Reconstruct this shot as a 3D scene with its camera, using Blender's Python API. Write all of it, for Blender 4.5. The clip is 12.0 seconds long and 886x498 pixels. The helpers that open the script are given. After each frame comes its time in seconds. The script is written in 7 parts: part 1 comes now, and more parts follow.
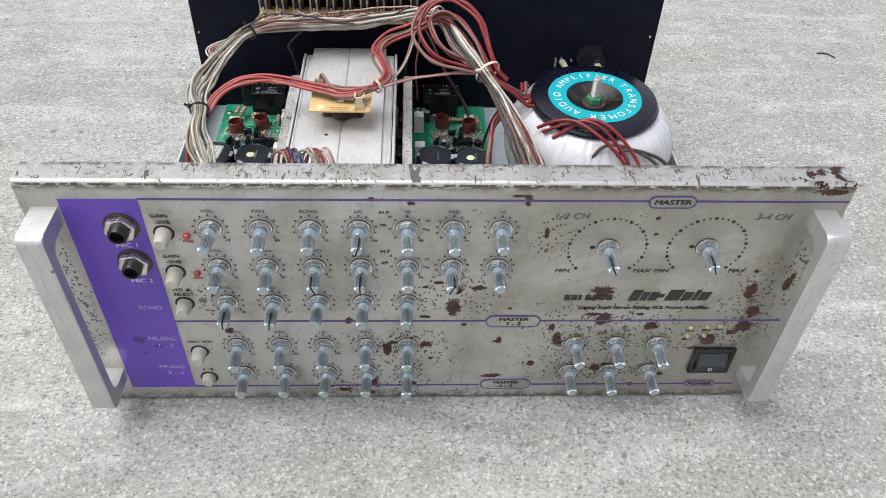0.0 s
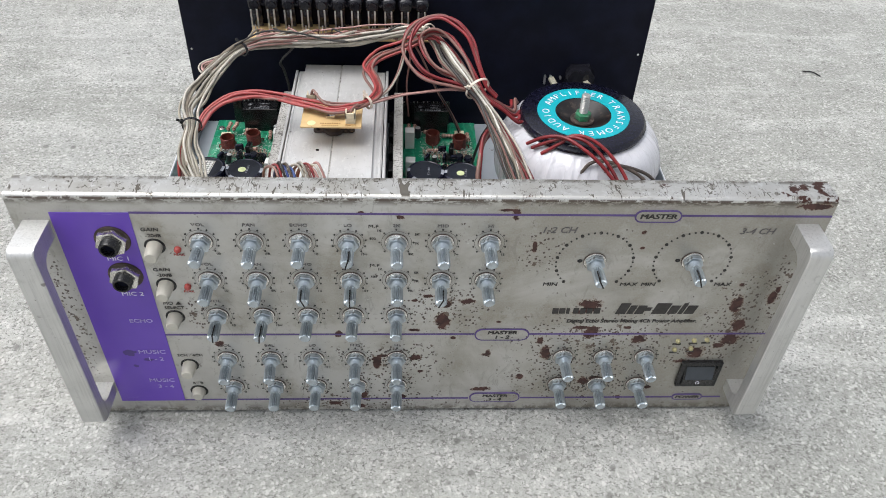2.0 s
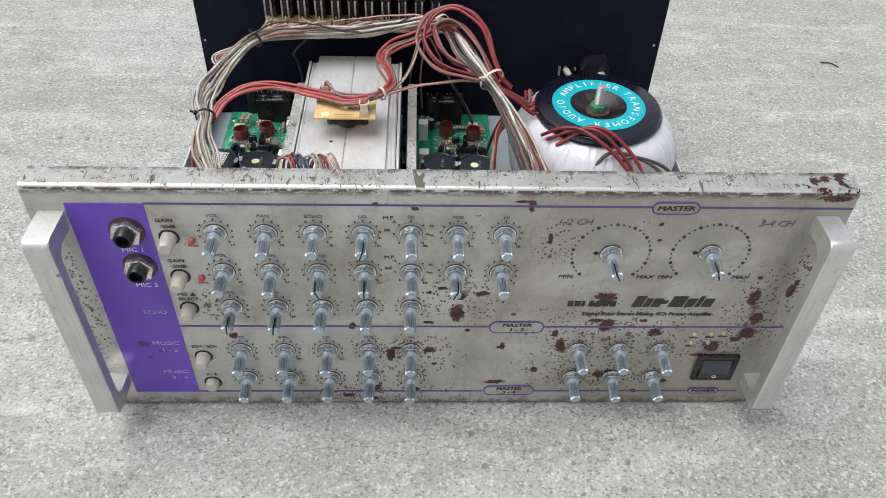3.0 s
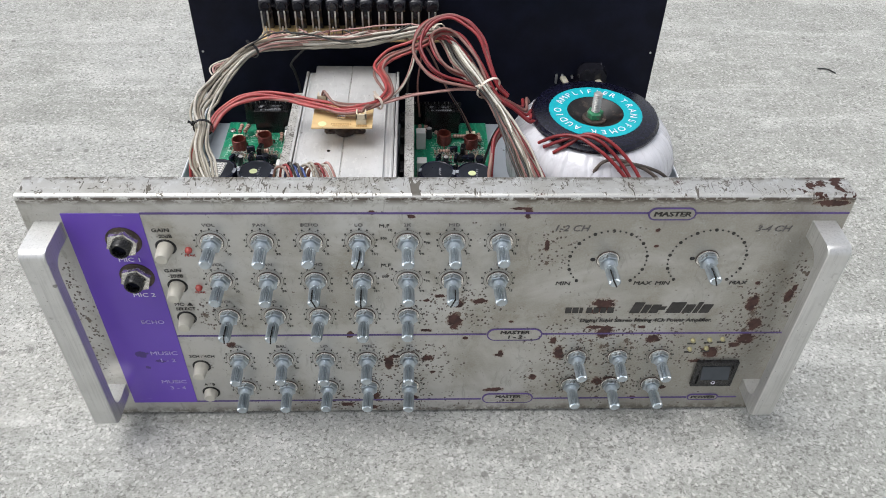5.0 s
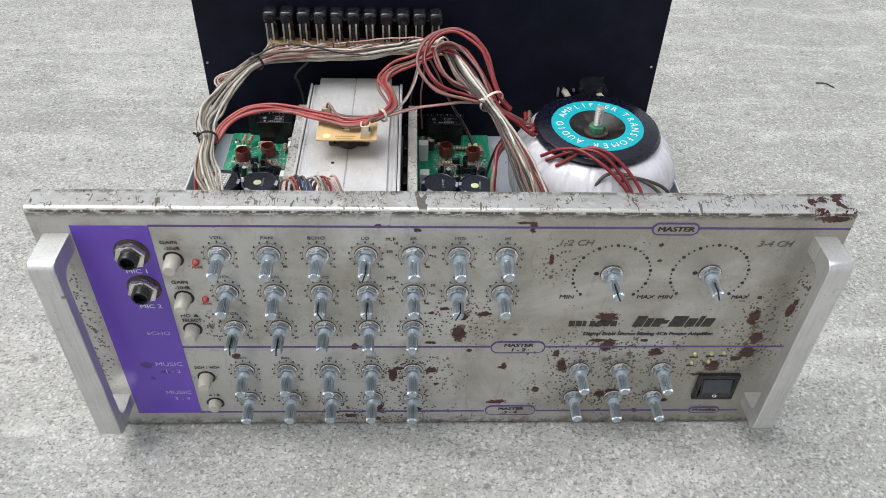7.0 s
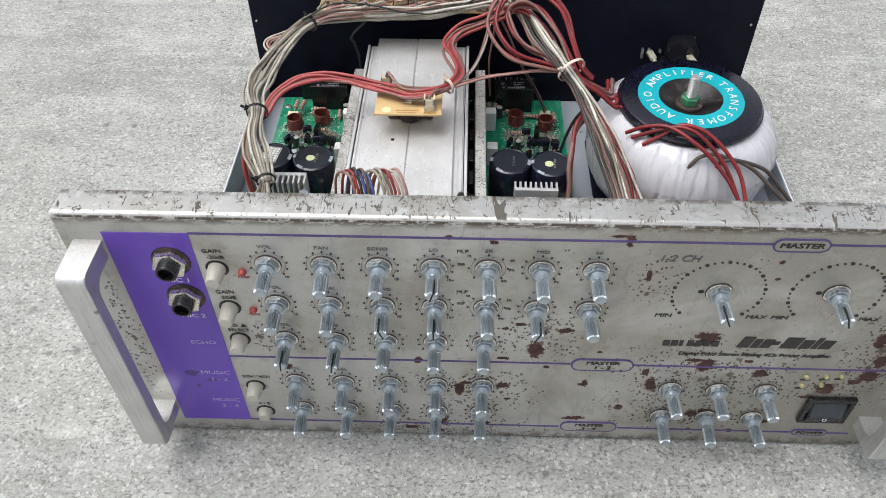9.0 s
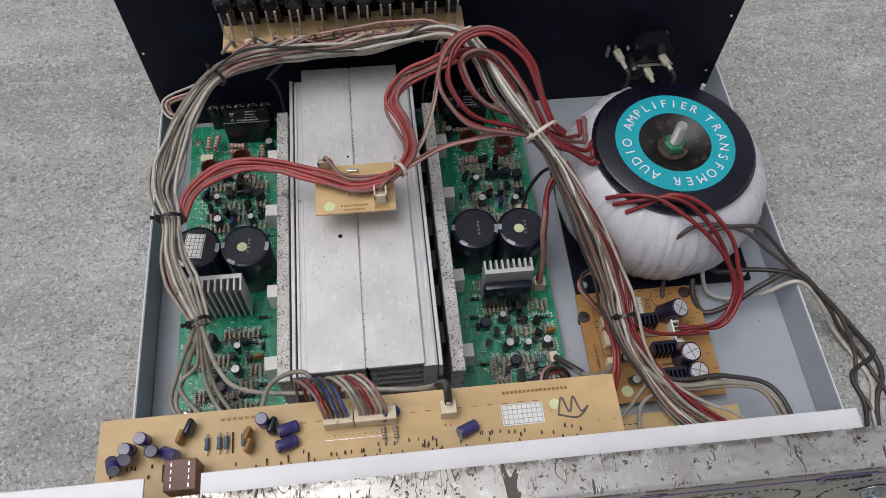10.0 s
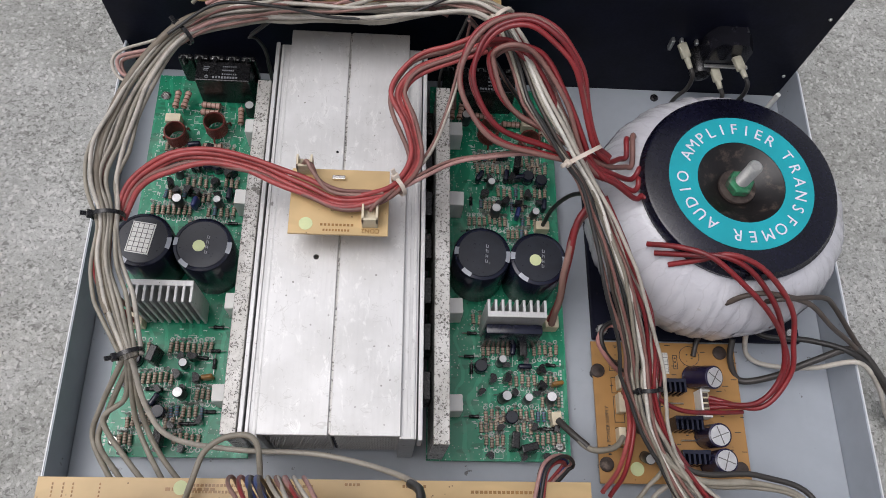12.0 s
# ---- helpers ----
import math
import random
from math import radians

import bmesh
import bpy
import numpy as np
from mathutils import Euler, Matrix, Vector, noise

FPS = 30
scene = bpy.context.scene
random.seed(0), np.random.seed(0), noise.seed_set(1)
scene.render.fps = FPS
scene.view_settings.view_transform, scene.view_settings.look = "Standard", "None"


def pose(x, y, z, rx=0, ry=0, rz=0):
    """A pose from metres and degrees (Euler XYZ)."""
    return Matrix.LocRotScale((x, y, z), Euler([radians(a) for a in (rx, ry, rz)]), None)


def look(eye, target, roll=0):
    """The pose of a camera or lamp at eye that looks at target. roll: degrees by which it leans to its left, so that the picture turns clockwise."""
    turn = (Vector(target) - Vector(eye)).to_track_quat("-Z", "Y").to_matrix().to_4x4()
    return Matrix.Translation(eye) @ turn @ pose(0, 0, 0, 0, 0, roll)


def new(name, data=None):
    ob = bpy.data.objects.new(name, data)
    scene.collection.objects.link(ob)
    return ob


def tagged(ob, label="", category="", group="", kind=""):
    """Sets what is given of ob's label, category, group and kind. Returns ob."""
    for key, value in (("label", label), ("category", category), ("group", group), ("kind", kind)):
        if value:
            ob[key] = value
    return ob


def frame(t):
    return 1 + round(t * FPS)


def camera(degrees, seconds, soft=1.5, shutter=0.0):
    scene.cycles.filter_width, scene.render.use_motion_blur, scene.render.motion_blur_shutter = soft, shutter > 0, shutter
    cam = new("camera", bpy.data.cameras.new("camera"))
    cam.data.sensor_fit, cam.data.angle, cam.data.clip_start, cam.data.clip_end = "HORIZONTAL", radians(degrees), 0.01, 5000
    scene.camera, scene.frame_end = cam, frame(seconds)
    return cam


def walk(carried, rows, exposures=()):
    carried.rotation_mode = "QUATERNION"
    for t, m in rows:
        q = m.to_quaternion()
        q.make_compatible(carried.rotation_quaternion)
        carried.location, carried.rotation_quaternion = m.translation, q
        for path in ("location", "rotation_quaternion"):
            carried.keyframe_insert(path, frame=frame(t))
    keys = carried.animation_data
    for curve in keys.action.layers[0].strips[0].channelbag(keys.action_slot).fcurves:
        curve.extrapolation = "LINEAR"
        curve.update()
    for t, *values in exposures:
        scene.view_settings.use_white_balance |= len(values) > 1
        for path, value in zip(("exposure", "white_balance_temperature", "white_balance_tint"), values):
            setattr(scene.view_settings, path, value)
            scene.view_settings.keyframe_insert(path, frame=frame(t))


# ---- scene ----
cam = camera(59.4, 12.0, soft=0.9)
PATH = [
    (0, (-0.018, -0.35, 0.481), (0.063, 1.1, -0.894), 2.3),
    (0.5, (-0.018, -0.348, 0.477), (0.051, 1.109, -0.891), 2.2),
    (1, (-0.016, -0.349, 0.479), (0.068, 1.11, -0.886), 2.6),
    (1.5, (-0.016, -0.352, 0.482), (0.077, 1.119, -0.87), 2.8),
    (2, (-0.016, -0.355, 0.483), (0.084, 1.124, -0.86), 2.8),
    (2.5, (-0.018, -0.353, 0.48), (0.071, 1.114, -0.877), 3.0),
    (3, (-0.018, -0.353, 0.48), (0.053, 1.115, -0.877), 2.2),
    (5, (-0.015, -0.354, 0.479), (0.052, 1.131, -0.859), 1.6),
    (5.5, (-0.018, -0.358, 0.482), (0.055, 1.142, -0.839), 1.8),
    (6, (-0.019, -0.36, 0.484), (0.053, 1.147, -0.83), 1.8),
    (6.5, (-0.02, -0.357, 0.484), (0.057, 1.146, -0.835), 2.1),
    (8.5, (-0.024, -0.348, 0.479), (0.014, 1.144, -0.852), 1.6),
    (9, (-0.034, -0.279, 0.471), (-0.087, 1.106, -0.972), -0.5),
    (9.3, (-0.046, -0.219, 0.5), (0.045, 1.064, -1.032), 2.1),
    (9.5, (-0.071, -0.165, 0.519), (0.125, 0.968, -1.118), 7.9),
    (9.7, (-0.094, -0.124, 0.527), (0.137, 0.869, -1.193), 12.6),
    (9.9, (-0.078, -0.086, 0.54), (0.096, 0.905, -1.188), 5.7),
    (10, (-0.06, -0.063, 0.539), (0.079, 0.913, -1.201), 2.4),
    (10.1, (-0.06, -0.044, 0.534), (0.106, 0.9, -1.221), 3.8),
    (10.3, (-0.057, -0.006, 0.505), (0.098, 0.878, -1.282), 6.0),
    (10.5, (-0.054, 0.029, 0.485), (0.038, 0.839, -1.342), 6.1),
    (11, (-0.051, 0.052, 0.477), (0.033, 0.84, -1.36), 6.2),
    (11.5, (-0.049, 0.049, 0.476), (0.064, 0.845, -1.355), 8.0),
    (12, (-0.05, 0.05, 0.485), (0.078, 0.807, -1.362), 10.6),
]
walk(cam, [(t, look(eye, target, roll)) for t, eye, target, roll in PATH],
     exposures=[(0.0, 0.70, 6500, 10), (1.5, 0.66, 6500, 10), (6.5, 0.62, 6500, 10), (8.5, 0.62, 6500, 10), (9.0, 0.62, 6500, 10), (9.5, 0.18, 6500, 11),
                (10.0, -0.18, 6500, 14), (10.5, 0.04, 6500, 14), (11.0, 0.05, 6500, 14), (12.0, 0.0, 6500, 14)])

# ---- light ----
GROUND_Z = -0.0065
world = bpy.data.worlds.new("sky")
scene.world = world
world.use_nodes = True
wn = world.node_tree.nodes
sky = wn.new("ShaderNodeTexSky")
sky.sky_type = "NISHITA"
sky.sun_disc = False
sky.sun_elevation, sky.sun_rotation = radians(69), radians(265)
sky.dust_density, sky.air_density, sky.ozone_density = 4.0, 1.0, 1.0
soften = wn.new("ShaderNodeHueSaturation")
soften.inputs["Saturation"].default_value = 0.30
world.node_tree.links.new(sky.outputs[0], soften.inputs["Color"])
world.node_tree.links.new(soften.outputs[0], wn["Background"].inputs["Color"])
wn["Background"].inputs["Strength"].default_value = 0.125
sun_data = bpy.data.lights.new("sun", "SUN")
sun_data.energy, sun_data.angle, sun_data.color = 1.15, radians(45), (0.975, 0.985, 1.0)
sun = new("sun", sun_data)
sun.matrix_world = look((-1.1, 0.1, 3.0), (0, 0.2, 0))

# ---- materials ----
class Mat:
    """A node material built step by step."""

    def __init__(self, name, rough=0.5, metal=0.0, color=(0.5, 0.5, 0.5)):
        self.m = bpy.data.materials.new(name)
        self.m.use_nodes = True
        self.n, self.l = self.m.node_tree.nodes, self.m.node_tree.links
        self.b = self.n["Principled BSDF"]
        self.b.inputs["Base Color"].default_value = (*color, 1)
        self.b.inputs["Roughness"].default_value = rough
        self.b.inputs["Metallic"].default_value = metal
        self.pos = self.n.new("ShaderNodeTexCoord").outputs["Object"]

    def noise(self, scale, detail=4.0, rough=0.55, vec=None, distort=0.0):
        k = self.n.new("ShaderNodeTexNoise")
        k.inputs["Scale"].default_value, k.inputs["Detail"].default_value = scale, detail
        k.inputs["Roughness"].default_value, k.inputs["Distortion"].default_value = rough, distort
        self.l.new(vec or self.pos, k.inputs["Vector"])
        return k.outputs["Fac"]

    def voronoi(self, scale, feature="F1", vec=None, out="Distance"):
        k = self.n.new("ShaderNodeTexVoronoi")
        k.feature = feature
        k.inputs["Scale"].default_value = scale
        self.l.new(vec or self.pos, k.inputs["Vector"])
        return k.outputs[out]

    def stretch(self, sx, sy, sz):
        k = self.n.new("ShaderNodeMapping")
        k.inputs["Scale"].default_value = (sx, sy, sz)
        self.l.new(self.pos, k.inputs["Vector"])
        return k.outputs[0]

    def step(self, value, lo, hi):
        k = self.n.new("ShaderNodeMapRange")
        k.interpolation_type = "SMOOTHSTEP"
        k.inputs["From Min"].default_value, k.inputs["From Max"].default_value = lo, hi
        self.l.new(value, k.inputs["Value"])
        return k.outputs[0]

    def calc(self, op, a, b):
        k = self.n.new("ShaderNodeMath")
        k.operation = op
        for i, v in enumerate((a, b)):
            if isinstance(v, (int, float)):
                k.inputs[i].default_value = v
            else:
                self.l.new(v, k.inputs[i])
        return k.outputs[0]

    def mix(self, fac, a, b):
        k = self.n.new("ShaderNodeMix")
        k.data_type = "RGBA"
        for i, v in ((0, fac), (6, a), (7, b)):
            if isinstance(v, (int, float)):
                k.inputs[i].default_value = v
            elif isinstance(v, tuple):
                k.inputs[i].default_value = (*v, 1)
            else:
                self.l.new(v, k.inputs[i])
        return k.outputs[2]

    def color(self, c):
        self.l.new(c, self.b.inputs["Base Color"])
        return self

    def rough(self, lo, hi, fac):
        k = self.n.new("ShaderNodeMapRange")
        k.inputs["To Min"].default_value, k.inputs["To Max"].default_value = lo, hi
        self.l.new(fac, k.inputs["Value"])
        self.l.new(k.outputs[0], self.b.inputs["Roughness"])
        return self

    def bump(self, height, strength=0.3, depth=0.001):
        k = self.n.new("ShaderNodeBump")
        k.inputs["Strength"].default_value, k.inputs["Distance"].default_value = strength, depth
        self.l.new(height, k.inputs["Height"])
        self.l.new(k.outputs[0], self.b.inputs["Normal"])
        return self

    def per_object(self):
        return self.n.new("ShaderNodeObjectInfo").outputs["Random"]


def concrete():
    """Trowelled concrete: dark clouds, pale laitance smears, worn-out dark grains and pits."""
    m = Mat("concrete", 0.92)
    big, mid, fine = m.noise(3.2, 5), m.noise(30, 6, 0.72), m.noise(420, 5, 0.85)
    swept = m.n.new("ShaderNodeMapping")
    swept.inputs["Rotation"].default_value = (0, 0, radians(-38))
    swept.inputs["Scale"].default_value = (0.55, 1.7, 1)
    m.l.new(m.pos, swept.inputs["Vector"])
    swept = swept.outputs[0]
    side = m.n.new("ShaderNodeSeparateXYZ")
    m.l.new(m.pos, side.inputs[0])
    base = m.mix(m.step(big, 0.3, 0.7), (0.355, 0.362, 0.340), (0.445, 0.453, 0.432))
    dust = m.step(m.noise(1.7, 4, 0.6, m.stretch(1, 1, 1), 0.6), 0.42, 0.60)
    base = m.mix(m.calc("MULTIPLY", dust, 0.5), base, (0.385, 0.372, 0.325))
    # the dark clouds thicken round x 0.75, y 0.45
    dark_tone = m.calc("ADD", m.noise(4.6, 6, 0.68, swept, 0.9), m.calc("MULTIPLY", m.step(m.calc("ADD", m.calc("POWER", m.calc("ABSOLUTE", m.calc("SUBTRACT", side.outputs[0], 0.75), 0.0), 2.0), m.calc("POWER", m.calc("ABSOLUTE", m.calc("SUBTRACT", side.outputs[1], 0.45), 0.0), 2.0)), 0.60, 0.06), 0.14))
    base = m.mix(m.calc("MULTIPLY", m.step(dark_tone, 0.46, 0.60), 0.76), base, (0.255, 0.262, 0.235))
    pale = m.step(m.noise(7.5, 6, 0.72, swept, 1.2), 0.50, 0.64)
    base = m.mix(m.calc("MULTIPLY", pale, 0.62), base, (0.560, 0.563, 0.538))
    base = m.mix(m.step(m.noise(16, 6, 0.75, swept), 0.38, 0.60), m.mix(0.30, base, (0.20, 0.205, 0.185)), base)
    streak = m.step(m.noise(34, 5, 0.75, swept, 1.0), 0.52, 0.64)
    base = m.mix(m.calc("MULTIPLY", streak, 0.40), base, (0.555, 0.557, 0.533))
    base = m.mix(m.step(mid, 0.36, 0.62), m.mix(0.26, base, (0.20, 0.198, 0.182)), base)
    base = m.mix(m.step(fine, 0.38, 0.57), m.mix(0.21, base, (0.12, 0.12, 0.108)), m.mix(0.10, base, (0.78, 0.78, 0.75)))
    sand = m.voronoi(520, out="Color")
    grain = m.n.new("ShaderNodeSeparateColor")
    m.l.new(sand, grain.inputs[0])
    base = m.mix(m.step(grain.outputs[2], 0.0, 1.0), m.mix(0.11, base, (0.10, 0.10, 0.09)), m.mix(0.08, base, (0.78, 0.78, 0.75)))
    crumb = m.n.new("ShaderNodeSeparateColor")
    m.l.new(m.voronoi(1100, out="Color"), crumb.inputs[0])
    base = m.mix(m.step(crumb.outputs[0], 0.1, 0.9), m.mix(0.09, base, (0.10, 0.10, 0.09)), m.mix(0.07, base, (0.80, 0.80, 0.77)))
    crowd = m.noise(22, 4, 0.7)
    fleck = m.step(m.calc("ADD", m.noise(330, 3, 0.6, m.stretch(1, 1.25, 1), 0.8), m.calc("MULTIPLY", crowd, 0.22)), 0.675, 0.715)
    base = m.mix(m.calc("MULTIPLY", fleck, 0.70), base, (0.13, 0.13, 0.118))
    base = m.mix(m.calc("MULTIPLY", m.step(grain.outputs[1], 0.88, 0.92), 0.35), base, (0.74, 0.73, 0.70))
    pits = m.step(m.noise(150, 4, 0.65, m.stretch(1, 1.5, 1), 1.2), 0.625, 0.65)
    base = m.mix(m.calc("MULTIPLY", pits, 0.55), base, (0.13, 0.13, 0.115))
    grit = m.calc("MULTIPLY", m.step(m.voronoi(150), 0.16, 0.07), m.step(m.noise(60, 3), 0.50, 0.60))
    base = m.mix(m.calc("MULTIPLY", grit, 0.85), base, (0.075, 0.073, 0.068))
    spots = m.calc("MULTIPLY", m.step(m.calc("ADD", m.voronoi(38), m.calc("MULTIPLY", m.noise(140, 4, 0.7), 0.22)), 0.25, 0.18), m.step(m.noise(11, 3), 0.44, 0.56))
    base = m.mix(m.calc("MULTIPLY", spots, 0.65), base, (0.12, 0.12, 0.11))
    m.color(base)
    m.bump(m.calc("ADD", m.calc("SUBTRACT", fine, m.calc("MULTIPLY", m.calc("MAXIMUM", pits, fleck), 0.6)), m.calc("MULTIPLY", m.noise(130, 4, 0.7), 1.4)), 0.36, 0.0016)
    return m.m


def stain_mask(m, patches, amount=0.44, scale=150.0):
    """Ragged patches: (x, z, half width, half height, strength)."""
    total = None
    for x, z, rx, rz, s in patches:
        k = m.n.new("ShaderNodeMapping")
        k.inputs["Location"].default_value = (-x / rx, 0, -z / rz)
        k.inputs["Scale"].default_value = (1 / rx, 0, 1 / rz)
        m.l.new(m.pos, k.inputs["Vector"])
        g = m.n.new("ShaderNodeVectorMath")
        g.operation = "LENGTH"
        m.l.new(k.outputs[0], g.inputs[0])
        v = m.calc("MULTIPLY", m.step(g.outputs["Value"], 1.25, 0.0), s)
        total = v if total is None else m.calc("MAXIMUM", total, v)
    n = m.noise(scale, 7, 0.68, distort=0.3)
    return m.step(m.calc("ADD", m.calc("MULTIPLY", total, amount), n), 0.80, 0.83)


RUST_LEFT = [
    (0.010, 0.095, 0.006, 0.010), (0.011, 0.111, 0.005, 0.004), (0.026, 0.114, 0.007, 0.003), (0.000, 0.119, 0.004, 0.002), (-0.009, 0.115, 0.003, 0.0015),
    (0.018, 0.078, 0.0025, 0.002), (-0.035, 0.053, 0.0042, 0.009), (-0.031, 0.059, 0.007, 0.002), (-0.008, 0.057, 0.005, 0.004), (-0.042, 0.189, 0.003, 0.002),
    (-0.018, 0.186, 0.003, 0.002), (-0.060, 0.082, 0.003, 0.004), (-0.142, 0.072, 0.004, 0.004), (-0.009, 0.086, 0.006, 0.002), (-0.046, 0.016, 0.004, 0.006),
    (-0.067, 0.005, 0.006, 0.003), (-0.049, 0.001, 0.006, 0.003), (-0.017, 0.012, 0.004, 0.003), (-0.004, 0.042, 0.003, 0.002), (0.041, 0.060, 0.004, 0.002),
    (0.041, 0.021, 0.009, 0.003),
]
RUST_RIGHT = [
    (0.051, 0.189, 0.003, 0.006), (0.045, 0.192, 0.006, 0.0012), (0.065, 0.163, 0.002, 0.006), (0.109, 0.110, 0.009, 0.008), (0.103, 0.104, 0.006, 0.003),
    (0.113, 0.083, 0.008, 0.006), (0.109, 0.088, 0.012, 0.002), (0.148, 0.076, 0.007, 0.005), (0.138, 0.088, 0.004, 0.002), (0.208, 0.111, 0.005, 0.010),
    (0.215, 0.091, 0.006, 0.008), (0.213, 0.076, 0.008, 0.007), (0.207, 0.069, 0.005, 0.003), (0.230, 0.118, 0.004, 0.008), (0.232, 0.125, 0.0025, 0.004),
    (0.192, 0.062, 0.008, 0.007), (0.184, 0.052, 0.007, 0.002),
]
RUST_LOW = [
    (0.084, 0.062, 0.005, 0.009), (0.079, 0.075, 0.003, 0.005), (0.116, 0.030, 0.005, 0.005), (0.124, 0.033, 0.007, 0.003), (0.166, 0.022, 0.003, 0.003),
    (0.146, 0.010, 0.0025, 0.003), (0.206, 0.130, 0.002, 0.002), (0.131, 0.175, 0.0018, 0.0018), (0.133, 0.162, 0.002, 0.0015), (0.068, 0.035, 0.004, 0.004),
    (0.048, 0.094, 0.002, 0.0015), (0.043, 0.061, 0.003, 0.004), (0.231, 0.196, 0.012, 0.003),
]
# where the paint is peppered with fine rust round the larger patches
PEPPER = [(0.115, 0.075, 0.055, 0.030), (0.212, 0.090, 0.022, 0.045), (0.010, 0.108, 0.034, 0.022), (-0.020, 0.050, 0.034, 0.026), (0.110, 0.032, 0.050, 0.024),
          (-0.045, 0.010, 0.060, 0.014), (0.230, 0.125, 0.014, 0.030), (0.190, 0.060, 0.022, 0.016), (-0.152, 0.100, 0.008, 0.016), (0.068, 0.160, 0.012, 0.020), (-0.232, 0.100, 0.007, 0.060)]


def patch_field(m, patches):
    """How far inside any of the patches a point lies: 1 at a centre, 0 outside."""
    total, pos = None, m.pos
    for i, (x, z, rx, rz) in enumerate(patches):
        if i and i % 8 == 0:
            # a vanishing share of the sum so far keeps the groups one after another
            chain = m.n.new("ShaderNodeVectorMath")
            chain.operation = "MULTIPLY_ADD"
            chain.inputs[1].default_value = (1e-7, 1e-7, 1e-7)
            m.l.new(total, chain.inputs[0])
            m.l.new(m.pos, chain.inputs[2])
            pos = chain.outputs[0]
        k = m.n.new("ShaderNodeMapping")
        k.inputs["Location"].default_value = (-x / rx, 0, -z / rz)
        k.inputs["Scale"].default_value = (1 / rx, 0, 1 / rz)
        m.l.new(pos, k.inputs["Vector"])
        g = m.n.new("ShaderNodeVectorMath")
        g.operation = "LENGTH"
        m.l.new(k.outputs[0], g.inputs[0])
        v = m.step(g.outputs["Value"], 1.6, 0.0)
        total = v if total is None else m.calc("MAXIMUM", total, v)
    return total


def panel_paint():
    m = Mat("silver_panel_paint", 0.38, 0.6)
    cloud, fine = m.noise(14, 5, 0.6), m.noise(900, 2)
    side = m.n.new("ShaderNodeSeparateXYZ")
    m.l.new(m.pos, side.inputs[0])
    base = m.mix(m.step(cloud, 0.3, 0.75), (0.560, 0.556, 0.535), (0.465, 0.455, 0.420))
    worn = m.step(m.calc("ADD", side.outputs[0], m.calc("MULTIPLY", cloud, 0.25)), 0.02, 0.34)
    dull = m.step(m.calc("ADD", m.noise(9, 5, 0.65, m.stretch(1, 1, 1.4), 0.5), m.calc("MULTIPLY", worn, 0.22)), 0.46, 0.72)
    base = m.mix(m.calc("MULTIPLY", dull, 0.75), base, (0.290, 0.272, 0.226))
    base = m.mix(m.calc("MULTIPLY", m.step(m.noise(26, 5, 0.65), 0.50, 0.70), 0.65), base, (0.265, 0.240, 0.185))
    base = m.mix(m.step(m.noise(70, 4, 0.7), 0.50, 0.75), base, m.mix(0.5, base, (0.50, 0.50, 0.48)))
    base = m.mix(m.calc("MULTIPLY", m.step(fine, 0.3, 0.8), 0.25), base, (0.54, 0.54, 0.52))
    smear = m.step(m.noise(60, 5, 0.75, m.stretch(1.4, 1, 0.6), 1.2), 0.57, 0.66)
    base = m.mix(m.calc("MULTIPLY", smear, 0.30), base, (0.16, 0.145, 0.11))
    grime = m.step(m.noise(210, 4, 0.7), 0.60, 0.70)
    base = m.mix(m.calc("MULTIPLY", grime, 0.35), base, (0.13, 0.115, 0.085))
    near = patch_field(m, PEPPER)
    dots = m.step(m.calc("ADD", m.voronoi(400, vec=m.stretch(1, 1, 0.85)), m.calc("MULTIPLY", m.noise(330, 4, 0.75), 0.75)), 0.72, 0.62)
    dots = m.calc("MULTIPLY", dots, m.step(m.calc("ADD", m.noise(70, 5, 0.75), m.calc("MULTIPLY", near, 0.30)), 0.57, 0.66))
    base = m.mix(m.calc("MULTIPLY", dots, 0.9), base, (0.065, 0.042, 0.034))
    pits = m.step(m.calc("ADD", m.noise(125, 5, 0.72), m.calc("MULTIPLY", near, 0.11)), 0.665, 0.69)
    base = m.mix(m.calc("MULTIPLY", pits, 0.85), base, (0.10, 0.066, 0.048))
    chips = m.step(m.noise(170, 4, 0.7, m.stretch(1.1, 1, 0.9)), 0.69, 0.71)
    base = m.mix(m.calc("MULTIPLY", chips, 0.6), base, (0.66, 0.66, 0.64))
    fold = m.calc("MULTIPLY", m.step(side.outputs[2], 0.1935, 0.1988), m.step(m.noise(130, 5, 0.75, m.stretch(0.7, 1, 1.6)), 0.43, 0.53))
    base = m.mix(m.calc("MULTIPLY", fold, 0.85), base, (0.085, 0.066, 0.05))
    foot = m.calc("MULTIPLY", m.step(side.outputs[2], 0.006, -0.002), m.step(m.noise(90, 5, 0.75), 0.44, 0.56))
    base = m.mix(m.calc("MULTIPLY", foot, 0.7), base, (0.10, 0.08, 0.06))
    field = patch_field(m, RUST_LEFT + RUST_RIGHT + RUST_LOW)
    ragged = m.calc("ADD", m.noise(190, 8, 0.78, distort=0.4), m.calc("MULTIPLY", field, 0.45))
    base = m.mix(m.calc("MULTIPLY", m.step(ragged, 0.66, 0.74), 0.5), base, (0.24, 0.155, 0.10))
    rust = m.step(ragged, 0.735, 0.76)
    brown = m.mix(m.step(m.noise(160, 3), 0.35, 0.65), (0.038, 0.018, 0.015), (0.082, 0.038, 0.031))
    m.color(m.mix(rust, base, brown))
    k = m.calc("MAXIMUM", rust, m.calc("MAXIMUM", dots, m.calc("MULTIPLY", smear, 0.4)))
    m.rough(0.36, 0.85, k)
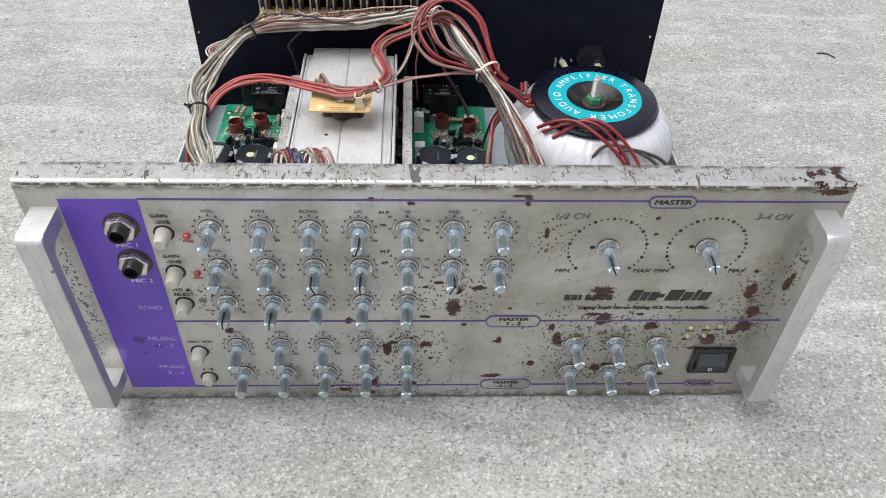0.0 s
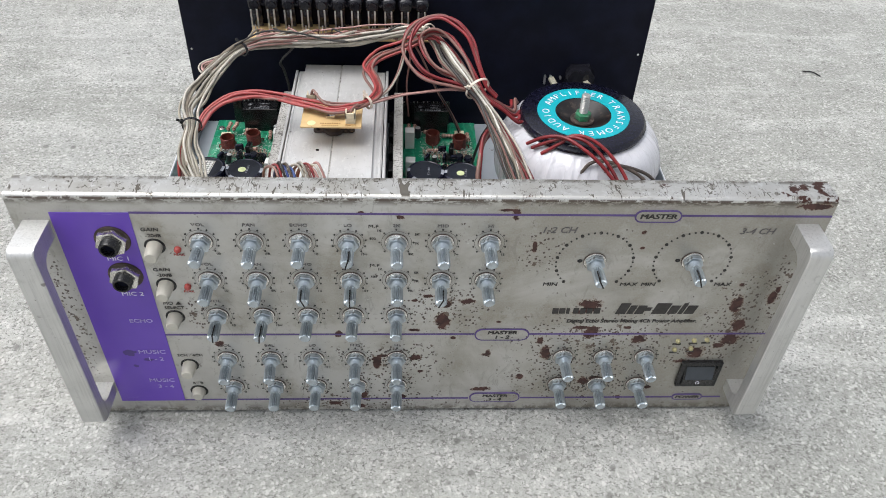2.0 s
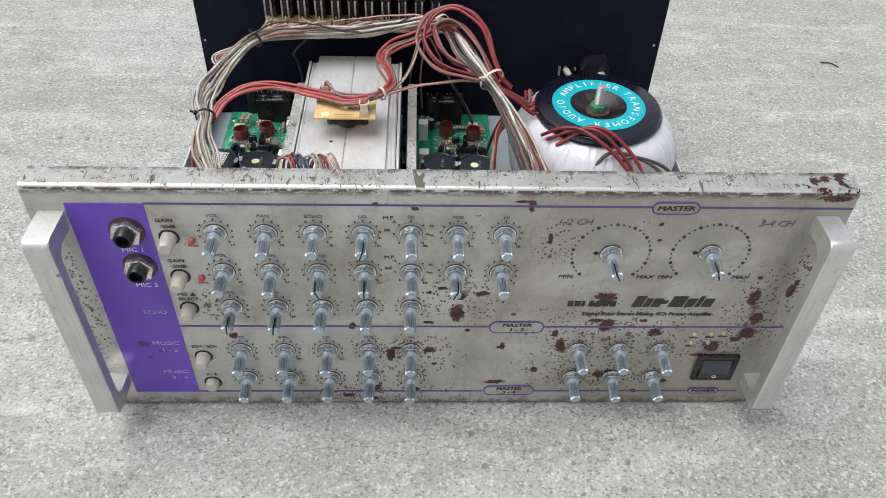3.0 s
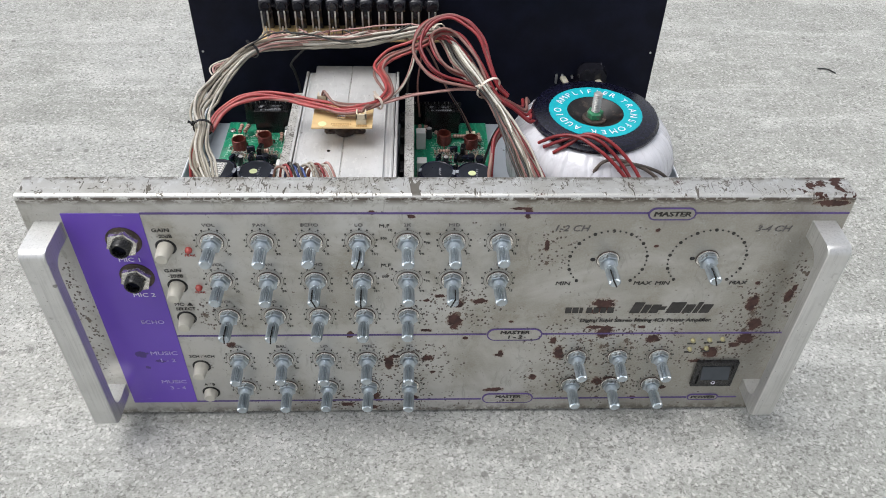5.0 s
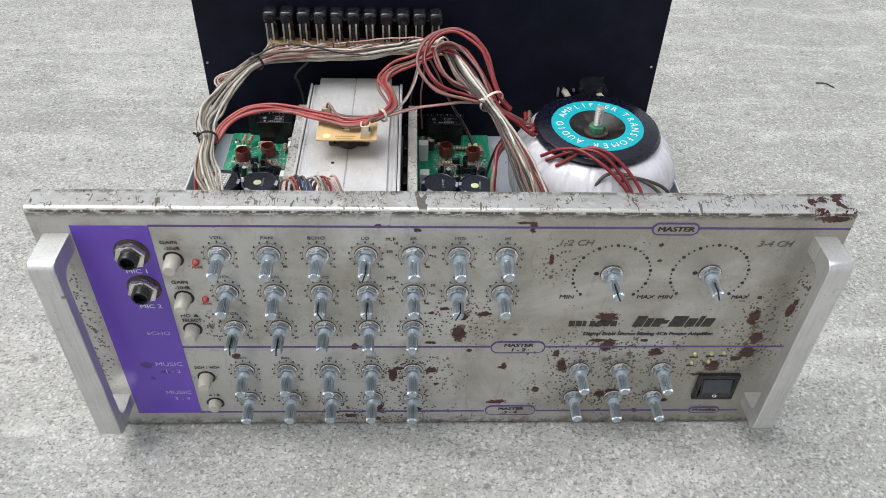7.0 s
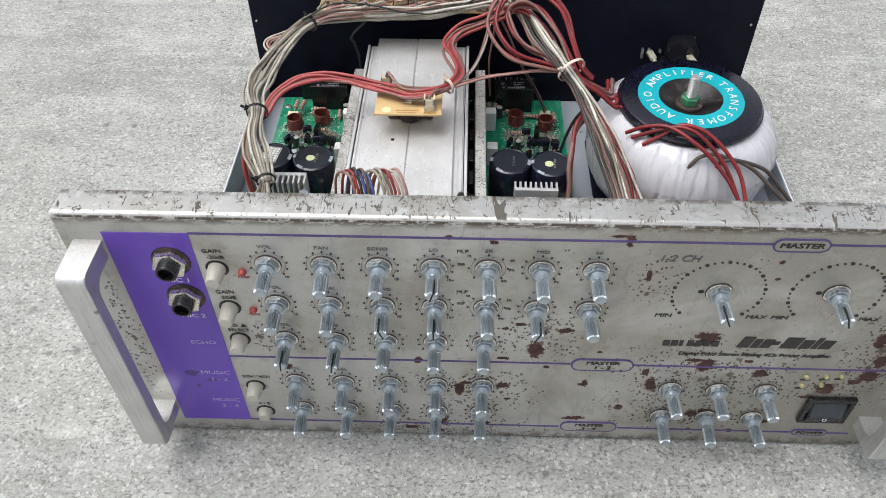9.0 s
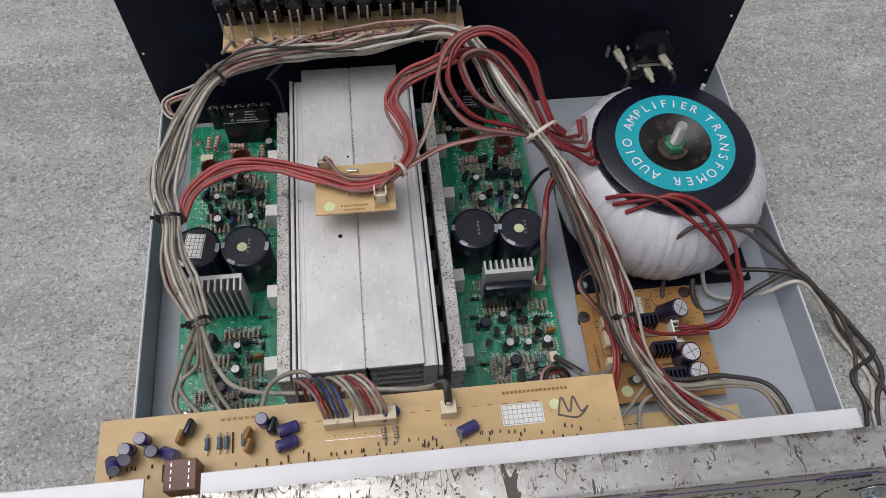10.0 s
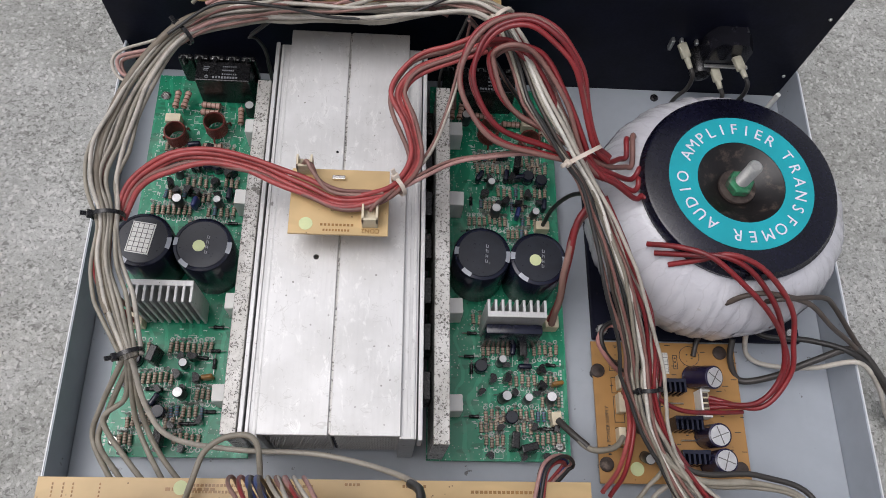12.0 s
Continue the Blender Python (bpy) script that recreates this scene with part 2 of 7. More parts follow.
    m.l.new(m.calc("MULTIPLY", m.step(k, 0.5, 0.0), 0.62), m.b.inputs["Metallic"])
    m.bump(m.calc("SUBTRACT", fine, k), 0.15, 0.0003)
    return m.m


def worn_edge():
    m = Mat("worn_edge_paint", 0.38, 0.72)
    base = m.mix(m.step(m.noise(22, 4), 0.35, 0.7), (0.54, 0.535, 0.51), (0.42, 0.405, 0.365))
    base = m.mix(m.step(m.noise(110, 5, 0.7), 0.52, 0.66), base, (0.62, 0.62, 0.60))
    stain = m.step(m.noise(40, 5, 0.7, m.stretch(0.6, 1, 1), 0.8), 0.52, 0.66)
    base = m.mix(m.calc("MULTIPLY", stain, 0.5), base, (0.22, 0.20, 0.16))
    scr = m.step(m.noise(150, 4, 0.6, m.stretch(1.0, 0.3, 0.3), 1.4), 0.625, 0.65)
    crack = m.step(m.calc("ABSOLUTE", m.calc("SUBTRACT", m.noise(55, 3, 0.5, m.stretch(1.6, 0.5, 1.0), 1.6), 0.5), 0.0), 0.016, 0.004)
    crack = m.calc("MULTIPLY", crack, m.calc("MULTIPLY", m.step(m.noise(34, 4, 0.6), 0.46, 0.56), 0.9))
    fleck = m.step(m.noise(260, 5, 0.75), 0.585, 0.62)
    dark = m.calc("MAXIMUM", m.calc("MAXIMUM", scr, crack), fleck)
    base = m.mix(m.calc("MULTIPLY", dark, 0.85), base, (0.085, 0.072, 0.055))
    sep = m.n.new("ShaderNodeSeparateXYZ")
    m.l.new(m.pos, sep.inputs[0])
    rim = m.calc("MULTIPLY", m.step(sep.outputs[2], 0.1984, 0.1990), m.step(sep.outputs[2], 0.2012, 0.2005))
    bare = m.step(m.noise(70, 4, 0.7), 0.36, 0.50)
    base = m.mix(m.calc("MULTIPLY", rim, m.calc("MULTIPLY", bare, 0.75)), base, (0.66, 0.65, 0.62))
    chip = m.calc("MULTIPLY", m.step(sep.outputs[2], 0.2003, 0.1995), m.step(m.noise(95, 5, 0.7), 0.42, 0.50))
    base = m.mix(m.calc("MULTIPLY", chip, 0.9), base, (0.085, 0.06, 0.045))
    back = m.calc("MULTIPLY", m.step(sep.outputs[1], 0.0135, 0.0165), m.step(m.noise(80, 5, 0.75), 0.44, 0.54))
    base = m.mix(m.calc("MULTIPLY", back, 0.7), base, (0.10, 0.085, 0.065))
    rust = stain_mask(m, [(0.222, 0.20, 0.022, 0.02, 0.68), (0.238, 0.2, 0.014, 0.02, 0.72), (0.06, 0.2, 0.02, 0.006, 0.55), (0.14, 0.2, 0.02, 0.006, 0.5)])
    base = m.mix(rust, base, (0.075, 0.036, 0.028))
    m.color(base).rough(0.30, 0.8, dark).bump(dark, 0.3, 0.0003)
    return m.m


def plain(name, color, rough=0.5, metal=0.0, vary=0.12, scale=60.0, dirt=None, dirt_at=(0.62, 0.72), bump=0.0, dirt_scale=90.0, spec=0.5):
    """A surface with slow cloudiness, fine grain and, if given, dirt specks."""
    m = Mat(name, rough, metal)
    dark, light = tuple(c * (1 - vary) for c in color), tuple(min(1, c * (1 + vary)) for c in color)
    fine = m.noise(scale * 11, 2)
    base = m.mix(m.step(m.noise(scale, 4), 0.3, 0.7), dark, light)
    base = m.mix(m.calc("MULTIPLY", m.step(fine, 0.4, 0.75), 0.25), base, dark)
    if dirt:
        base = m.mix(m.calc("MULTIPLY", m.step(m.noise(dirt_scale, 4, 0.65), *dirt_at), 0.8), base, dirt)
    m.b.inputs["Specular IOR Level"].default_value = spec
    m.color(base).rough(max(0.03, rough - 0.08), min(1, rough + 0.1), fine)
    if bump:
        m.bump(fine, bump, 0.0004)
    return m.m


def vivid(name, low, high, rough=0.45, metal=0.0):
    """A small thing's colour that differs a little from piece to piece."""
    m = Mat(name, rough, metal)
    c = m.mix(m.per_object(), low, high)
    c = m.mix(m.calc("MULTIPLY", m.step(m.noise(70, 4, 0.7), 0.45, 0.70), 0.45), c, tuple(0.35 * (v + 0.06) for v in low))
    m.color(m.mix(m.calc("MULTIPLY", m.noise(300, 3), 0.25), c, (0.05, 0.045, 0.04)))
    return m.m


def circuit_green():
    m = Mat("green_solder_mask", 0.32)
    tracks = m.step(m.voronoi(120, vec=m.stretch(0.5, 1.6, 1)), 0.28, 0.36)
    base = m.mix(tracks, (0.002, 0.150, 0.076), (0.006, 0.225, 0.118))
    lines = m.n.new("ShaderNodeTexWave")
    lines.inputs["Scale"].default_value, lines.inputs["Distortion"].default_value = 34, 9
    lines.inputs["Detail"].default_value = 2
    m.l.new(m.pos, lines.inputs["Vector"])
    base = m.mix(m.calc("MULTIPLY", m.step(lines.outputs["Fac"], 0.80, 0.9), 0.6), base, (0.03, 0.36, 0.20))
    dust = m.step(m.noise(45, 4, 0.7), 0.45, 0.75)
    base = m.mix(m.calc("MULTIPLY", dust, 0.42), base, (0.20, 0.33, 0.26))
    print_ = m.calc("MULTIPLY", m.step(m.voronoi(480), 0.24, 0.14), m.step(m.noise(60, 2), 0.42, 0.54))
    base = m.mix(m.calc("MULTIPLY", print_, 0.7), base, (0.55, 0.60, 0.56))
    soot = m.calc("MULTIPLY", m.step(m.voronoi(260), 0.16, 0.08), m.step(m.noise(50, 2), 0.52, 0.62))
    m.color(m.mix(soot, base, (0.02, 0.03, 0.025))).rough(0.28, 0.6, dust)
    return m.m


def circuit_tan(name, color):
    m = Mat(name, 0.42)
    base = m.mix(m.step(m.noise(22, 4), 0.3, 0.7), color, tuple(c * 0.82 for c in color))
    haze = m.step(m.voronoi(55, "SMOOTH_F1", m.stretch(1, 2.2, 1)), 0.42, 0.55)
    base = m.mix(m.calc("MULTIPLY", haze, 0.25), base, tuple(c * 0.62 for c in color))
    specks = m.calc("MULTIPLY", m.step(m.voronoi(330), 0.17, 0.10), m.step(m.noise(80, 2), 0.56, 0.64))
    m.color(m.mix(m.calc("MULTIPLY", specks, 0.8), base, (0.10, 0.06, 0.02)))
    return m.m


def aluminium(name, color, rough, along=(1, 0.03, 1), speck=0.0, white=0.0, scratch=0.5, metal=0.55):
    m = Mat(name, rough, metal)
    brushed = m.noise(700, 3, 0.6, m.stretch(*along))
    cloud = m.noise(35, 4)
    base = m.mix(m.step(cloud, 0.3, 0.7), color, tuple(c * 0.88 for c in color))
    base = m.mix(m.calc("MULTIPLY", m.step(brushed, 0.45, 0.7), scratch), base, tuple(c * 0.68 for c in color))
    stain = m.step(m.noise(48, 5, 0.7), 0.56, 0.74)
    base = m.mix(m.calc("MULTIPLY", stain, 0.35), base, tuple(c * 0.55 for c in color))
    if white:
        base = m.mix(m.calc("MULTIPLY", m.step(m.noise(130, 5, 0.72, m.stretch(1.6, 0.25, 1)), 0.48, 0.68), white), base, (0.82, 0.82, 0.80))
    if speck:
        s = m.step(m.noise(760, 3, 0.6), 0.72 - 0.12 * speck, 0.76 - 0.12 * speck)
        base = m.mix(m.calc("MULTIPLY", s, 0.85), base, (0.07, 0.065, 0.055))
        scuff = m.step(m.noise(85, 4, 0.7, distort=2.0), 0.63, 0.68)
        base = m.mix(m.calc("MULTIPLY", scuff, 0.30), base, tuple(c * 0.5 for c in color))
        big = m.calc("MULTIPLY", m.step(m.voronoi(90), 0.16, 0.08), m.step(m.noise(30, 2), 0.50, 0.60))
        base = m.mix(m.calc("MULTIPLY", big, 0.7), base, (0.12, 0.11, 0.10))
    m.color(base).rough(rough - 0.06, rough + 0.14, brushed).bump(brushed, 0.08, 0.0002)
    return m.m


def scuffed_top():
    """Bright extruded aluminium, clouded, scuffed and flecked."""
    m = Mat("heat_sink_top", 0.48, 0.55)
    brushed = m.noise(500, 3, 0.6, m.stretch(1, 0.06, 1))
    base = m.mix(m.step(m.noise(26, 5, 0.6), 0.3, 0.7), (0.665, 0.665, 0.66), (0.56, 0.56, 0.55))
    base = m.mix(m.calc("MULTIPLY", m.step(brushed, 0.45, 0.75), 0.14), base, (0.42, 0.42, 0.41))
    pale = m.step(m.noise(140, 6, 0.78, m.stretch(1.2, 0.6, 1), 0.6), 0.54, 0.66)
    base = m.mix(m.calc("MULTIPLY", pale, 0.40), base, (0.86, 0.86, 0.84))
    scuff = m.step(m.noise(110, 6, 0.8, distort=1.5), 0.60, 0.68)
    base = m.mix(m.calc("MULTIPLY", scuff, 0.30), base, (0.36, 0.355, 0.34))
    ring = m.step(m.calc("ABSOLUTE", m.calc("SUBTRACT", m.noise(85, 3, 0.6, distort=1.0), 0.62), 0.0), 0.012, 0.004)
    base = m.mix(m.calc("MULTIPLY", ring, 0.30), base, (0.32, 0.31, 0.29))
    fleck = m.calc("MULTIPLY", m.step(m.calc("ADD", m.voronoi(210), m.calc("MULTIPLY", m.noise(600, 3, 0.7), 0.35)), 0.30, 0.24), m.step(m.noise(45, 4, 0.7), 0.48, 0.60))
    base = m.mix(m.calc("MULTIPLY", fleck, 0.75), base, (0.12, 0.11, 0.10))
    m.color(base).rough(0.40, 0.62, m.noise(60, 4)).bump(m.calc("SUBTRACT", pale, scuff), 0.10, 0.0003)
    return m.m


def speckled_bar():
    """Pale cast metal with dense black corrosion dots."""
    m = Mat("speckled_aluminium", 0.55, 0.35)
    base = m.mix(m.step(m.noise(40, 4), 0.3, 0.7), (0.60, 0.59, 0.565), (0.46, 0.45, 0.42))
    grime = m.step(m.noise(70, 5, 0.75, m.stretch(1, 0.5, 1)), 0.46, 0.66)
    base = m.mix(m.calc("MULTIPLY", grime, 0.45), base, (0.26, 0.25, 0.225))
    dots = m.step(m.calc("ADD", m.noise(640, 4, 0.72, distort=0.6), m.calc("MULTIPLY", m.noise(95, 4, 0.7), 0.34)), 0.715, 0.76)
    base = m.mix(m.calc("MULTIPLY", dots, 0.8), base, (0.07, 0.062, 0.055))
    big = m.step(m.calc("ADD", m.noise(260, 5, 0.75, distort=0.8), m.calc("MULTIPLY", m.noise(60, 3), 0.30)), 0.755, 0.79)
    base = m.mix(m.calc("MULTIPLY", big, 0.8), base, (0.085, 0.075, 0.065))
    pale = m.step(m.noise(190, 5, 0.75), 0.60, 0.68)
    base = m.mix(m.calc("MULTIPLY", pale, 0.4), base, (0.76, 0.76, 0.74))
    m.color(base).rough(0.45, 0.8, dots).bump(dots, 0.3, 0.0004)
    return m.m


def wrap_white():
    """Glossy white winding tape, laid round the ring in overlapping turns."""
    m = Mat("white_winding_tape", 0.26)
    base = m.mix(m.step(m.noise(30, 4), 0.3, 0.7), (0.68, 0.68, 0.71), (0.58, 0.58, 0.62))
    crease = m.noise(75, 5, 0.6, m.stretch(1, 1, 0.5), 1.4)
    away = m.n.new("ShaderNodeVectorMath")
    away.operation = "SUBTRACT"
    away.inputs[1].default_value = (0.1488, 0.2555, 0)
    m.l.new(m.pos, away.inputs[0])
    axes = m.n.new("ShaderNodeSeparateXYZ")
    m.l.new(away.outputs[0], axes.inputs[0])
    angle = m.calc("ARCTAN2", axes.outputs[1], axes.outputs[0])
    lay = m.calc("ADD", m.calc("MULTIPLY", angle, 7.2), m.calc("MULTIPLY", m.noise(26, 3, 0.6), 3.4))
    lap = m.step(m.calc("FRACT", lay, 0.0), 0.0, 0.75)
    edge = m.step(m.calc("FRACT", lay, 0.0), 0.90, 0.98)
    base = m.mix(m.calc("MULTIPLY", edge, 0.20), base, (0.40, 0.39, 0.40))
    pleat = m.noise(150, 3, 0.6, m.stretch(1, 1, 0.10), 0.5)
    crease = m.calc("ADD", m.calc("MULTIPLY", crease, 0.4), m.calc("ADD", m.calc("MULTIPLY", lap, 0.16), m.calc("MULTIPLY", pleat, 0.5)))
    dirt = m.step(m.noise(110, 3, 0.6), 0.68, 0.76)
    base = m.mix(m.calc("MULTIPLY", dirt, 0.4), base, (0.38, 0.35, 0.30))
    m.color(base).bump(crease, 0.5, 0.0032)
    m.b.inputs["Coat Weight"].default_value = 0.4
    m.b.inputs["Coat Roughness"].default_value = 0.12
    return m.m


def striped_body(name, ground, bands, pitch, axis_scale):
    """A resistor's body: coloured bands along its own length."""
    m = Mat(name, 0.4)
    s = m.n.new("ShaderNodeSeparateXYZ")
    m.l.new(m.pos, s.inputs[0])
    ring = m.calc("FRACT", m.calc("ADD", m.calc("MULTIPLY", s.outputs[1], axis_scale), 0.5), 0.0)
    band = m.step(m.calc("ABSOLUTE", m.calc("SUBTRACT", ring, 0.5), 0.0), 0.15, 0.11)
    tint = m.mix(m.per_object(), bands[0], bands[1])
    m.color(m.mix(band, m.mix(m.calc("MULTIPLY", m.per_object(), 0.6), ground, tuple(c * 0.75 for c in ground)), tint))
    return m.m



def label_film():
    m = Mat("violet_label_film", 0.34)
    base = m.mix(m.step(m.noise(16, 3), 0.3, 0.7), (0.115, 0.052, 0.40), (0.145, 0.068, 0.46))
    marks = stain_mask(m, [(-0.2045, 0.0640, 0.008, 0.006, 1.1), (-0.1940, 0.0565, 0.007, 0.004, 1.1), (-0.203, 0.05, 0.006, 0.004, 0.8)], 0.42, 120)
    base = m.mix(m.calc("MULTIPLY", marks, 0.8), base, (0.045, 0.022, 0.13))
    scuff = m.step(m.noise(90, 4, 0.6, m.stretch(0.3, 1, 1.6), 0.8), 0.70, 0.74)
    base = m.mix(m.calc("MULTIPLY", scuff, 0.35), base, (0.42, 0.36, 0.62))
    rim = stain_mask(m, [(-0.1905, 0.1675, 0.014, 0.013, 1.0), (-0.1895, 0.1382, 0.014, 0.013, 0.95)], 0.36, 130)
    m.color(m.mix(m.calc("MULTIPLY", rim, 0.8), base, (0.035, 0.015, 0.03))).rough(0.28, 0.5, scuff)
    return m.m


M = dict(
    concrete=concrete(), panel=panel_paint(), edge=worn_edge(),
    purple=label_film(),
    purple_line=plain("purple_print", (0.10, 0.065, 0.21), 0.5, 0, 0.2),
    ink=plain("black_print", (0.03, 0.027, 0.025), 0.55, 0, 0.3, 200, (0.25, 0.23, 0.2), (0.62, 0.70), dirt_scale=260),
    relay_ink=plain("faded_white_print", (0.30, 0.31, 0.33), 0.5, 0, 0.35, 260),
    grey_ink=plain("grey_print", (0.13, 0.12, 0.12), 0.55, 0, 0.2, 200),
    faded_ink=plain("faded_white_print", (0.42, 0.36, 0.64), 0.5, 0, 0.2, 200),
    white_ink=plain("white_print", (0.72, 0.70, 0.80), 0.5, 0, 0.1, 200),
    handle=aluminium("brushed_handle_metal", (0.66, 0.66, 0.645), 0.36, (1, 1, 0.03), 0.25, 0.0, 0.5, 0.75),
    zinc=plain("zinc_plated_steel", (0.44, 0.49, 0.525), 0.31, 0.86, 0.18, 110, (0.12, 0.12, 0.115), (0.60, 0.70), dirt_scale=140),
    nickel=plain("dull_nickel", (0.66, 0.64, 0.60), 0.24, 0.9, 0.2, 120, (0.10, 0.07, 0.05), (0.6, 0.7)),
    black=plain("black_plastic", (0.009, 0.009, 0.010), 0.26, 0, 0.3, 90, (0.10, 0.10, 0.10), (0.72, 0.8)),
    matt_black=plain("black_paint_and_shade", (0.0050, 0.0060, 0.0150), 0.5, 0, 0.3, 40, (0.04, 0.04, 0.045), (0.71, 0.8), 0.1, spec=0.16),
    band=plain("grey_sleeve_print", (0.34, 0.36, 0.40), 0.35, 0, 0.15, 120),
    sleeve=plain("black_capacitor_sleeve", (0.010, 0.012, 0.026), 0.22, 0, 0.3, 60, (0.06, 0.06, 0.065), (0.66, 0.8)),
    captop=plain("dusty_black_cap_top", (0.017, 0.020, 0.028), 0.30, 0, 0.25, 70, (0.16, 0.16, 0.16), (0.68, 0.78)),
    rocker=plain("lit_rocker_plastic", (0.040, 0.048, 0.058), 0.20, 0, 0.15, 90),
    button=plain("cream_button_plastic", (0.46, 0.44, 0.38), 0.45, 0, 0.1, 70, (0.25, 0.22, 0.17), (0.66, 0.74)),
    led_red=plain("red_lens", (0.40, 0.070, 0.060), 0.22, 0, 0.2, 300),
    led_yellow=plain("yellow_lens", (0.33, 0.30, 0.16), 0.3, 0, 0.25, 300),
    tray=plain("grey_tray_paint", (0.365, 0.40, 0.44), 0.45, 0, 0.08, 15, (0.10, 0.09, 0.08), (0.675, 0.715), 0, 95),
    lip=plain("pale_folded_steel", (0.72, 0.73, 0.74), 0.38, 0.1, 0.05, 30, (0.15, 0.14, 0.12), (0.72, 0.78)),
    green=circuit_green(), tan=circuit_tan("tan_board", (0.64, 0.45, 0.215)), tan_dark=circuit_tan("orange_board", (0.44, 0.235, 0.075)),
    fin=aluminium("heat_sink_aluminium", (0.60, 0.60, 0.595), 0.48, (1, 0.02, 1), 0.22, 0.15, 0.30),
    fin_top=scuffed_top(),
    # darker version of heat_sink_aluminium, used on the front fins only
    fin_dark=aluminium("darker_fin_aluminium", (0.42, 0.42, 0.41), 0.55, (1, 0.02, 1), 0.3, 0.0, 0.30),
    angle=speckled_bar(),
    ceramic=plain("white_ceramic", (0.80, 0.80, 0.77), 0.6, 0, 0.04, 80, (0.5, 0.48, 0.42), (0.68, 0.76)),
    copper=plain("red_enamel_wire", (0.165, 0.036, 0.028), 0.30, 0.2, 0.3, 200),
    silver=plain("tinned_lead", (0.62, 0.62, 0.60), 0.30, 0.9, 0.15, 200),
    big_resistor=striped_body("pink_resistor_body", (0.52, 0.33, 0.27), ((0.12, 0.05, 0.03), (0.16, 0.09, 0.05)), 1, 330),
    small_resistor=striped_body("tan_resistor_body", (0.40, 0.33, 0.25), ((0.16, 0.06, 0.04), (0.08, 0.08, 0.06)), 1, 620),
    blue_resistor=striped_body("blue_resistor_body", (0.09, 0.16, 0.22), ((0.16, 0.05, 0.03), (0.05, 0.05, 0.06)), 1, 620),
    small_cap=vivid("dark_capacitor_sleeve", (0.008, 0.014, 0.016), (0.035, 0.04, 0.05), 0.3),
    violet_cap=vivid("violet_capacitor_sleeve", (0.032, 0.025, 0.125), (0.060, 0.048, 0.20), 0.26),
    cap_end_dull=plain("dull_capacitor_end", (0.20, 0.20, 0.24), 0.4, 0.2, 0.2, 200),
    cap_end=plain("capacitor_end_disc", (0.68, 0.68, 0.68), 0.35, 0.5, 0.1, 200),
    film_cap=plain("brown_film_capacitor", (0.30, 0.15, 0.035), 0.32, 0, 0.2, 150),
    blue_cap=plain("blue_film_capacitor", (0.015, 0.025, 0.13), 0.3, 0, 0.2, 150),
    relay_brown=plain("brown_relay", (0.16, 0.075, 0.055), 0.4, 0, 0.2, 80),
    cream=plain("cream_connector", (0.66, 0.58, 0.42), 0.45, 0, 0.1, 80, (0.3, 0.24, 0.15), (0.64, 0.72)),
    paper=plain("white_label_paper", (0.74, 0.74, 0.70), 0.65, 0, 0.06, 90),
    silk=plain("pale_board_print", (0.52, 0.57, 0.53), 0.6, 0, 0.2, 150),
    dot=plain("pale_green_sticker", (0.60, 0.66, 0.36), 0.55, 0, 0.08, 90),
    wrap=wrap_white(),
    rubber=plain("black_disc_paint", (0.004, 0.0042, 0.0125), 0.26, 0, 0.3, 30, (0.10, 0.10, 0.11), (0.70, 0.78)),
    dish=plain("dusty_dish_paint", (0.010, 0.0085, 0.0085), 0.36, 0, 0.4, 60, (0.080, 0.058, 0.046), (0.52, 0.74), 0.2, 170, 0.4),
    gloss_black=plain("glossy_black_plastic", (0.012, 0.012, 0.016), 0.12, 0, 0.3, 90, (0.14, 0.14, 0.15), (0.60, 0.74)),
    rust_dark=plain("rusty_washer", (0.065, 0.048, 0.042), 0.6, 0.4, 0.4, 160, (0.20, 0.155, 0.125), (0.55, 0.72)),
    teal=plain("teal_label", (0.002, 0.35, 0.41), 0.42, 0, 0.06, 40, (0.02, 0.25, 0.27), (0.72, 0.78)),
    verdigris=plain("verdigris_nut", (0.05, 0.24, 0.12), 0.5, 0.3, 0.4, 200, (0.15, 0.15, 0.13), (0.5, 0.6)),
    bolt=aluminium("bolt_steel", (0.46, 0.46, 0.44), 0.35, (1, 1, 1), 0.2),
    w_red=vivid("dusty_red_insulation", (0.34, 0.030, 0.032), (0.44, 0.085, 0.080), 0.42),
    w_crimson=vivid("crimson_insulation", (0.19, 0.008, 0.013), (0.29, 0.024, 0.028), 0.36),
    w_brown=vivid("dusty_brown_insulation", (0.215, 0.090, 0.076), (0.29, 0.165, 0.135), 0.5),
    w_white=vivid("white_insulation", (0.38, 0.345, 0.285), (0.60, 0.56, 0.49), 0.45),
    w_clean=vivid("clean_white_insulation", (0.62, 0.59, 0.52), (0.78, 0.75, 0.68), 0.4),
    navy_cap=vivid("navy_capacitor_sleeve", (0.008, 0.007, 0.026), (0.016, 0.012, 0.050), 0.22),
    w_grey=vivid("dusty_grey_insulation", (0.22, 0.195, 0.15), (0.38, 0.35, 0.285), 0.5),
    w_pink=vivid("pink_insulation", (0.42, 0.17, 0.15), (0.50, 0.30, 0.27), 0.5),
    w_black=vivid("black_insulation", (0.018, 0.018, 0.018), (0.05, 0.045, 0.04), 0.42),
    w_dirty=vivid("grimy_brown_insulation", (0.17, 0.14, 0.10), (0.21, 0.175, 0.13), 0.55),
    w_dark=vivid("dark_brown_insulation", (0.055, 0.042, 0.035), (0.10, 0.075, 0.06), 0.45),
    w_blue=vivid("blue_insulation", (0.03, 0.05, 0.22), (0.05, 0.10, 0.30), 0.42),
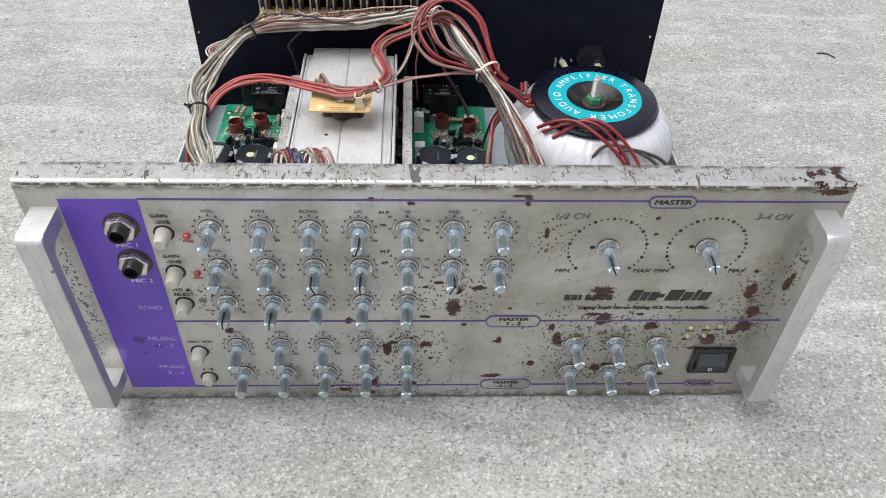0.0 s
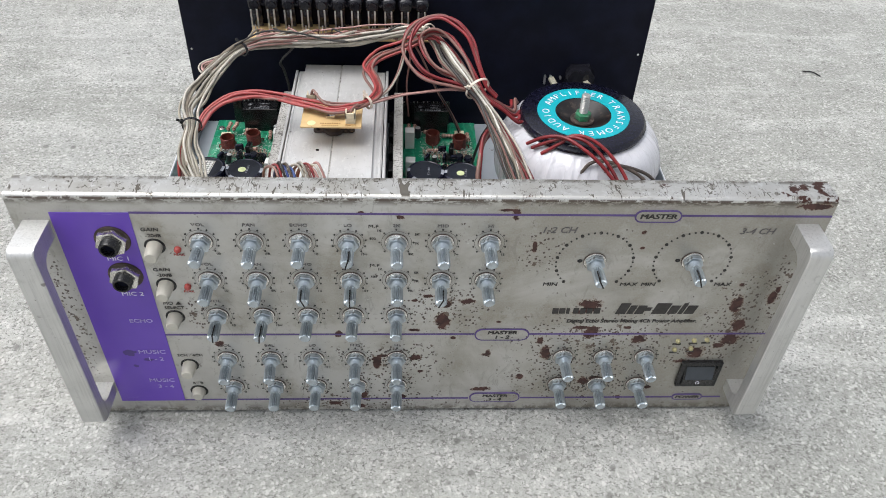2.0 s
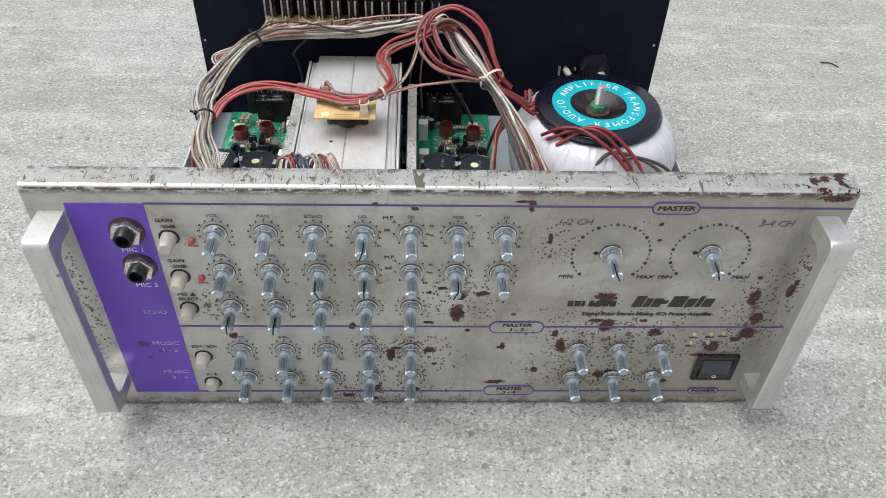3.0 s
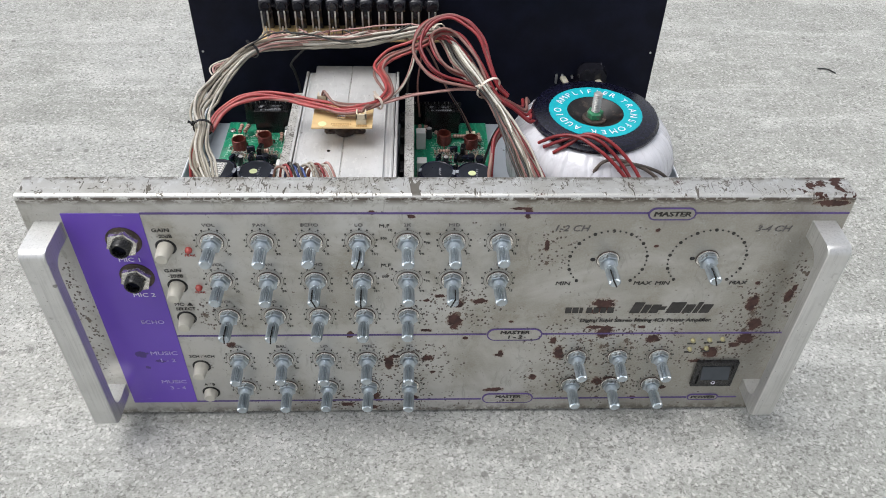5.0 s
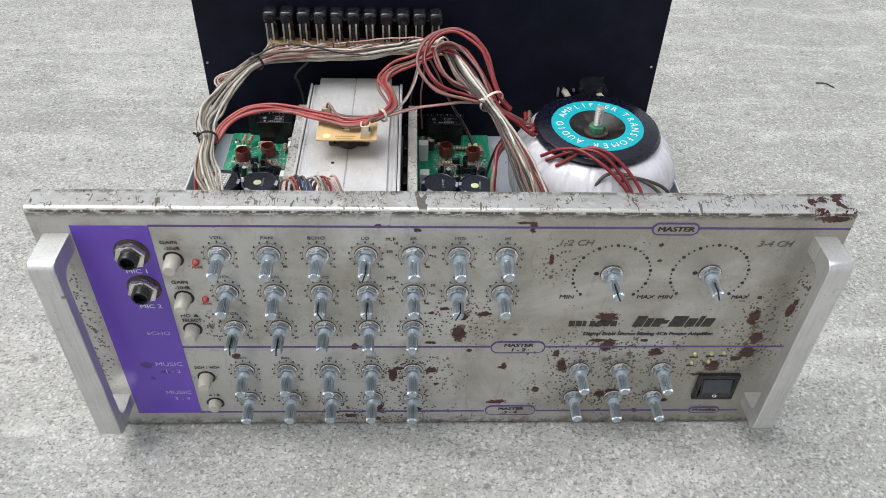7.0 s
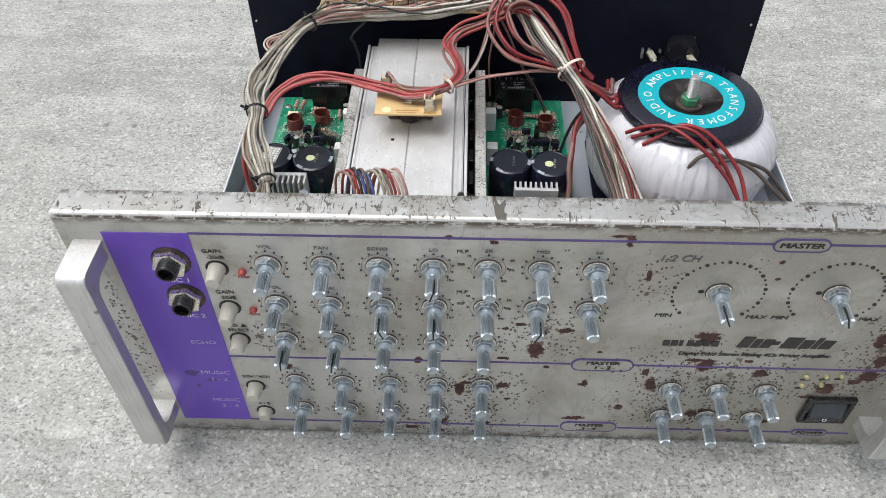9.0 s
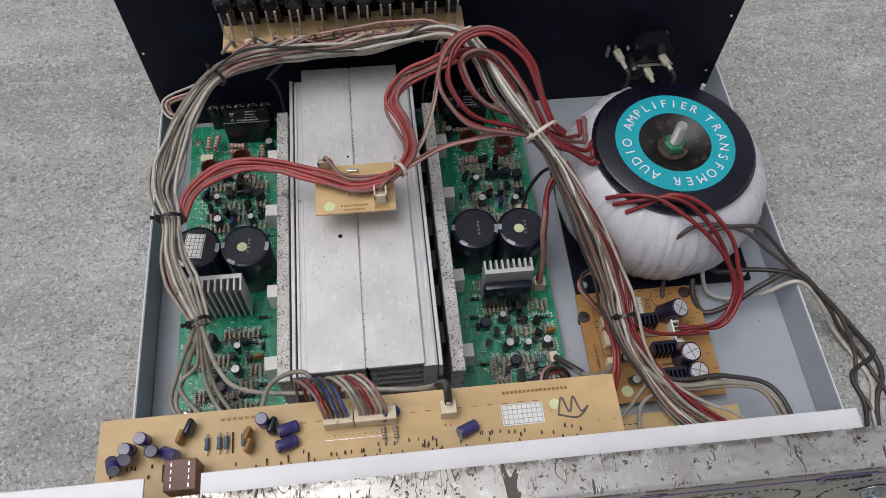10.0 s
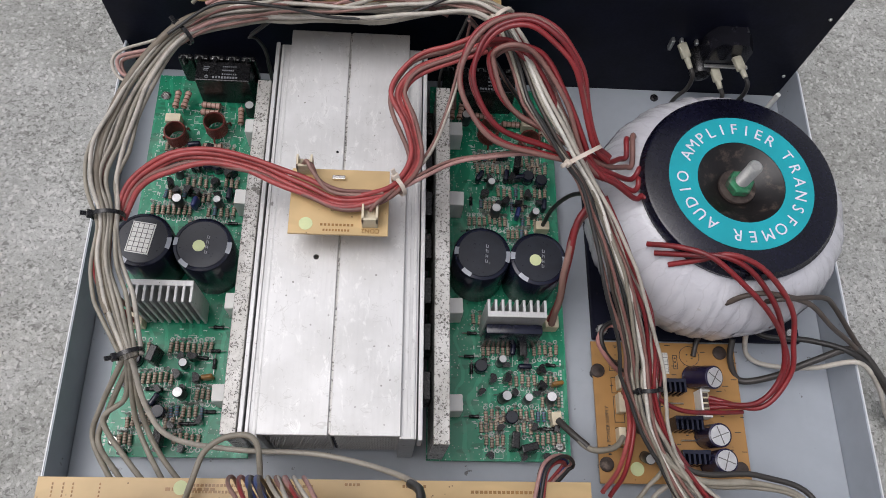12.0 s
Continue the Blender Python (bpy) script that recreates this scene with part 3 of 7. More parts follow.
    crimp=plain("yellowed_crimp_sleeve", (0.42, 0.40, 0.31), 0.30, 0, 0.2, 120),
    tie_white=plain("white_cable_tie", (0.60, 0.52, 0.44), 0.4, 0, 0.08, 90),
)

# ---- building helpers ----
PLACED = {}


def thing(name, base, label, category, group="", kind=""):
    ob = new(name)
    ob.empty_display_size = 0.02
    ob.location = base
    PLACED[ob] = Matrix.Translation(base)
    return tagged(ob, label, category, group, kind)


def hang(ob, world_m, parent):
    ob.parent = parent
    if parent:
        ob.matrix_parent_inverse = PLACED[parent].inverted()
    ob.matrix_basis = world_m
    PLACED[ob] = world_m.copy()
    return ob


def finish(bm, mats, smooth=None):
    me = bpy.data.meshes.new("mesh")
    bmesh.ops.recalc_face_normals(bm, faces=bm.faces)
    if smooth is not None:
        for f in bm.faces:
            f.smooth = True
        for e in bm.edges:
            if len(e.link_faces) == 2 and e.calc_face_angle() > radians(smooth):
                e.smooth = False
    bm.to_mesh(me)
    bm.free()
    for m in mats if isinstance(mats, (list, tuple)) else [mats]:
        me.materials.append(m)
    return me


def part(name, bm, mats, parent, label="", smooth=None, at=None):
    """Links a bmesh (or ready mesh) as one mesh object under its parent."""
    me = bm if isinstance(bm, bpy.types.Mesh) else finish(bm, mats, smooth)
    me.name = name
    ob = new(name, me)
    hang(ob, at or Matrix.Identity(4), parent)
    return tagged(ob, label)


def box(bm, x0, x1, y0, y1, z0, z1, bevel=0.0, seg=2, mi=0):
    m = Matrix.Translation(((x0 + x1) / 2, (y0 + y1) / 2, (z0 + z1) / 2)) @ Matrix.Diagonal((abs(x1 - x0), abs(y1 - y0), abs(z1 - z0), 1))
    before = set(bm.faces)
    vs = bmesh.ops.create_cube(bm, size=1, matrix=m)["verts"]
    if bevel:
        bmesh.ops.bevel(bm, geom=list({e for v in vs for e in v.link_edges}), offset=bevel, segments=seg, affect="EDGES", profile=0.5)
    for f in bm.faces:
        if f not in before:
            f.material_index = mi
    return bm


def cyl(bm, a, b, r, r2=None, seg=20, mi=0, caps=True):
    a, b = Vector(a), Vector(b)
    q = (b - a).to_track_quat("Z", "Y").to_matrix().to_4x4()
    before = set(bm.faces)
    bmesh.ops.create_cone(bm, cap_ends=caps, segments=seg, radius1=r, radius2=r if r2 is None else r2, depth=(b - a).length, matrix=Matrix.Translation((a + b) / 2) @ q)
    for f in bm.faces:
        if f not in before:
            f.material_index = mi
    return bm


def lathe(bm, profile, seg=32, center=(0, 0, 0), mi=0, close=False):
    """Turns (radius, height) points round the upright axis at center."""
    rings = []
    for r, z in profile:
        rings.append([bm.verts.new((center[0] + r * math.cos(2 * math.pi * i / seg), center[1] + r * math.sin(2 * math.pi * i / seg), center[2] + z)) for i in range(seg)])
    pairs = list(zip(rings, rings[1:])) + ([(rings[-1], rings[0])] if close else [])
    for p, q in pairs:
        for i in range(seg):
            f = bm.faces.new((p[i], p[(i + 1) % seg], q[(i + 1) % seg], q[i]))
            f.material_index = mi
    if not close:
        for ring in (rings[0], rings[-1]):
            bm.faces.new(ring).material_index = mi
    return bm


def prism(bm, outline, y0, y1, mi=0):
    """An outline in x and z, thick from y0 to y1."""
    a = [bm.verts.new((x, y0, z)) for x, z in outline]
    b = [bm.verts.new((x, y1, z)) for x, z in outline]
    for ring in (a, b):
        bm.faces.new(ring).material_index = mi
    for i in range(len(a)):
        j = (i + 1) % len(a)
        bm.faces.new((a[i], a[j], b[j], b[i])).material_index = mi
    return bm


def spline(points, per=8):
    """A smooth line through the points."""
    p = [Vector(v) for v in points]
    p = [2 * p[0] - p[1]] + p + [2 * p[-1] - p[-2]]
    out = []
    for i in range(1, len(p) - 2):
        for k in range(per):
            t = k / per
            out.append(0.5 * ((2 * p[i]) + (p[i + 1] - p[i - 1]) * t + (2 * p[i - 1] - 5 * p[i] + 4 * p[i + 1] - p[i + 2]) * t * t + (3 * p[i] - p[i - 1] - 3 * p[i + 1] + p[i + 2]) * t ** 3))
    return out + [p[-2]]


def tube(bm, line, r, seg=8, mi=0):
    """A round wire along a line of points."""
    side = None
    rings = []
    for i, c in enumerate(line):
        d = (line[min(i + 1, len(line) - 1)] - line[max(i - 1, 0)]).normalized()
        if side is None:
            side = d.orthogonal().normalized()
        side = (side - d * side.dot(d)).normalized()
        up = d.cross(side)
        rings.append([bm.verts.new(c + r * (math.cos(2 * math.pi * k / seg) * side + math.sin(2 * math.pi * k / seg) * up)) for k in range(seg)])
    for p, q in zip(rings, rings[1:]):
        for k in range(seg):
            bm.faces.new((p[k], p[(k + 1) % seg], q[(k + 1) % seg], q[k])).material_index = mi
    bm.faces.new(rings[0]).material_index = mi
    bm.faces.new(rings[-1]).material_index = mi
    return bm


def wire(name, points, r, mat, parent, label="", per=8, seg=8):
    return part(name, tube(bmesh.new(), spline(points, per), r, seg), mat, parent, label, 60)


def letters(text, size, shear=0.0, wide=1.0, bold=0.010):
    """Printed characters as a flat mesh, centred, reading along x with their tops to +y."""
    c = bpy.data.curves.new("print", "FONT")
    c.body, c.size, c.shear, c.align_x, c.align_y = text, size, shear, "CENTER", "CENTER"
    c.resolution_u, c.fill_mode = 3, "BOTH"
    c.extrude = 0.00008
    ob = bpy.data.objects.new("print", c)
    scene.collection.objects.link(ob)
    bpy.context.view_layer.update()
    me = bpy.data.meshes.new_from_object(ob.evaluated_get(bpy.context.evaluated_depsgraph_get()))
    bpy.data.objects.remove(ob)
    me.transform(Matrix.Diagonal((wide, 1, 1, 1)))
    bm = bmesh.new()
    for k, lift in ((-1, 0.0), (0, 0.00003), (1, 0.00006)):
        shift = me.copy()
        shift.transform(Matrix.Translation((k * size * bold, 0, lift)))
        bm.from_mesh(shift)
        bpy.data.meshes.remove(shift)
    bm.to_mesh(me)
    bm.free()
    return me


def print_on(text, size, at, mat, parent, shear=0.0, wide=1.0, name="lettering", bold=0.010):
    me = letters(text, size, shear, wide, bold)
    me.materials.clear()
    me.materials.append(mat)
    return part(name, me, mat, parent, at=at)


def upright(x, z, y=-0.0006):
    """A pose for print on the front panel."""
    return Matrix.Translation((x, y, z)) @ pose(0, 0, 0, 90, 0, 0)


def shared(bm, mats, smooth=None):
    return finish(bm, mats, smooth)


def put_piece(name, me, world_m, parent, label=""):
    ob = new(name, me)
    hang(ob, world_m, parent)
    return tagged(ob, label)

# ---- ground ----
bm = bmesh.new()
xs = [-400, -40, -6, -1.5, 1.5, 6, 40, 400]
grid = [[bm.verts.new((x, y, GROUND_Z)) for y in xs] for x in xs]
for i in range(7):
    for j in range(7):
        bm.faces.new((grid[i][j], grid[i + 1][j], grid[i + 1][j + 1], grid[i][j + 1]))
tagged(part("ground", bm, M["concrete"], None), "rough grey weathered concrete yard with dark grit", "ground", kind="structure")

# ---- amplifier case ----
HALF, TOP, REAR = 0.2445, 0.2015, 0.3800
case = thing("amplifier_case", (0, 0.19, GROUND_Z), "open rack amplifier case with rusty silver front panel and grey tray", "amplifier")

bm = bmesh.new()
box(bm, -0.2345, 0.2345, 0.0215, REAR, -0.0030, 0.0050, 0.0006)
part("tray", bm, M["tray"], case, "light grey painted steel tray")
for x in (-0.2, 0.2):
    for y in (0.05, 0.35):
        bm = bmesh.new()
        cyl(bm, (x, y, GROUND_Z), (x, y, -0.003), 0.012, 0.0135, 20)
        part("rubber_foot", bm, M["black"], case)
for s in (-1, 1):
    bm = bmesh.new()
    prism(bm, [(0.0215, -0.003), (REAR, -0.003), (REAR, 0.036), (0.045, 0.036), (0.0215, 0.05)], s * 0.2347, s * 0.2361)
    bm.transform(Matrix(((0, 1, 0, 0), (1, 0, 0, 0), (0, 0, 1, 0), (0, 0, 0, 1))))
    part("side_rim", bm, M["tray"], case, "low grey side wall with chipped edge")
    bm = bmesh.new()
    box(bm, s * 0.2355, s * 0.2362, 0.05, REAR - 0.002, 0.0360, 0.0364)
    part("rim_edge", bm, M["lip"], case, "bare bright sheet edge")

bm = bmesh.new()
box(bm, -0.2385, 0.2350, REAR, REAR + 0.0016, -0.0030, 0.1960, 0.0005)
rear = part("rear_panel", bm, M["matt_black"], case, "matt black steel rear panel")
for x, z in ((-0.2340, 0.0915), (0.2290, 0.0930), (-0.2335, 0.03), (0.2285, 0.03)):
    bm = bmesh.new()
    lathe(bm, [(0.0012, 0), (0.0012, 0.0005), (0.0008, 0.0010)], 14)
    bm.transform(Matrix.Translation((x, REAR, z)) @ pose(0, 0, 0, 90))
    part("screw", bm, M["silver"], rear, smooth=40)

# front wall of the tray, folded at the top
bm = bmesh.new()
box(bm, -0.2413, 0.2405, 0.0185, 0.0198, 0.0, 0.1880)
for x0, x1 in ((-0.2410, -0.1750), (-0.1505, 0.1520), (0.1680, 0.2400)):
    box(bm, x0, x1, 0.0185, 0.0300, 0.1882, 0.1896, 0.0003)
part("inner_front_wall", bm, M["lip"], case, "pale folded steel inner front wall")

# front panel: plate with a folded, rounded top
bm = bmesh.new()
r, t = 0.0030, 0.0016
outer = [(0.0, -0.0030)] + [(r - r * math.cos(a), TOP - r + r * math.sin(a)) for a in [i * math.pi / 10 for i in range(6)]] + [(0.0178, TOP)]
inner = [(0.0178, TOP - t)] + [(r - (r - t) * math.cos(a), TOP - r + (r - t) * math.sin(a)) for a in [i * math.pi / 10 for i in range(5, -1, -1)]] + [(t, -0.0030)]
prism(bm, outer + inner, -HALF, HALF)
bm.transform(Matrix(((0, 1, 0, 0), (1, 0, 0, 0), (0, 0, 1, 0), (0, 0, 0, 1))))
for f in bm.faces:
    if f.calc_center_median().z > TOP - 0.0028:
        f.material_index = 1
for s in (-1, 1):
    box(bm, s * HALF, s * (HALF - 0.0016), 0.0018, 0.0178, -0.0030, TOP - 0.0018)
panel = part("front_panel", bm, [M["panel"], M["edge"]], case, "silver painted front panel, scratched and rust-spotted", 35)

bm = bmesh.new()
box(bm, -0.2220, -0.1765, -0.0004, 0.0, 0.0095, 0.1885)
part("label_stripe", bm, M["purple"], panel, "violet label film strip")
LINES = ((-0.1765, HALF, 0.1885), (-0.1765, 0.0325, 0.0818), (0.0705, HALF, 0.0818), (-0.2220, 0.0325, 0.0100), (0.0715, 0.1870, 0.0100), (0.2105, 0.2250, 0.0100))
for x0, x1, z in LINES:
    bm = bmesh.new()
    box(bm, x0, x1 - 0.0002, -0.0003, 0.0, z - 0.0007, z + 0.0007)
    part("printed_line", bm, M["purple_line"], panel)


def pill(x, z, w, h, lines, size):
    bm = bmesh.new()
    def ring(grow):
        rr = h / 2 + grow
        pts = []
        for c, a0 in ((x + w / 2 - h / 2, -90), (x - w / 2 + h / 2, 90)):
            pts += [(c + rr * math.cos(radians(a0 + a)), z + rr * math.sin(radians(a0 + a))) for a in range(0, 181, 15)]
        return pts
    a, b = ring(0), ring(-0.0010)
    va = [bm.verts.new((px, -0.0007, pz)) for px, pz in a]
    vb = [bm.verts.new((px, -0.0007, pz)) for px, pz in b]
    vc = [bm.verts.new((px, -0.0001, pz)) for px, pz in a]
    for i in range(len(va)):
        j = (i + 1) % len(va)
        bm.faces.new((va[i], va[j], vb[j], vb[i]))
        bm.faces.new((va[i], va[j], vc[j], vc[i]))
    part("printed_frame", bm, M["purple_line"], panel)
    bm = bmesh.new()
    prism(bm, ring(-0.0009), -0.0006, -0.0001)
    part("printed_field", bm, M["panel"], panel)
    for i, tx in enumerate(lines):
        dz = (len(lines) - 1) * size * 0.5 - i * size * 1.02
        print_on(tx, size, upright(x, z + dz, -0.0008), M["ink"], panel, 0.12, 1.25, bold=0.05)


pill(0.1370, 0.1880, 0.029, 0.0095, ["MASTER"], 0.0050)
pill(0.0515, 0.0815, 0.038, 0.0118, ["MASTER", "1 - 2"], 0.0045)
pill(0.0520, 0.0110, 0.038, 0.0112, ["MASTER", "3 - 4"], 0.0042)
pill(0.1988, 0.0105, 0.0235, 0.0068, ["POWER"], 0.0042)

for tx, x, z, size in (("MIC 1", -0.1905, 0.1522, 0.0047), ("MIC 2", -0.1890, 0.1215, 0.0047), ("ECHO", -0.1895, 0.0960, 0.0047),
                       ("MUSIC", -0.1890, 0.0645, 0.0054), ("1 - 2", -0.1880, 0.0570, 0.0050), ("MUSIC", -0.1885, 0.0335, 0.0052), ("3 - 4", -0.1870, 0.0265, 0.0050)):
    print_on(tx, size, upright(x, z, -0.0006), M["white_ink" if tx.startswith("MIC") else "faded_ink"], panel, 0, 1.2)
for tx, x, z, size in (("GAIN", -0.1672, 0.1755, 0.0040), ("-20dB", -0.1660, 0.1708, 0.0036), ("GAIN", -0.1668, 0.1425, 0.0040), ("-20dB", -0.1660, 0.1378, 0.0036),
                       ("MO \u25b2", -0.1660, 0.1125, 0.0038), ("SELECT", -0.1655, 0.1082, 0.0036), ("2CH / 4CH", -0.1640, 0.0605, 0.0034), ("A / B", -0.1640, 0.0297, 0.0034)):
    print_on(tx, size, upright(x, z, -0.0003), M["ink"], panel, 0, 1.1)
for tx, x, z in (("1-2 CH", 0.0780, 0.1765), ("3-4 CH", 0.2015, 0.1762)):
    print_on(tx, 0.0068, upright(x, z, -0.0003), M["grey_ink"], panel, 0.25, 1.05)
for tx, x in (("MIN", 0.0785), ("MAX", 0.1300), ("MIN", 0.1430), ("MAX", 0.1925)):
    print_on(tx, 0.0045, upright(x, 0.1302, -0.0003), M["ink"], panel, 0.12, 1.2)
print_on("Digital Echo Stereo Mixing 4Ch Power Amplifier.", 0.0046, upright(0.1395, 0.0950, -0.0003), M["ink"], panel, 0.12, 0.985, bold=0.03)

# maker's mark and type as plain slanted shapes
x = 0.1265
for w, h in ((0.0066, 0.0100), (0.0042, 0.0078), (0.0058, 0.0078), (0.0036, 0.0030), (0.0098, 0.0100), (0.0062, 0.0078), (0.0030, 0.0100), (0.0066, 0.0078)):
    z0, sl = (0.1052 if h < 0.004 else 0.1022), 0.28
    bm = bmesh.new()
    prism(bm, [(x, z0), (x + w, z0), (x + w + sl * h, z0 + h), (x + sl * h, z0 + h)], -0.0004, 0.0001)
    part("maker_mark", bm, M["ink"], panel, "bold slanted black mark")
    x += w + 0.0011
for i, w in enumerate((0.0040, 0.0040, 0.0022, 0.0036, 0.0036, 0.0036, 0.0042)):
    bm = bmesh.new()
    box(bm, 0.0835 + i * 0.0047, 0.0835 + i * 0.0047 + w, -0.0004, 0.0001, 0.1025, 0.1075)
    part("type_mark", bm, M["ink"], panel)


def dial(x, z, r, n, size, big_every=0):
    """Printed scale dots round a shaft, open at the bottom."""
    bm = bmesh.new()
    for i in range(n):
        a = radians(225 - 270 * i / (n - 1))
        s = size * (1.8 if big_every and i % big_every == 0 else 1)
        cx, cz = x + r * math.cos(a), z + r * math.sin(a)
        prism(bm, [(cx + s * math.cos(k * math.pi / 4), cz + s * math.sin(k * math.pi / 4)) for k in range(8)], -0.0004, 0.0001)
    if not big_every:
        arc = [radians(232 - 284 * k / 30) for k in range(31)]
        for a, b in zip(arc, arc[1:]):
            bm.faces.new([bm.verts.new((x + q * math.cos(w), -0.0003, z + q * math.sin(w))) for q, w in ((r - 0.0012, a), (r - 0.0012, b), (r - 0.0010, b), (r - 0.0010, a))])
    return part("dial_scale", bm, M["ink"], panel)


# potentiometer shafts: washer and hexagon nut with a knurled, slotted shaft
def shaft_mesh():
    bm = bmesh.new()
    lathe(bm, [(0.0038, 0.0), (0.0038, 0.0044), (0.0041, 0.0048), (0.0035, 0.0053), (0.0041, 0.0058), (0.0035, 0.0063), (0.0041, 0.0068), (0.0034, 0.0073), (0.0028, 0.0076), (0.0028, 0.0095)], 20)
    seg = 34
    rings = []
    for h, k in ((0.0093, 0.94), (0.0098, 1.0), (0.0205, 1.0), (0.0213, 0.86)):
        rings.append([bm.verts.new(((0.0038 if i % 2 else 0.0029) * k * math.cos(2 * math.pi * i / seg), (0.0038 if i % 2 else 0.0029) * k * math.sin(2 * math.pi * i / seg), h)) for i in range(seg)])
    for p, q in zip(rings, rings[1:]):
        for i in range(seg):
            bm.faces.new((p[i], p[(i + 1) % seg], q[(i + 1) % seg], q[i]))
    bm.faces.new(rings[0])
    bm.faces.new(rings[-1])
    return shared(bm, M["zinc"])


def slot_mesh():
    bm = bmesh.new()
    box(bm, -0.00045, 0.00045, -0.00365, 0.00365, 0.0125, 0.02145)
    return shared(bm, M["black"])


def nut_mesh(rad, h, washer, mat):
    bm = bmesh.new()
    # dark grimy ring, which also paints the shadow at the washer's foot
    lathe(bm, [(washer + 0.0003, 0), (washer + 0.0003, 0.0004), (washer + 0.0001, 0.0005)], 28, mi=2)
    lathe(bm, [(washer, 0.0005), (washer, 0.0008), (washer - 0.0004, 0.0010)], 28, mi=1)
    lathe(bm, [(rad * 0.93, 0.0009), (rad, 0.0014), (rad, h - 0.0004), (rad * 0.90, h)], 6)
    return shared(bm, [mat, M["rust_dark"] if washer > 0.008 else M["nickel"], M["rust_dark"]])


SHAFT, SLOT = shaft_mesh(), slot_mesh()
NUT = nut_mesh(0.0064, 0.0040, 0.0070, M["zinc"])
OUT = pose(0, 0, 0, 90, 0, 0)
rng = random.Random(4)
COLS = (-0.1385, -0.1085, -0.0790, -0.0497, -0.0207, 0.0075, 0.0365)
ROWS_Z = ((0.1660, 7), (0.1338, 7), (0.1010, 5), (0.0570, 5), (0.0262, 5))
HEADS = (("VOL", "PAN", "ECHO", "LO", "2K", "MID", "HI"), ("VOL", "PAN", "ECHO", "LO", "2K", "MID", "HI"), ("VOL", "LO", "", "", ""), ("VOL", "BAL", "LO", "MID", "HI"), ("", "", "", "", ""))
FEET = (("10", "5R", "10", "15+", "9K", "7+", "15"), ("10", "5R", "10", "15+", "9K", "7+", "15"), ("10", "15+", "", "", ""), ("10", "5R", "15+", "", ""), ("", "", "", "", ""))


def shaft(x, z, turn, slotted):
    at = Matrix.Translation((x, 0, z)) @ OUT @ pose(0, 0, 0, rng.uniform(-2, 2), rng.uniform(-2, 2), turn)
    ob = put_piece("potentiometer_shaft", SHAFT, at, case, "knurled zinc potentiometer shaft without knob")
    put_piece("nut", NUT, Matrix.Translation((x, -0.0002, z)) @ OUT @ pose(0, 0, 0, 0, 0, rng.uniform(0, 60)), ob)
    if slotted:
        put_piece("slot", SLOT, at, ob)


for r_i, (z, count) in enumerate(ROWS_Z):
    for c in range(count):
        x = COLS[c]
        slotted = (r_i, c) in {(0, 3), (1, 2), (1, 3), (2, 0), (2, 1), (1, 5)}
        shaft(x, z, rng.uniform(-25, 25), slotted)
        dial(x, z, 0.0104, 7 if c == 4 and r_i < 2 else 11, 0.0006)
        if HEADS[r_i][c]:
            print_on(HEADS[r_i][c], 0.0032, upright(x, z + 0.0135, -0.0003), M["grey_ink"], panel, 0, 1.25)
        if FEET[r_i][c]:
            print_on(FEET[r_i][c], 0.0024, upright(x + 0.0088, z - 0.0098, -0.0003), M["ink"], panel, 0, 1.2)
for z in (0.1660, 0.1338):
    print_on("M.F", 0.0036, upright(-0.0345, z + 0.0128, -0.0003), M["ink"], panel, 0, 1.2)
    for tx, dx, dz in (("500", -0.0145, 0.003), ("1K", -0.0105, 0.0095), ("5K", 0.0125, 0.0065), ("7K", 0.0125, -0.001)):
        print_on(tx, 0.0026, upright(COLS[4] + dx, z + dz, -0.0003), M["ink"], panel)
for z in (0.0580, 0.0270):
    for x in (0.0972, 0.1265, 0.1560):
        shaft(x, z, rng.uniform(-25, 25), False)
        dial(x, z, 0.0100, 11, 0.0006)
for x, z in ((0.1045, 0.1508), (0.1672, 0.1515)):
    shaft(x, z, 20 + rng.uniform(-8, 8), True)
    dial(x, z - 0.0008, 0.0245, 31, 0.00065, 3)
    bm = bmesh.new()
    prism(bm, [(x - 0.0095 + 0.0017 * math.cos(k * math.pi / 6), z + 0.0002 + 0.0013 * math.sin(k * math.pi / 6)) for k in range(12)], -0.0004, 0.0001)
    part("locating_hole", bm, M["black"], panel)

# microphone sockets
for x, z in ((-0.1905, 0.1675), (-0.1895, 0.1382)):
    bm = bmesh.new()
    lathe(bm, [(0.0058, 0), (0.0058, 0.0058), (0.0055, 0.0062), (0.0058, 0.0066), (0.0055, 0.0070), (0.0058, 0.0074), (0.0055, 0.0078), (0.0058, 0.0082), (0.0055, 0.0086), (0.0058, 0.0090), (0.0055, 0.0094), (0.0057, 0.0098), (0.0052, 0.0106), (0.0042, 0.0106), (0.0040, 0.002)], 28)
    bm.transform(Matrix.Translation((x, 0, z)) @ OUT)
    sock = part("jack_socket", bm, M["black"], case, "black threaded jack socket", 30)
    bm = bmesh.new()
    lathe(bm, [(0.0041, 0.0060), (0.0041, 0.0064), (0.0036, 0.0064), (0.0032, 0.0062)], 28)
    bm.transform(Matrix.Translation((x, 0, z)) @ OUT)
    part("jack_hole", bm, M["matt_black"], sock)
    put_piece("nut", nut_mesh(0.0096, 0.0050, 0.0104, M["nickel"]), Matrix.Translation((x, -0.0004, z)) @ OUT @ pose(0, 0, 0, 0, 0, 12), sock, "tarnished hexagon nut")

for x, z, ln in ((-0.1668, 0.1620, 0.0115), (-0.1665, 0.1290, 0.0120), (-0.1665, 0.0995, 0.0095), (-0.1660, 0.0500, 0.0100), (-0.1645, 0.0205, 0.0060)):
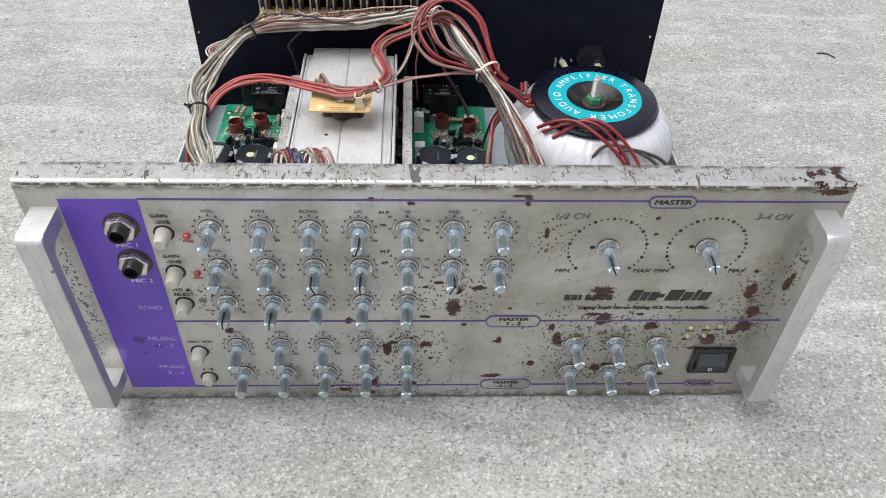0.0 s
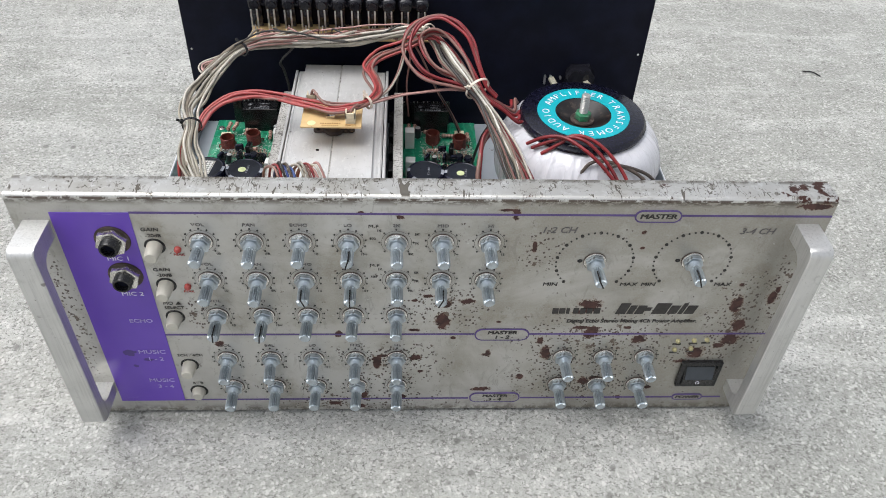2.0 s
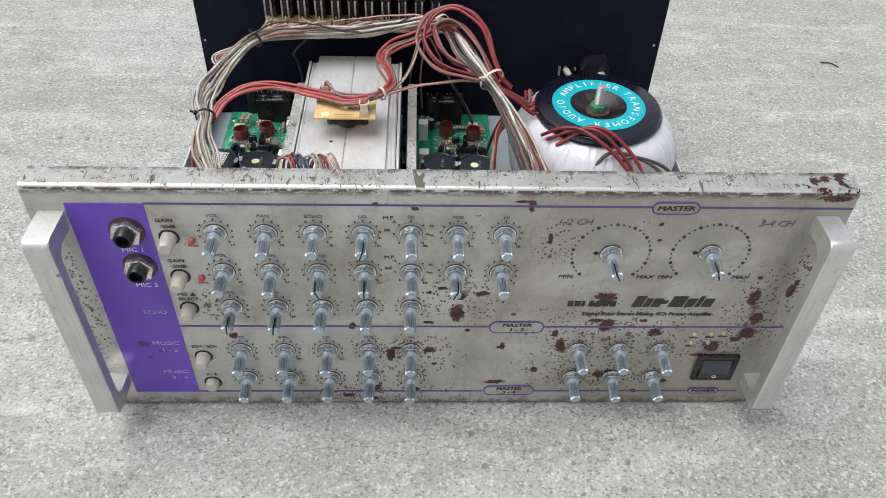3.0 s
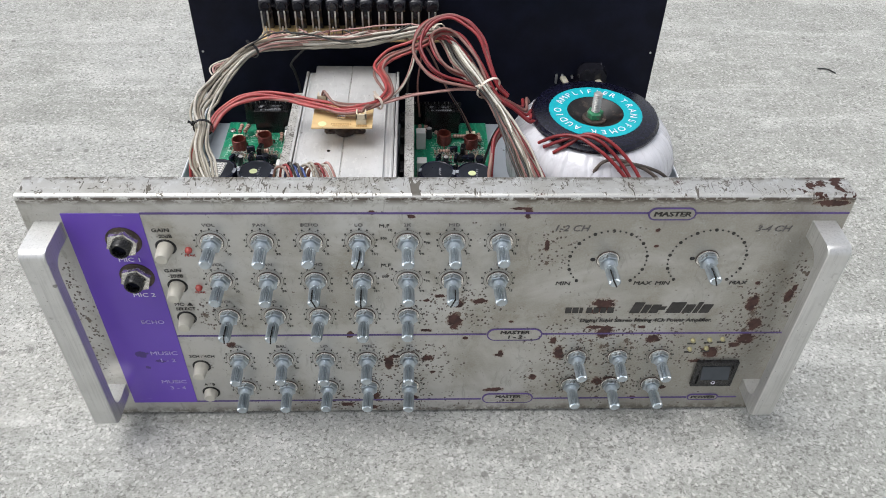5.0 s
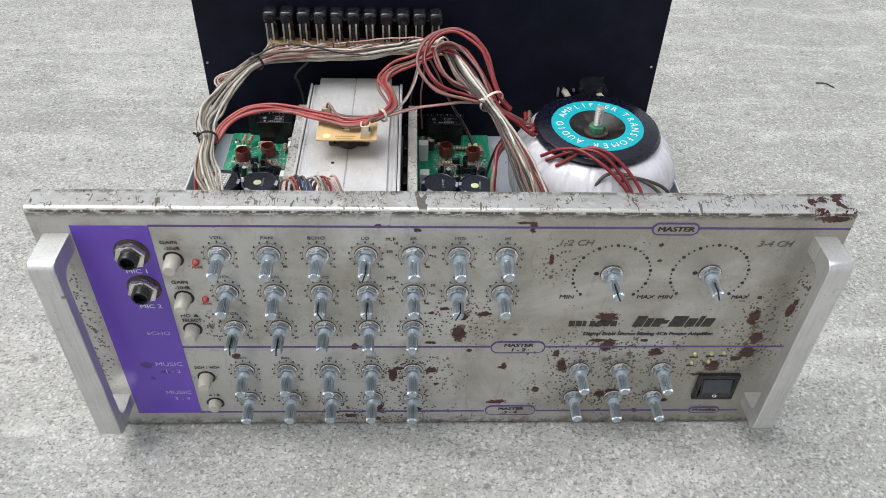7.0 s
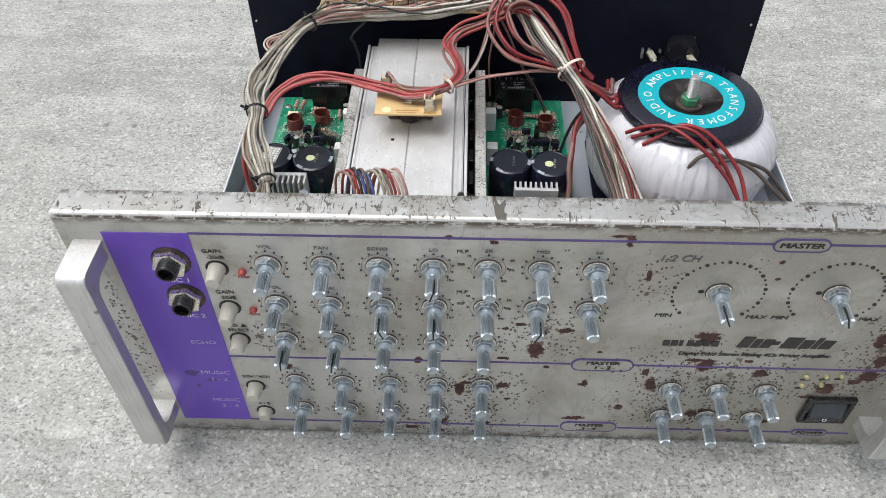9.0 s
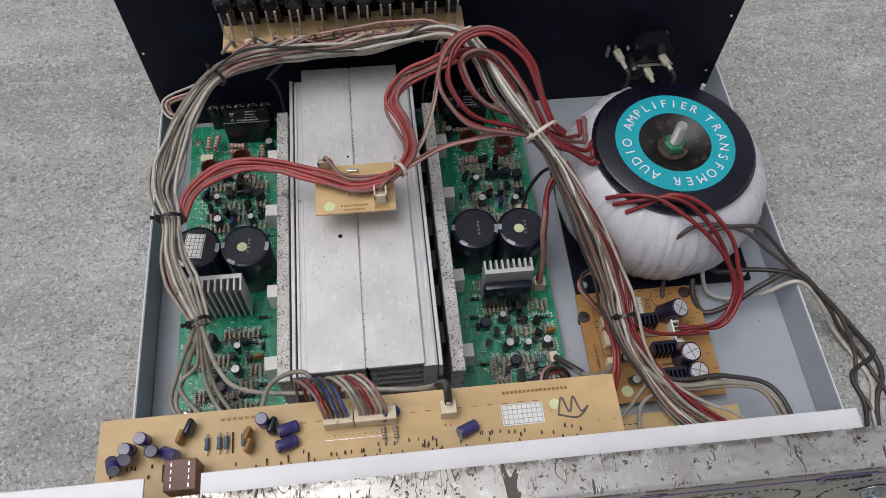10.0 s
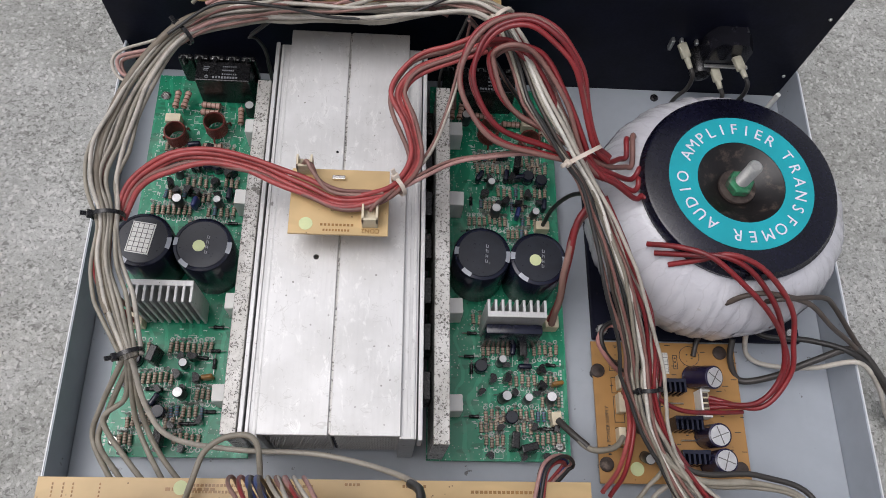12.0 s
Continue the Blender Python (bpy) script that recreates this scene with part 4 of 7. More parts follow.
    bm = bmesh.new()
    lathe(bm, [(0.0049, 0), (0.0047, ln * 0.4), (0.0040, ln - 0.0006), (0.0034, ln)], 22)
    bm.transform(Matrix.Translation((x, 0, z)) @ OUT)
    b = part("push_button", bm, M["button"], case, "cream plastic push button", 40)
    bm = bmesh.new()
    lathe(bm, [(0.0064, 0), (0.0062, 0.0003)], 22)
    bm.transform(Matrix.Translation((x, 0, z)) @ OUT)
    part("button_hole", bm, M["black"], b)

for x, z in ((-0.1535, 0.1600), (-0.1532, 0.1280)):
    bm = bmesh.new()
    lathe(bm, [(0.0022, 0), (0.0022, 0.0014), (0.0016, 0.0026), (0.0006, 0.0031)], 16)
    bm.transform(Matrix.Translation((x, 0, z)) @ OUT)
    part("indicator_light", bm, M["led_red"], case, "small red peak light", 50)
    print_on("PEAK", 0.0024, upright(x, z - 0.0046, -0.0003), M["led_red"], panel, 0, 1.2)
for x, z in ((0.1765, 0.0745), (0.1880, 0.0752), (0.1970, 0.0758), (0.1762, 0.0655), (0.1878, 0.0665)):
    bm = bmesh.new()
    lathe(bm, [(0.0017, 0), (0.0017, 0.0012), (0.0012, 0.0022), (0.0005, 0.0026)], 14)
    bm.transform(Matrix.Translation((x, 0, z)) @ OUT)
    part("indicator_light", bm, M["led_yellow"], case, "small dull yellow indicator light", 50)
    bm = bmesh.new()
    box(bm, x - 0.003, x + 0.003, -0.0003, 0.0001, z - 0.0044, z - 0.0030)
    part("caption", bm, M["ink"], panel)

# power switch
bm = bmesh.new()
x0, x1, z0, z1 = 0.1850, 0.2150, 0.0262, 0.0530
box(bm, x0, x1, -0.0030, 0.0, z1 - 0.0035, z1, 0.0004)
box(bm, x0, x1, -0.0030, 0.0, z0, z0 + 0.0032, 0.0004)
box(bm, x0, x0 + 0.0032, -0.0030, 0.0, z0 + 0.0032, z1 - 0.0035, 0.0004)
box(bm, x1 - 0.0032, x1, -0.0030, 0.0, z0 + 0.0032, z1 - 0.0035, 0.0004)
switch = part("power_switch", bm, M["black"], case, "black rocker power switch")
bm = bmesh.new()
prism(bm, [(-0.0004, z0 + 0.0034), (-0.0004, z1 - 0.0037), (-0.0006, z1 - 0.0038), (-0.0046, (z0 + z1) / 2 - 0.0040), (-0.0040, z0 + 0.0037)], x0 + 0.0034, x1 - 0.0034)
bm.transform(Matrix(((0, 1, 0, 0), (1, 0, 0, 0), (0, 0, 1, 0), (0, 0, 0, 1))))
rocker = part("rocker", bm, M["black"], switch, "black rocker pressed at the top")
# lighter plate: the upper face's sky reflection is put into its colour
zm = (z0 + z1) / 2 - 0.0040
top, foot = Vector((-0.0006, z1 - 0.0038)), Vector((-0.0046, zm))
a, b = top.lerp(foot, 0.16), top.lerp(foot, 0.97)
bm = bmesh.new()
prism(bm, [(a.x, a.y), (a.x - 0.0003, a.y + 0.0001), (b.x - 0.0003, b.y + 0.0001), (b.x, b.y)], x0 + 0.0048, x1 - 0.0048)
bm.transform(Matrix(((0, 1, 0, 0), (1, 0, 0, 0), (0, 0, 1, 0), (0, 0, 0, 1))))
bmesh.ops.recalc_face_normals(bm, faces=bm.faces)
part("rocker_face", bm, M["rocker"], rocker, "upper rocker face, grey-blue with the sky sheen put into its colour")
print_on("O", 0.0042, Matrix.Translation(((x0 + x1) / 2, -0.0046, z0 + 0.0062)) @ pose(0, 0, 0, 86), M["white_ink"], switch)


# carrying handles: flat bar bent to a bracket
def handle(x0, x1, reach):
    bm = bmesh.new()
    def bracket(fr, low, high, rad_low, rad_high):
        pts = [(0.0, low)]
        for cx, cz, a0, rad in ((fr + rad_low, low + rad_low, 270, rad_low), (fr + rad_high, high - rad_high, 180, rad_high)):
            pts += [(cx + rad * math.cos(radians(a0 - a)), cz + rad * math.sin(radians(a0 - a))) for a in range(0, 91, 15)]
        return pts + [(0.0, high)]
    out, inn = bracket(-reach, 0.0205, 0.1825, 0.0055, 0.0055), bracket(-reach + 0.0085, 0.0310, 0.1700, 0.0085, 0.0090)
    rows = []
    for x, grow in ((x0, 0.0007), (x0 + 0.0007, 0), (x1 - 0.0007, 0), (x1, 0.0007)):
        rows.append(([bm.verts.new((x, y + (grow if y < -0.001 else 0), z)) for y, z in out], [bm.verts.new((x, y, z)) for y, z in inn]))
    for (oa, ia), (ob_, ib) in zip(rows, rows[1:]):
        for a, b in ((oa, ob_), (ia, ib)):
            for i in range(len(a) - 1):
                bm.faces.new((a[i], a[i + 1], b[i + 1], b[i]))
    for o, i_ in (rows[0], rows[-1]):
        for k in range(len(o) - 1):
            bm.faces.new((o[k], o[k + 1], i_[k + 1], i_[k]))
    return part("handle", bm, M["handle"], case, "brushed aluminium carrying handle", 28)


handle(-0.2385, -0.2233, 0.0292)
handle(0.2240, 0.2383, 0.0270)

# ---- rear sockets and their board ----
rear_board = thing("socket_board", (-0.08, 0.36, 0.112), "tan socket board with black phono sockets on the rear panel", "circuit board")
bm = bmesh.new()
box(bm, -0.1670, 0.0090, 0.3480, REAR - 0.0004, 0.1194, 0.1210, 0.0002)
part("board", bm, M["tan"], rear_board)


def phono_mesh():
    """A moulded black socket body on a narrow stem, with a rounded hood."""
    bm = bmesh.new()
    box(bm, -0.0068, 0.0068, -0.0185, 0.0, 0.0228, 0.0352, 0.0034, 3)
    cyl(bm, (0, -0.0165, 0.0286), (0, -0.0200, 0.0286), 0.0050, 0.0042, 20)
    box(bm, -0.0050, 0.0050, -0.0075, 0.0, 0.0008, 0.0240, 0.0008)
    box(bm, -0.0020, 0.0020, -0.0195, -0.0130, 0.0165, 0.0240, 0.0008)
    return shared(bm, M["gloss_black"], 35)


def pin_mesh(x0, x1, y, z1):
    bm = bmesh.new()
    box(bm, x0, x1, y - 0.0005, y + 0.0005, 0.0004, z1, 0.0002)
    return shared(bm, M["silver"])


def saddle_mesh(gap):
    """The curved web that joins two socket hoods."""
    bm = bmesh.new()
    arc = [(gap * (k / 8 - 0.5), 0.0330 - 0.0042 * math.sin(math.pi * k / 8)) for k in range(9)]
    prism(bm, arc + [(x, z - 0.0022) for x, z in reversed(arc)], -0.0165, -0.0010)
    return shared(bm, M["gloss_black"], 50)


PHONO, SADDLE = phono_mesh(), saddle_mesh(0.0062)
PINS = [pin_mesh(-0.0044, -0.0028, -0.0190, 0.0240), pin_mesh(0.0018, 0.0034, -0.0206, 0.0250), pin_mesh(-0.0006, 0.0008, -0.0238, 0.0105)]
for i in range(11):
    x = -0.1612 + i * 0.0162
    at = Matrix.Translation((x, REAR - 0.0004, 0.1206))
    p = put_piece("phono_socket", PHONO, at, rear_board, "black phono socket body")
    for pin in PINS:
        put_piece("contact_pin", pin, at, p)
    if i not in (1, 3, 6, 8, 10):
        put_piece("joining_web", SADDLE, Matrix.Translation((x + 0.0081, REAR - 0.0004, 0.1206)), p)
rng = random.Random(8)
for i in range(16):
    bm = bmesh.new()
    x, y = -0.160 + i * 0.0108, 0.3505 + rng.uniform(0, 0.006)
    cyl(bm, (x, y, 0.1210), (x, y, 0.1210 + rng.uniform(0.002, 0.004)), 0.0012, 0.0006, 8)
    part("solder_joint", bm, M["silver"], rear_board, smooth=40)
for x in (-0.150, -0.118, -0.062, -0.030):
    bm = bmesh.new()
    box(bm, x, x + 0.012, 0.3490, 0.3540, 0.1210, 0.1262, 0.0005)
    part("connector", bm, M["cream"], rear_board)

# mains inlet, fuse and switch tabs on the rear panel
CRIMPS = (((0.1392, 0.3760, 0.0665), (0.1455, 0.3600, 0.0610)), ((0.1640, 0.3660, 0.0560), (0.1690, 0.3520, 0.0510)), ((0.1745, 0.3660, 0.0680), (0.1800, 0.3510, 0.0660)))
inlet = thing("mains_inlet", (0.169, REAR, 0.060), "black mains inlet with crimped tabs on the rear panel", "socket")
bm = bmesh.new()
low = [(0.1545, 0.0560), (0.1850, 0.0560), (0.1850, 0.0740), (0.1795, 0.0815), (0.1600, 0.0815), (0.1545, 0.0740)]
vs = [[bm.verts.new((0.1698 + (x - 0.1698) * k, y, 0.066 + (z - 0.066) * k)) for x, z in low] for y, k in ((REAR - 0.0002, 1.0), (REAR - 0.0060, 1.0), (REAR - 0.0140, 0.93))]
for a, b in zip(vs, vs[1:]):
    for q in range(6):
        bm.faces.new((a[q], a[(q + 1) % 6], b[(q + 1) % 6], b[q]))
bm.faces.new(vs[-1])
part("body", bm, M["gloss_black"], inlet)
bm = bmesh.new()
lathe(bm, [(0.0075, 0), (0.0075, 0.016), (0.0060, 0.019), (0.0025, 0.020)], 20)
bm.transform(Matrix.Translation((0.1560, REAR, 0.0520)) @ OUT)
part("fuse_holder", bm, M["black"], inlet, smooth=40)
for a, b in CRIMPS:
    a, b = Vector(a), Vector(b)
    bm = bmesh.new()
    box(bm, -0.0031, 0.0031, -0.0017, 0.0017, 0, 0.0105, 0.0008)
    cyl(bm, (0, 0, 0.0100), (0, 0, (b - a).length), 0.0021, 0.0017, 10)
    bm.transform(Matrix.Translation(a) @ (b - a).to_track_quat("Z", "Y").to_matrix().to_4x4())
    part("crimp_sleeve", bm, M["crimp"], inlet, "clear yellowed crimp sleeve", 40)
for x, z0, z1 in ((0.1335, 0.0580, 0.0680), (0.1395, 0.0640, 0.0680), (0.1500, 0.0640, 0.0670)):
    bm = bmesh.new()
    box(bm, x - 0.0011, x + 0.0011, REAR - 0.0040, REAR, z0, z1, 0.0005)
    part("solder_tab", bm, M["silver"], inlet, "bright solder tab")
bm = bmesh.new()
box(bm, 0.1560, 0.1860, REAR - 0.0170, REAR - 0.0145, 0.0585, 0.0597, 0.0003)
part("clamp_strip", bm, M["silver"], inlet, "bright metal strip")

# ---- main heat sink ----
sink = thing("heat_sink", (-0.079, 0.23, 0.02), "long pale aluminium double heat sink with stacked fins", "heat sink")
for x0, x1, out in ((-0.1152, -0.0798, -1), (-0.0786, -0.0435, 1)):
    bm = bmesh.new()
    box(bm, x0, x1, 0.1100, 0.3540, 0.0872, 0.0900, 0.0004)
    part("top_plate", bm, M["fin_top"], sink, "scuffed bright aluminium top")
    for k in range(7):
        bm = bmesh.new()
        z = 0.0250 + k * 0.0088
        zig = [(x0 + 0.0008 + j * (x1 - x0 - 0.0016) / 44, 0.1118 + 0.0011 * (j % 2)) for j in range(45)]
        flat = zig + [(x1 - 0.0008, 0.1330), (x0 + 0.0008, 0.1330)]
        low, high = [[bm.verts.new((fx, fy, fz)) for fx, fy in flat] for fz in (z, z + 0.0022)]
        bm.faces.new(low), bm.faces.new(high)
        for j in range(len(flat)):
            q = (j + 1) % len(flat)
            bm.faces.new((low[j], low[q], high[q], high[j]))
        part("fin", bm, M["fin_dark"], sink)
    # black block puts the shade between the fins into solid colour
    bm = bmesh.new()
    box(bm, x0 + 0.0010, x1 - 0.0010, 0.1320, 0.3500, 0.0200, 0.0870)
    part("fin_core", bm, M["matt_black"], sink, "black block standing in for shade between the fins")
    w0, w1 = (x0 - 0.0095, x0 + 0.0006) if out < 0 else (x1 - 0.0006, x1 + 0.0115)
    bm = bmesh.new()
    box(bm, w0 + (0.0035 if out < 0 else 0), w1 - (0.0035 if out > 0 else 0), 0.1092, 0.3450, 0.0160, 0.0872, 0.0003)
    part("side_wall", bm, M["fin"], sink)
    for k in range(3):
        bm = bmesh.new()
        a = (w0 + 0.0002 + k * 0.0034) if out < 0 else (w1 - 0.0028 - k * 0.0036)
        box(bm, a, a + (0.0024 if k == 0 else 0.0020), 0.1090 - 0.0006 * (k == 0), 0.3455 - 0.003 * k, 0.0700 if k == 0 else 0.0862, 0.0885 - 0.0006 * k, 0.0004)
        part("edge_rib", bm, M["fin_top"], sink)
# black strip, painted as the shade inside the joint of the two extrusions
bm = bmesh.new()
box(bm, -0.0798, -0.0786, 0.1135, 0.3530, 0.0200, 0.0860)
part("centre_gap", bm, M["matt_black"], sink, "black strip standing in for shade between the two extrusions")
bm = bmesh.new()
box(bm, -0.0798, -0.0786, 0.1110, 0.3535, 0.0872, 0.0890)
part("centre_rib", bm, M["angle"], sink, "dull rib in the joint")
for x, y, hr in ((-0.0915, 0.2050, 0.0015), (-0.0665, 0.2520, 0.0014), (-0.0835, 0.2700, 0.0008)):
    bm = bmesh.new()
    lathe(bm, [(hr, 0), (hr, 0.00025)], 12, (x, y, 0.0900))
    part("drilled_hole", bm, M["black"], sink)


def clamp_bar(name, x0, x1, y0, y1):
    t = thing(name, ((x0 + x1) / 2, 0.22, 0.0140), "speckled aluminium clamp bar beside the heat sink", "metal bar", "clamp bars")
    bm = bmesh.new()
    box(bm, x0, x1, y0, y1, 0.0140, 0.0750, 0.0005)
    part("bar", bm, M["angle"], t)
    return t


barL = clamp_bar("clamp_bar", -0.1360, -0.1278, 0.1120, 0.3270)
barR = clamp_bar("clamp_bar", -0.0262, -0.0175, 0.1085, 0.3270)
for i in range(7):
    for x, th in ((-0.1262, barL), (-0.0290, barR)):
        bm = bmesh.new()
        y = 0.135 + i * 0.028
        box(bm, x - 0.0022, x + 0.0022, y, y + 0.016, 0.0360, 0.0580, 0.0006)
        part("power_transistor", bm, M["black"], th, "black power transistor")

# ---- amplifier boards ----
LEAD_R = 0.00035


def resistor_mesh(length, rad, mat, span):
    bm = bmesh.new()
    prof = [(rad * 0.5, -length / 2), (rad, -length / 2 + rad * 0.35), (rad, -length * 0.28), (rad * 0.86, -length * 0.22), (rad * 0.86, length * 0.22), (rad, length * 0.28), (rad, length / 2 - rad * 0.35), (rad * 0.5, length / 2)]
    lathe(bm, prof, 10)
    bm.transform(pose(0, 0, rad + 0.0005, -90))
    line = [Vector((0, -span / 2, 0)), Vector((0, -span / 2, rad + 0.0005)), Vector((0, -length / 2, rad + 0.0005))]
    tube(bm, line, LEAD_R, 5, 1)
    tube(bm, [Vector((v.x, -v.y, v.z)) for v in line], LEAD_R, 5, 1)
    return shared(bm, [mat, M["silver"]], 50)


def can_mesh(rad, h, sleeve, end):
    bm = bmesh.new()
    lathe(bm, [(rad * 0.92, 0), (rad, 0.0006), (rad, 0.0014), (rad * 0.94, 0.0019), (rad, 0.0024), (rad, h - 0.0006), (rad * 0.9, h - 0.0001)], 20)
    lathe(bm, [(rad * 0.86, h - 0.0004), (rad * 0.84, h + 0.0002)], 20, mi=1)
    return shared(bm, [sleeve, end], 40)


def transistor_mesh():
    bm = bmesh.new()
    pts = [(0.0024 * math.cos(radians(a)), 0.0024 * math.sin(radians(a))) for a in range(-20, 201, 20)]
    a = [bm.verts.new((x, y, 0.003)) for x, y in pts]
    b = [bm.verts.new((x, y, 0.008)) for x, y in pts]
    bm.faces.new(a), bm.faces.new(b)
    for i in range(len(a)):
        bm.faces.new((a[i], a[(i + 1) % len(a)], b[(i + 1) % len(a)], b[i]))
    for x in (-0.0013, 0, 0.0013):
        cyl(bm, (x, 0, 0), (x, 0, 0.003), 0.0003, seg=5, mi=1)
    return shared(bm, [M["black"], M["silver"]])


def block_mesh(w, d, h, mat, bevel=0.0004):
    bm = bmesh.new()
    box(bm, -w / 2, w / 2, -d / 2, d / 2, 0, h, bevel)
    return shared(bm, mat)


def film_mesh(w, d, h, mat):
    bm = bmesh.new()
    box(bm, -w / 2, w / 2, -d / 2, d / 2, 0.001, h, min(w, d) * 0.42, 4)
    for s in (-1, 1):
        cyl(bm, (s * w * 0.3, 0, 0), (s * w * 0.3, 0, 0.002), 0.0003, seg=5, mi=1)
    return shared(bm, [mat, M["silver"]], 50)


def coil_mesh(rad, h):
    bm = bmesh.new()
    turns = 9
    n = turns * 22
    line = [Vector((rad * math.cos(2 * math.pi * turns * i / n), rad * math.sin(2 * math.pi * turns * i / n), 0.002 + h * i / n)) for i in range(n + 1)]
    tube(bm, line, h / turns * 0.52, 6)
    lathe(bm, [(rad - 0.0006, 0.0015), (rad + 0.0002, 0.0015), (rad + 0.0002, 0.002 + h), (rad - 0.0006, 0.002 + h)], 24, close=True)
    for a in (0.3, 2.5):
        x, y = (rad + 0.003) * math.cos(a), (rad + 0.003) * math.sin(a)
        tube(bm, [Vector((x, y, 0)), Vector((x, y, 0.003)), Vector((rad * math.cos(a), rad * math.sin(a), 0.004))], 0.0007, 6)
    return shared(bm, M["copper"], 60)


def loop_mesh():
    """A standing wire eyelet at a resistor's end."""
    bm = bmesh.new()
    line = [Vector((0, 0.0013 * math.cos(radians(a)), 0.0026 + 0.0018 * math.sin(radians(a)))) for a in range(-60, 241, 30)]
    tube(bm, line, 0.00042, 5)
    return shared(bm, M["silver"], 60)


R_SMALL = [resistor_mesh(0.0066, 0.00128, M["small_resistor"], 0.0102), resistor_mesh(0.0066, 0.00128, M["blue_resistor"], 0.0102)]
R_BIG = resistor_mesh(0.0135, 0.0022, M["big_resistor"], 0.0170)
CAN_S, CAN_M = can_mesh(0.0027, 0.0115, M["small_cap"], M["cap_end"]), can_mesh(0.0033, 0.0120, M["small_cap"], M["cap_end"])
CAN_V = can_mesh(0.0030, 0.0115, M["violet_cap"], M["cap_end"])
TO92, FILM_B, FILM_K = transistor_mesh(), film_mesh(0.0075, 0.0032, 0.010, M["blue_cap"]), film_mesh(0.0085, 0.0034, 0.009, M["sleeve"])
FILM_T = film_mesh(0.0070, 0.0026, 0.009, M["film_cap"])
CEMENT = block_mesh(0.0096, 0.0100, 0.0205, M["ceramic"], 0.0006)
DIODE = resistor_mesh(0.0065, 0.0013, M["black"], 0.012)
COIL, EYE_LOOP = coil_mesh(0.0068, 0.0115), loop_mesh()
TOPZ = 0.0131


def at(x, y, z=TOPZ, turn=0.0, tip=0.0):
    return Matrix.Translation((x, y, z)) @ pose(0, 0, 0, tip, 0, turn)


def big_capacitor(x, y, tag, parent):
    bm = bmesh.new()
    h, r = 0.0415, 0.0174
    lathe(bm, [(r * 0.97, 0), (r, 0.001), (r, h - 0.0022), (r - 0.0006, h - 0.0008), (r - 0.0022, h), (r - 0.0030, h - 0.0007)], 44)
    bm.transform(at(x, y))
    c = part("filter_capacitor", bm, M["sleeve"], parent, "large black electrolytic capacitor", 40)
    bm = bmesh.new()
    lathe(bm, [(r - 0.0028, h - 0.0012), (r - 0.0028, h - 0.0005)], 40)
    bm.transform(at(x, y))
    part("top_disc", bm, M["captop"], c)
    for a0, a1, mt in ((-0.35, 0.1, "band"), (2.9, 3.2, "band"), (3.85, 4.25, "band")):
        bm = bmesh.new()
        pts = [(r - 0.0030, a0 + (a1 - a0) * k / 6) for k in range(7)] + [(r - 0.0004, a1 - (a1 - a0) * k / 6) for k in range(7)]
        vs = [bm.verts.new((x + q * math.cos(a), y + q * math.sin(a), TOPZ + h + 0.00025 - (0.0006 if q > r - 0.001 else 0))) for q, a in pts]
        bm.faces.new(vs)
        part("sleeve_mark", bm, M[mt], c)
    if tag == "paper":
        bm = bmesh.new()
        box(bm, -0.0068, 0.0068, -0.0098, 0.0098, h - 0.0004, h - 0.0001)
        bm.transform(at(x - 0.001, y + 0.001, TOPZ, -8))
        lab = part("label", bm, M["paper"], c, "white paper test label with grid")
        bm = bmesh.new()
        for k in range(5):
            box(bm, -0.0062 + k * 0.0030, -0.0059 + k * 0.0030, -0.0092, 0.0092, h - 0.0001, h + 0.0001)
        for k in range(7):
            box(bm, -0.0062, 0.0062, -0.0092 + k * 0.0030, -0.0089 + k * 0.0030, h - 0.0001, h + 0.0001)
        bm.transform(at(x - 0.001, y + 0.001, TOPZ, -8))
        part("grid_lines", bm, M["grey_ink"], lab)
    elif tag == "dot":
        bm = bmesh.new()
        lathe(bm, [(0.0036, h - 0.0004), (0.0036, h - 0.0001)], 20)
        bm.transform(at(x - 0.002, y - 0.001))
        part("sticker", bm, M["dot"], c, "round pale green sticker")
    if tag != "paper":
        bm = bmesh.new()
        for k in range(4):
            y0 = -0.0062 + k * 0.0032
            for q in (0.0, 0.0011):
                box(bm, 0.0020 + q, 0.0024 + q, y0, y0 + 0.0022 - q * 0.5, h - 0.0005, h - 0.00035)
            box(bm, 0.0024, 0.0031, y0 + 0.0007 * (k % 3), y0 + 0.0004 + 0.0007 * (k % 3), h - 0.0005, h - 0.0004)
        bm.transform(at(x, y + 0.0006, TOPZ, -4))
        part("stamp", bm, M["relay_ink"], c)


def comb_sink(x0, x1, y_plate, y_tip, parent):
    s = 1 if y_tip > y_plate else -1
    bm = bmesh.new()
    box(bm, x0, x1, y_plate, y_plate + s * 0.0035, 0.0150, 0.0580, 0.0003)
    body = part("comb_heat_sink", bm, M["fin"], parent, "small finned aluminium heat sink")
    n = 9
    for k in range(n):
        xx = x0 + (x1 - x0 - 0.0016) * k / (n - 1)
        bm = bmesh.new()
        box(bm, xx, xx + 0.0016, y_plate + s * 0.0034, y_tip, 0.0150, 0.0578, 0.0002)
        part("fin", bm, M["fin"], body)


def amp_board(x0, x1, label):
    b = thing("amplifier_board", ((x0 + x1) / 2, 0.238, 0.005), label, "circuit board", "amplifier boards")
    bm = bmesh.new()
    box(bm, x0, x1, 0.1080, 0.3690, 0.0114, TOPZ, 0.0002)
    part("board", bm, M["green"], b, "green printed circuit board")
    for x, y in ((x0 + 0.008, 0.117), (x1 - 0.007, 0.117), (x0 + 0.006, 0.352)):
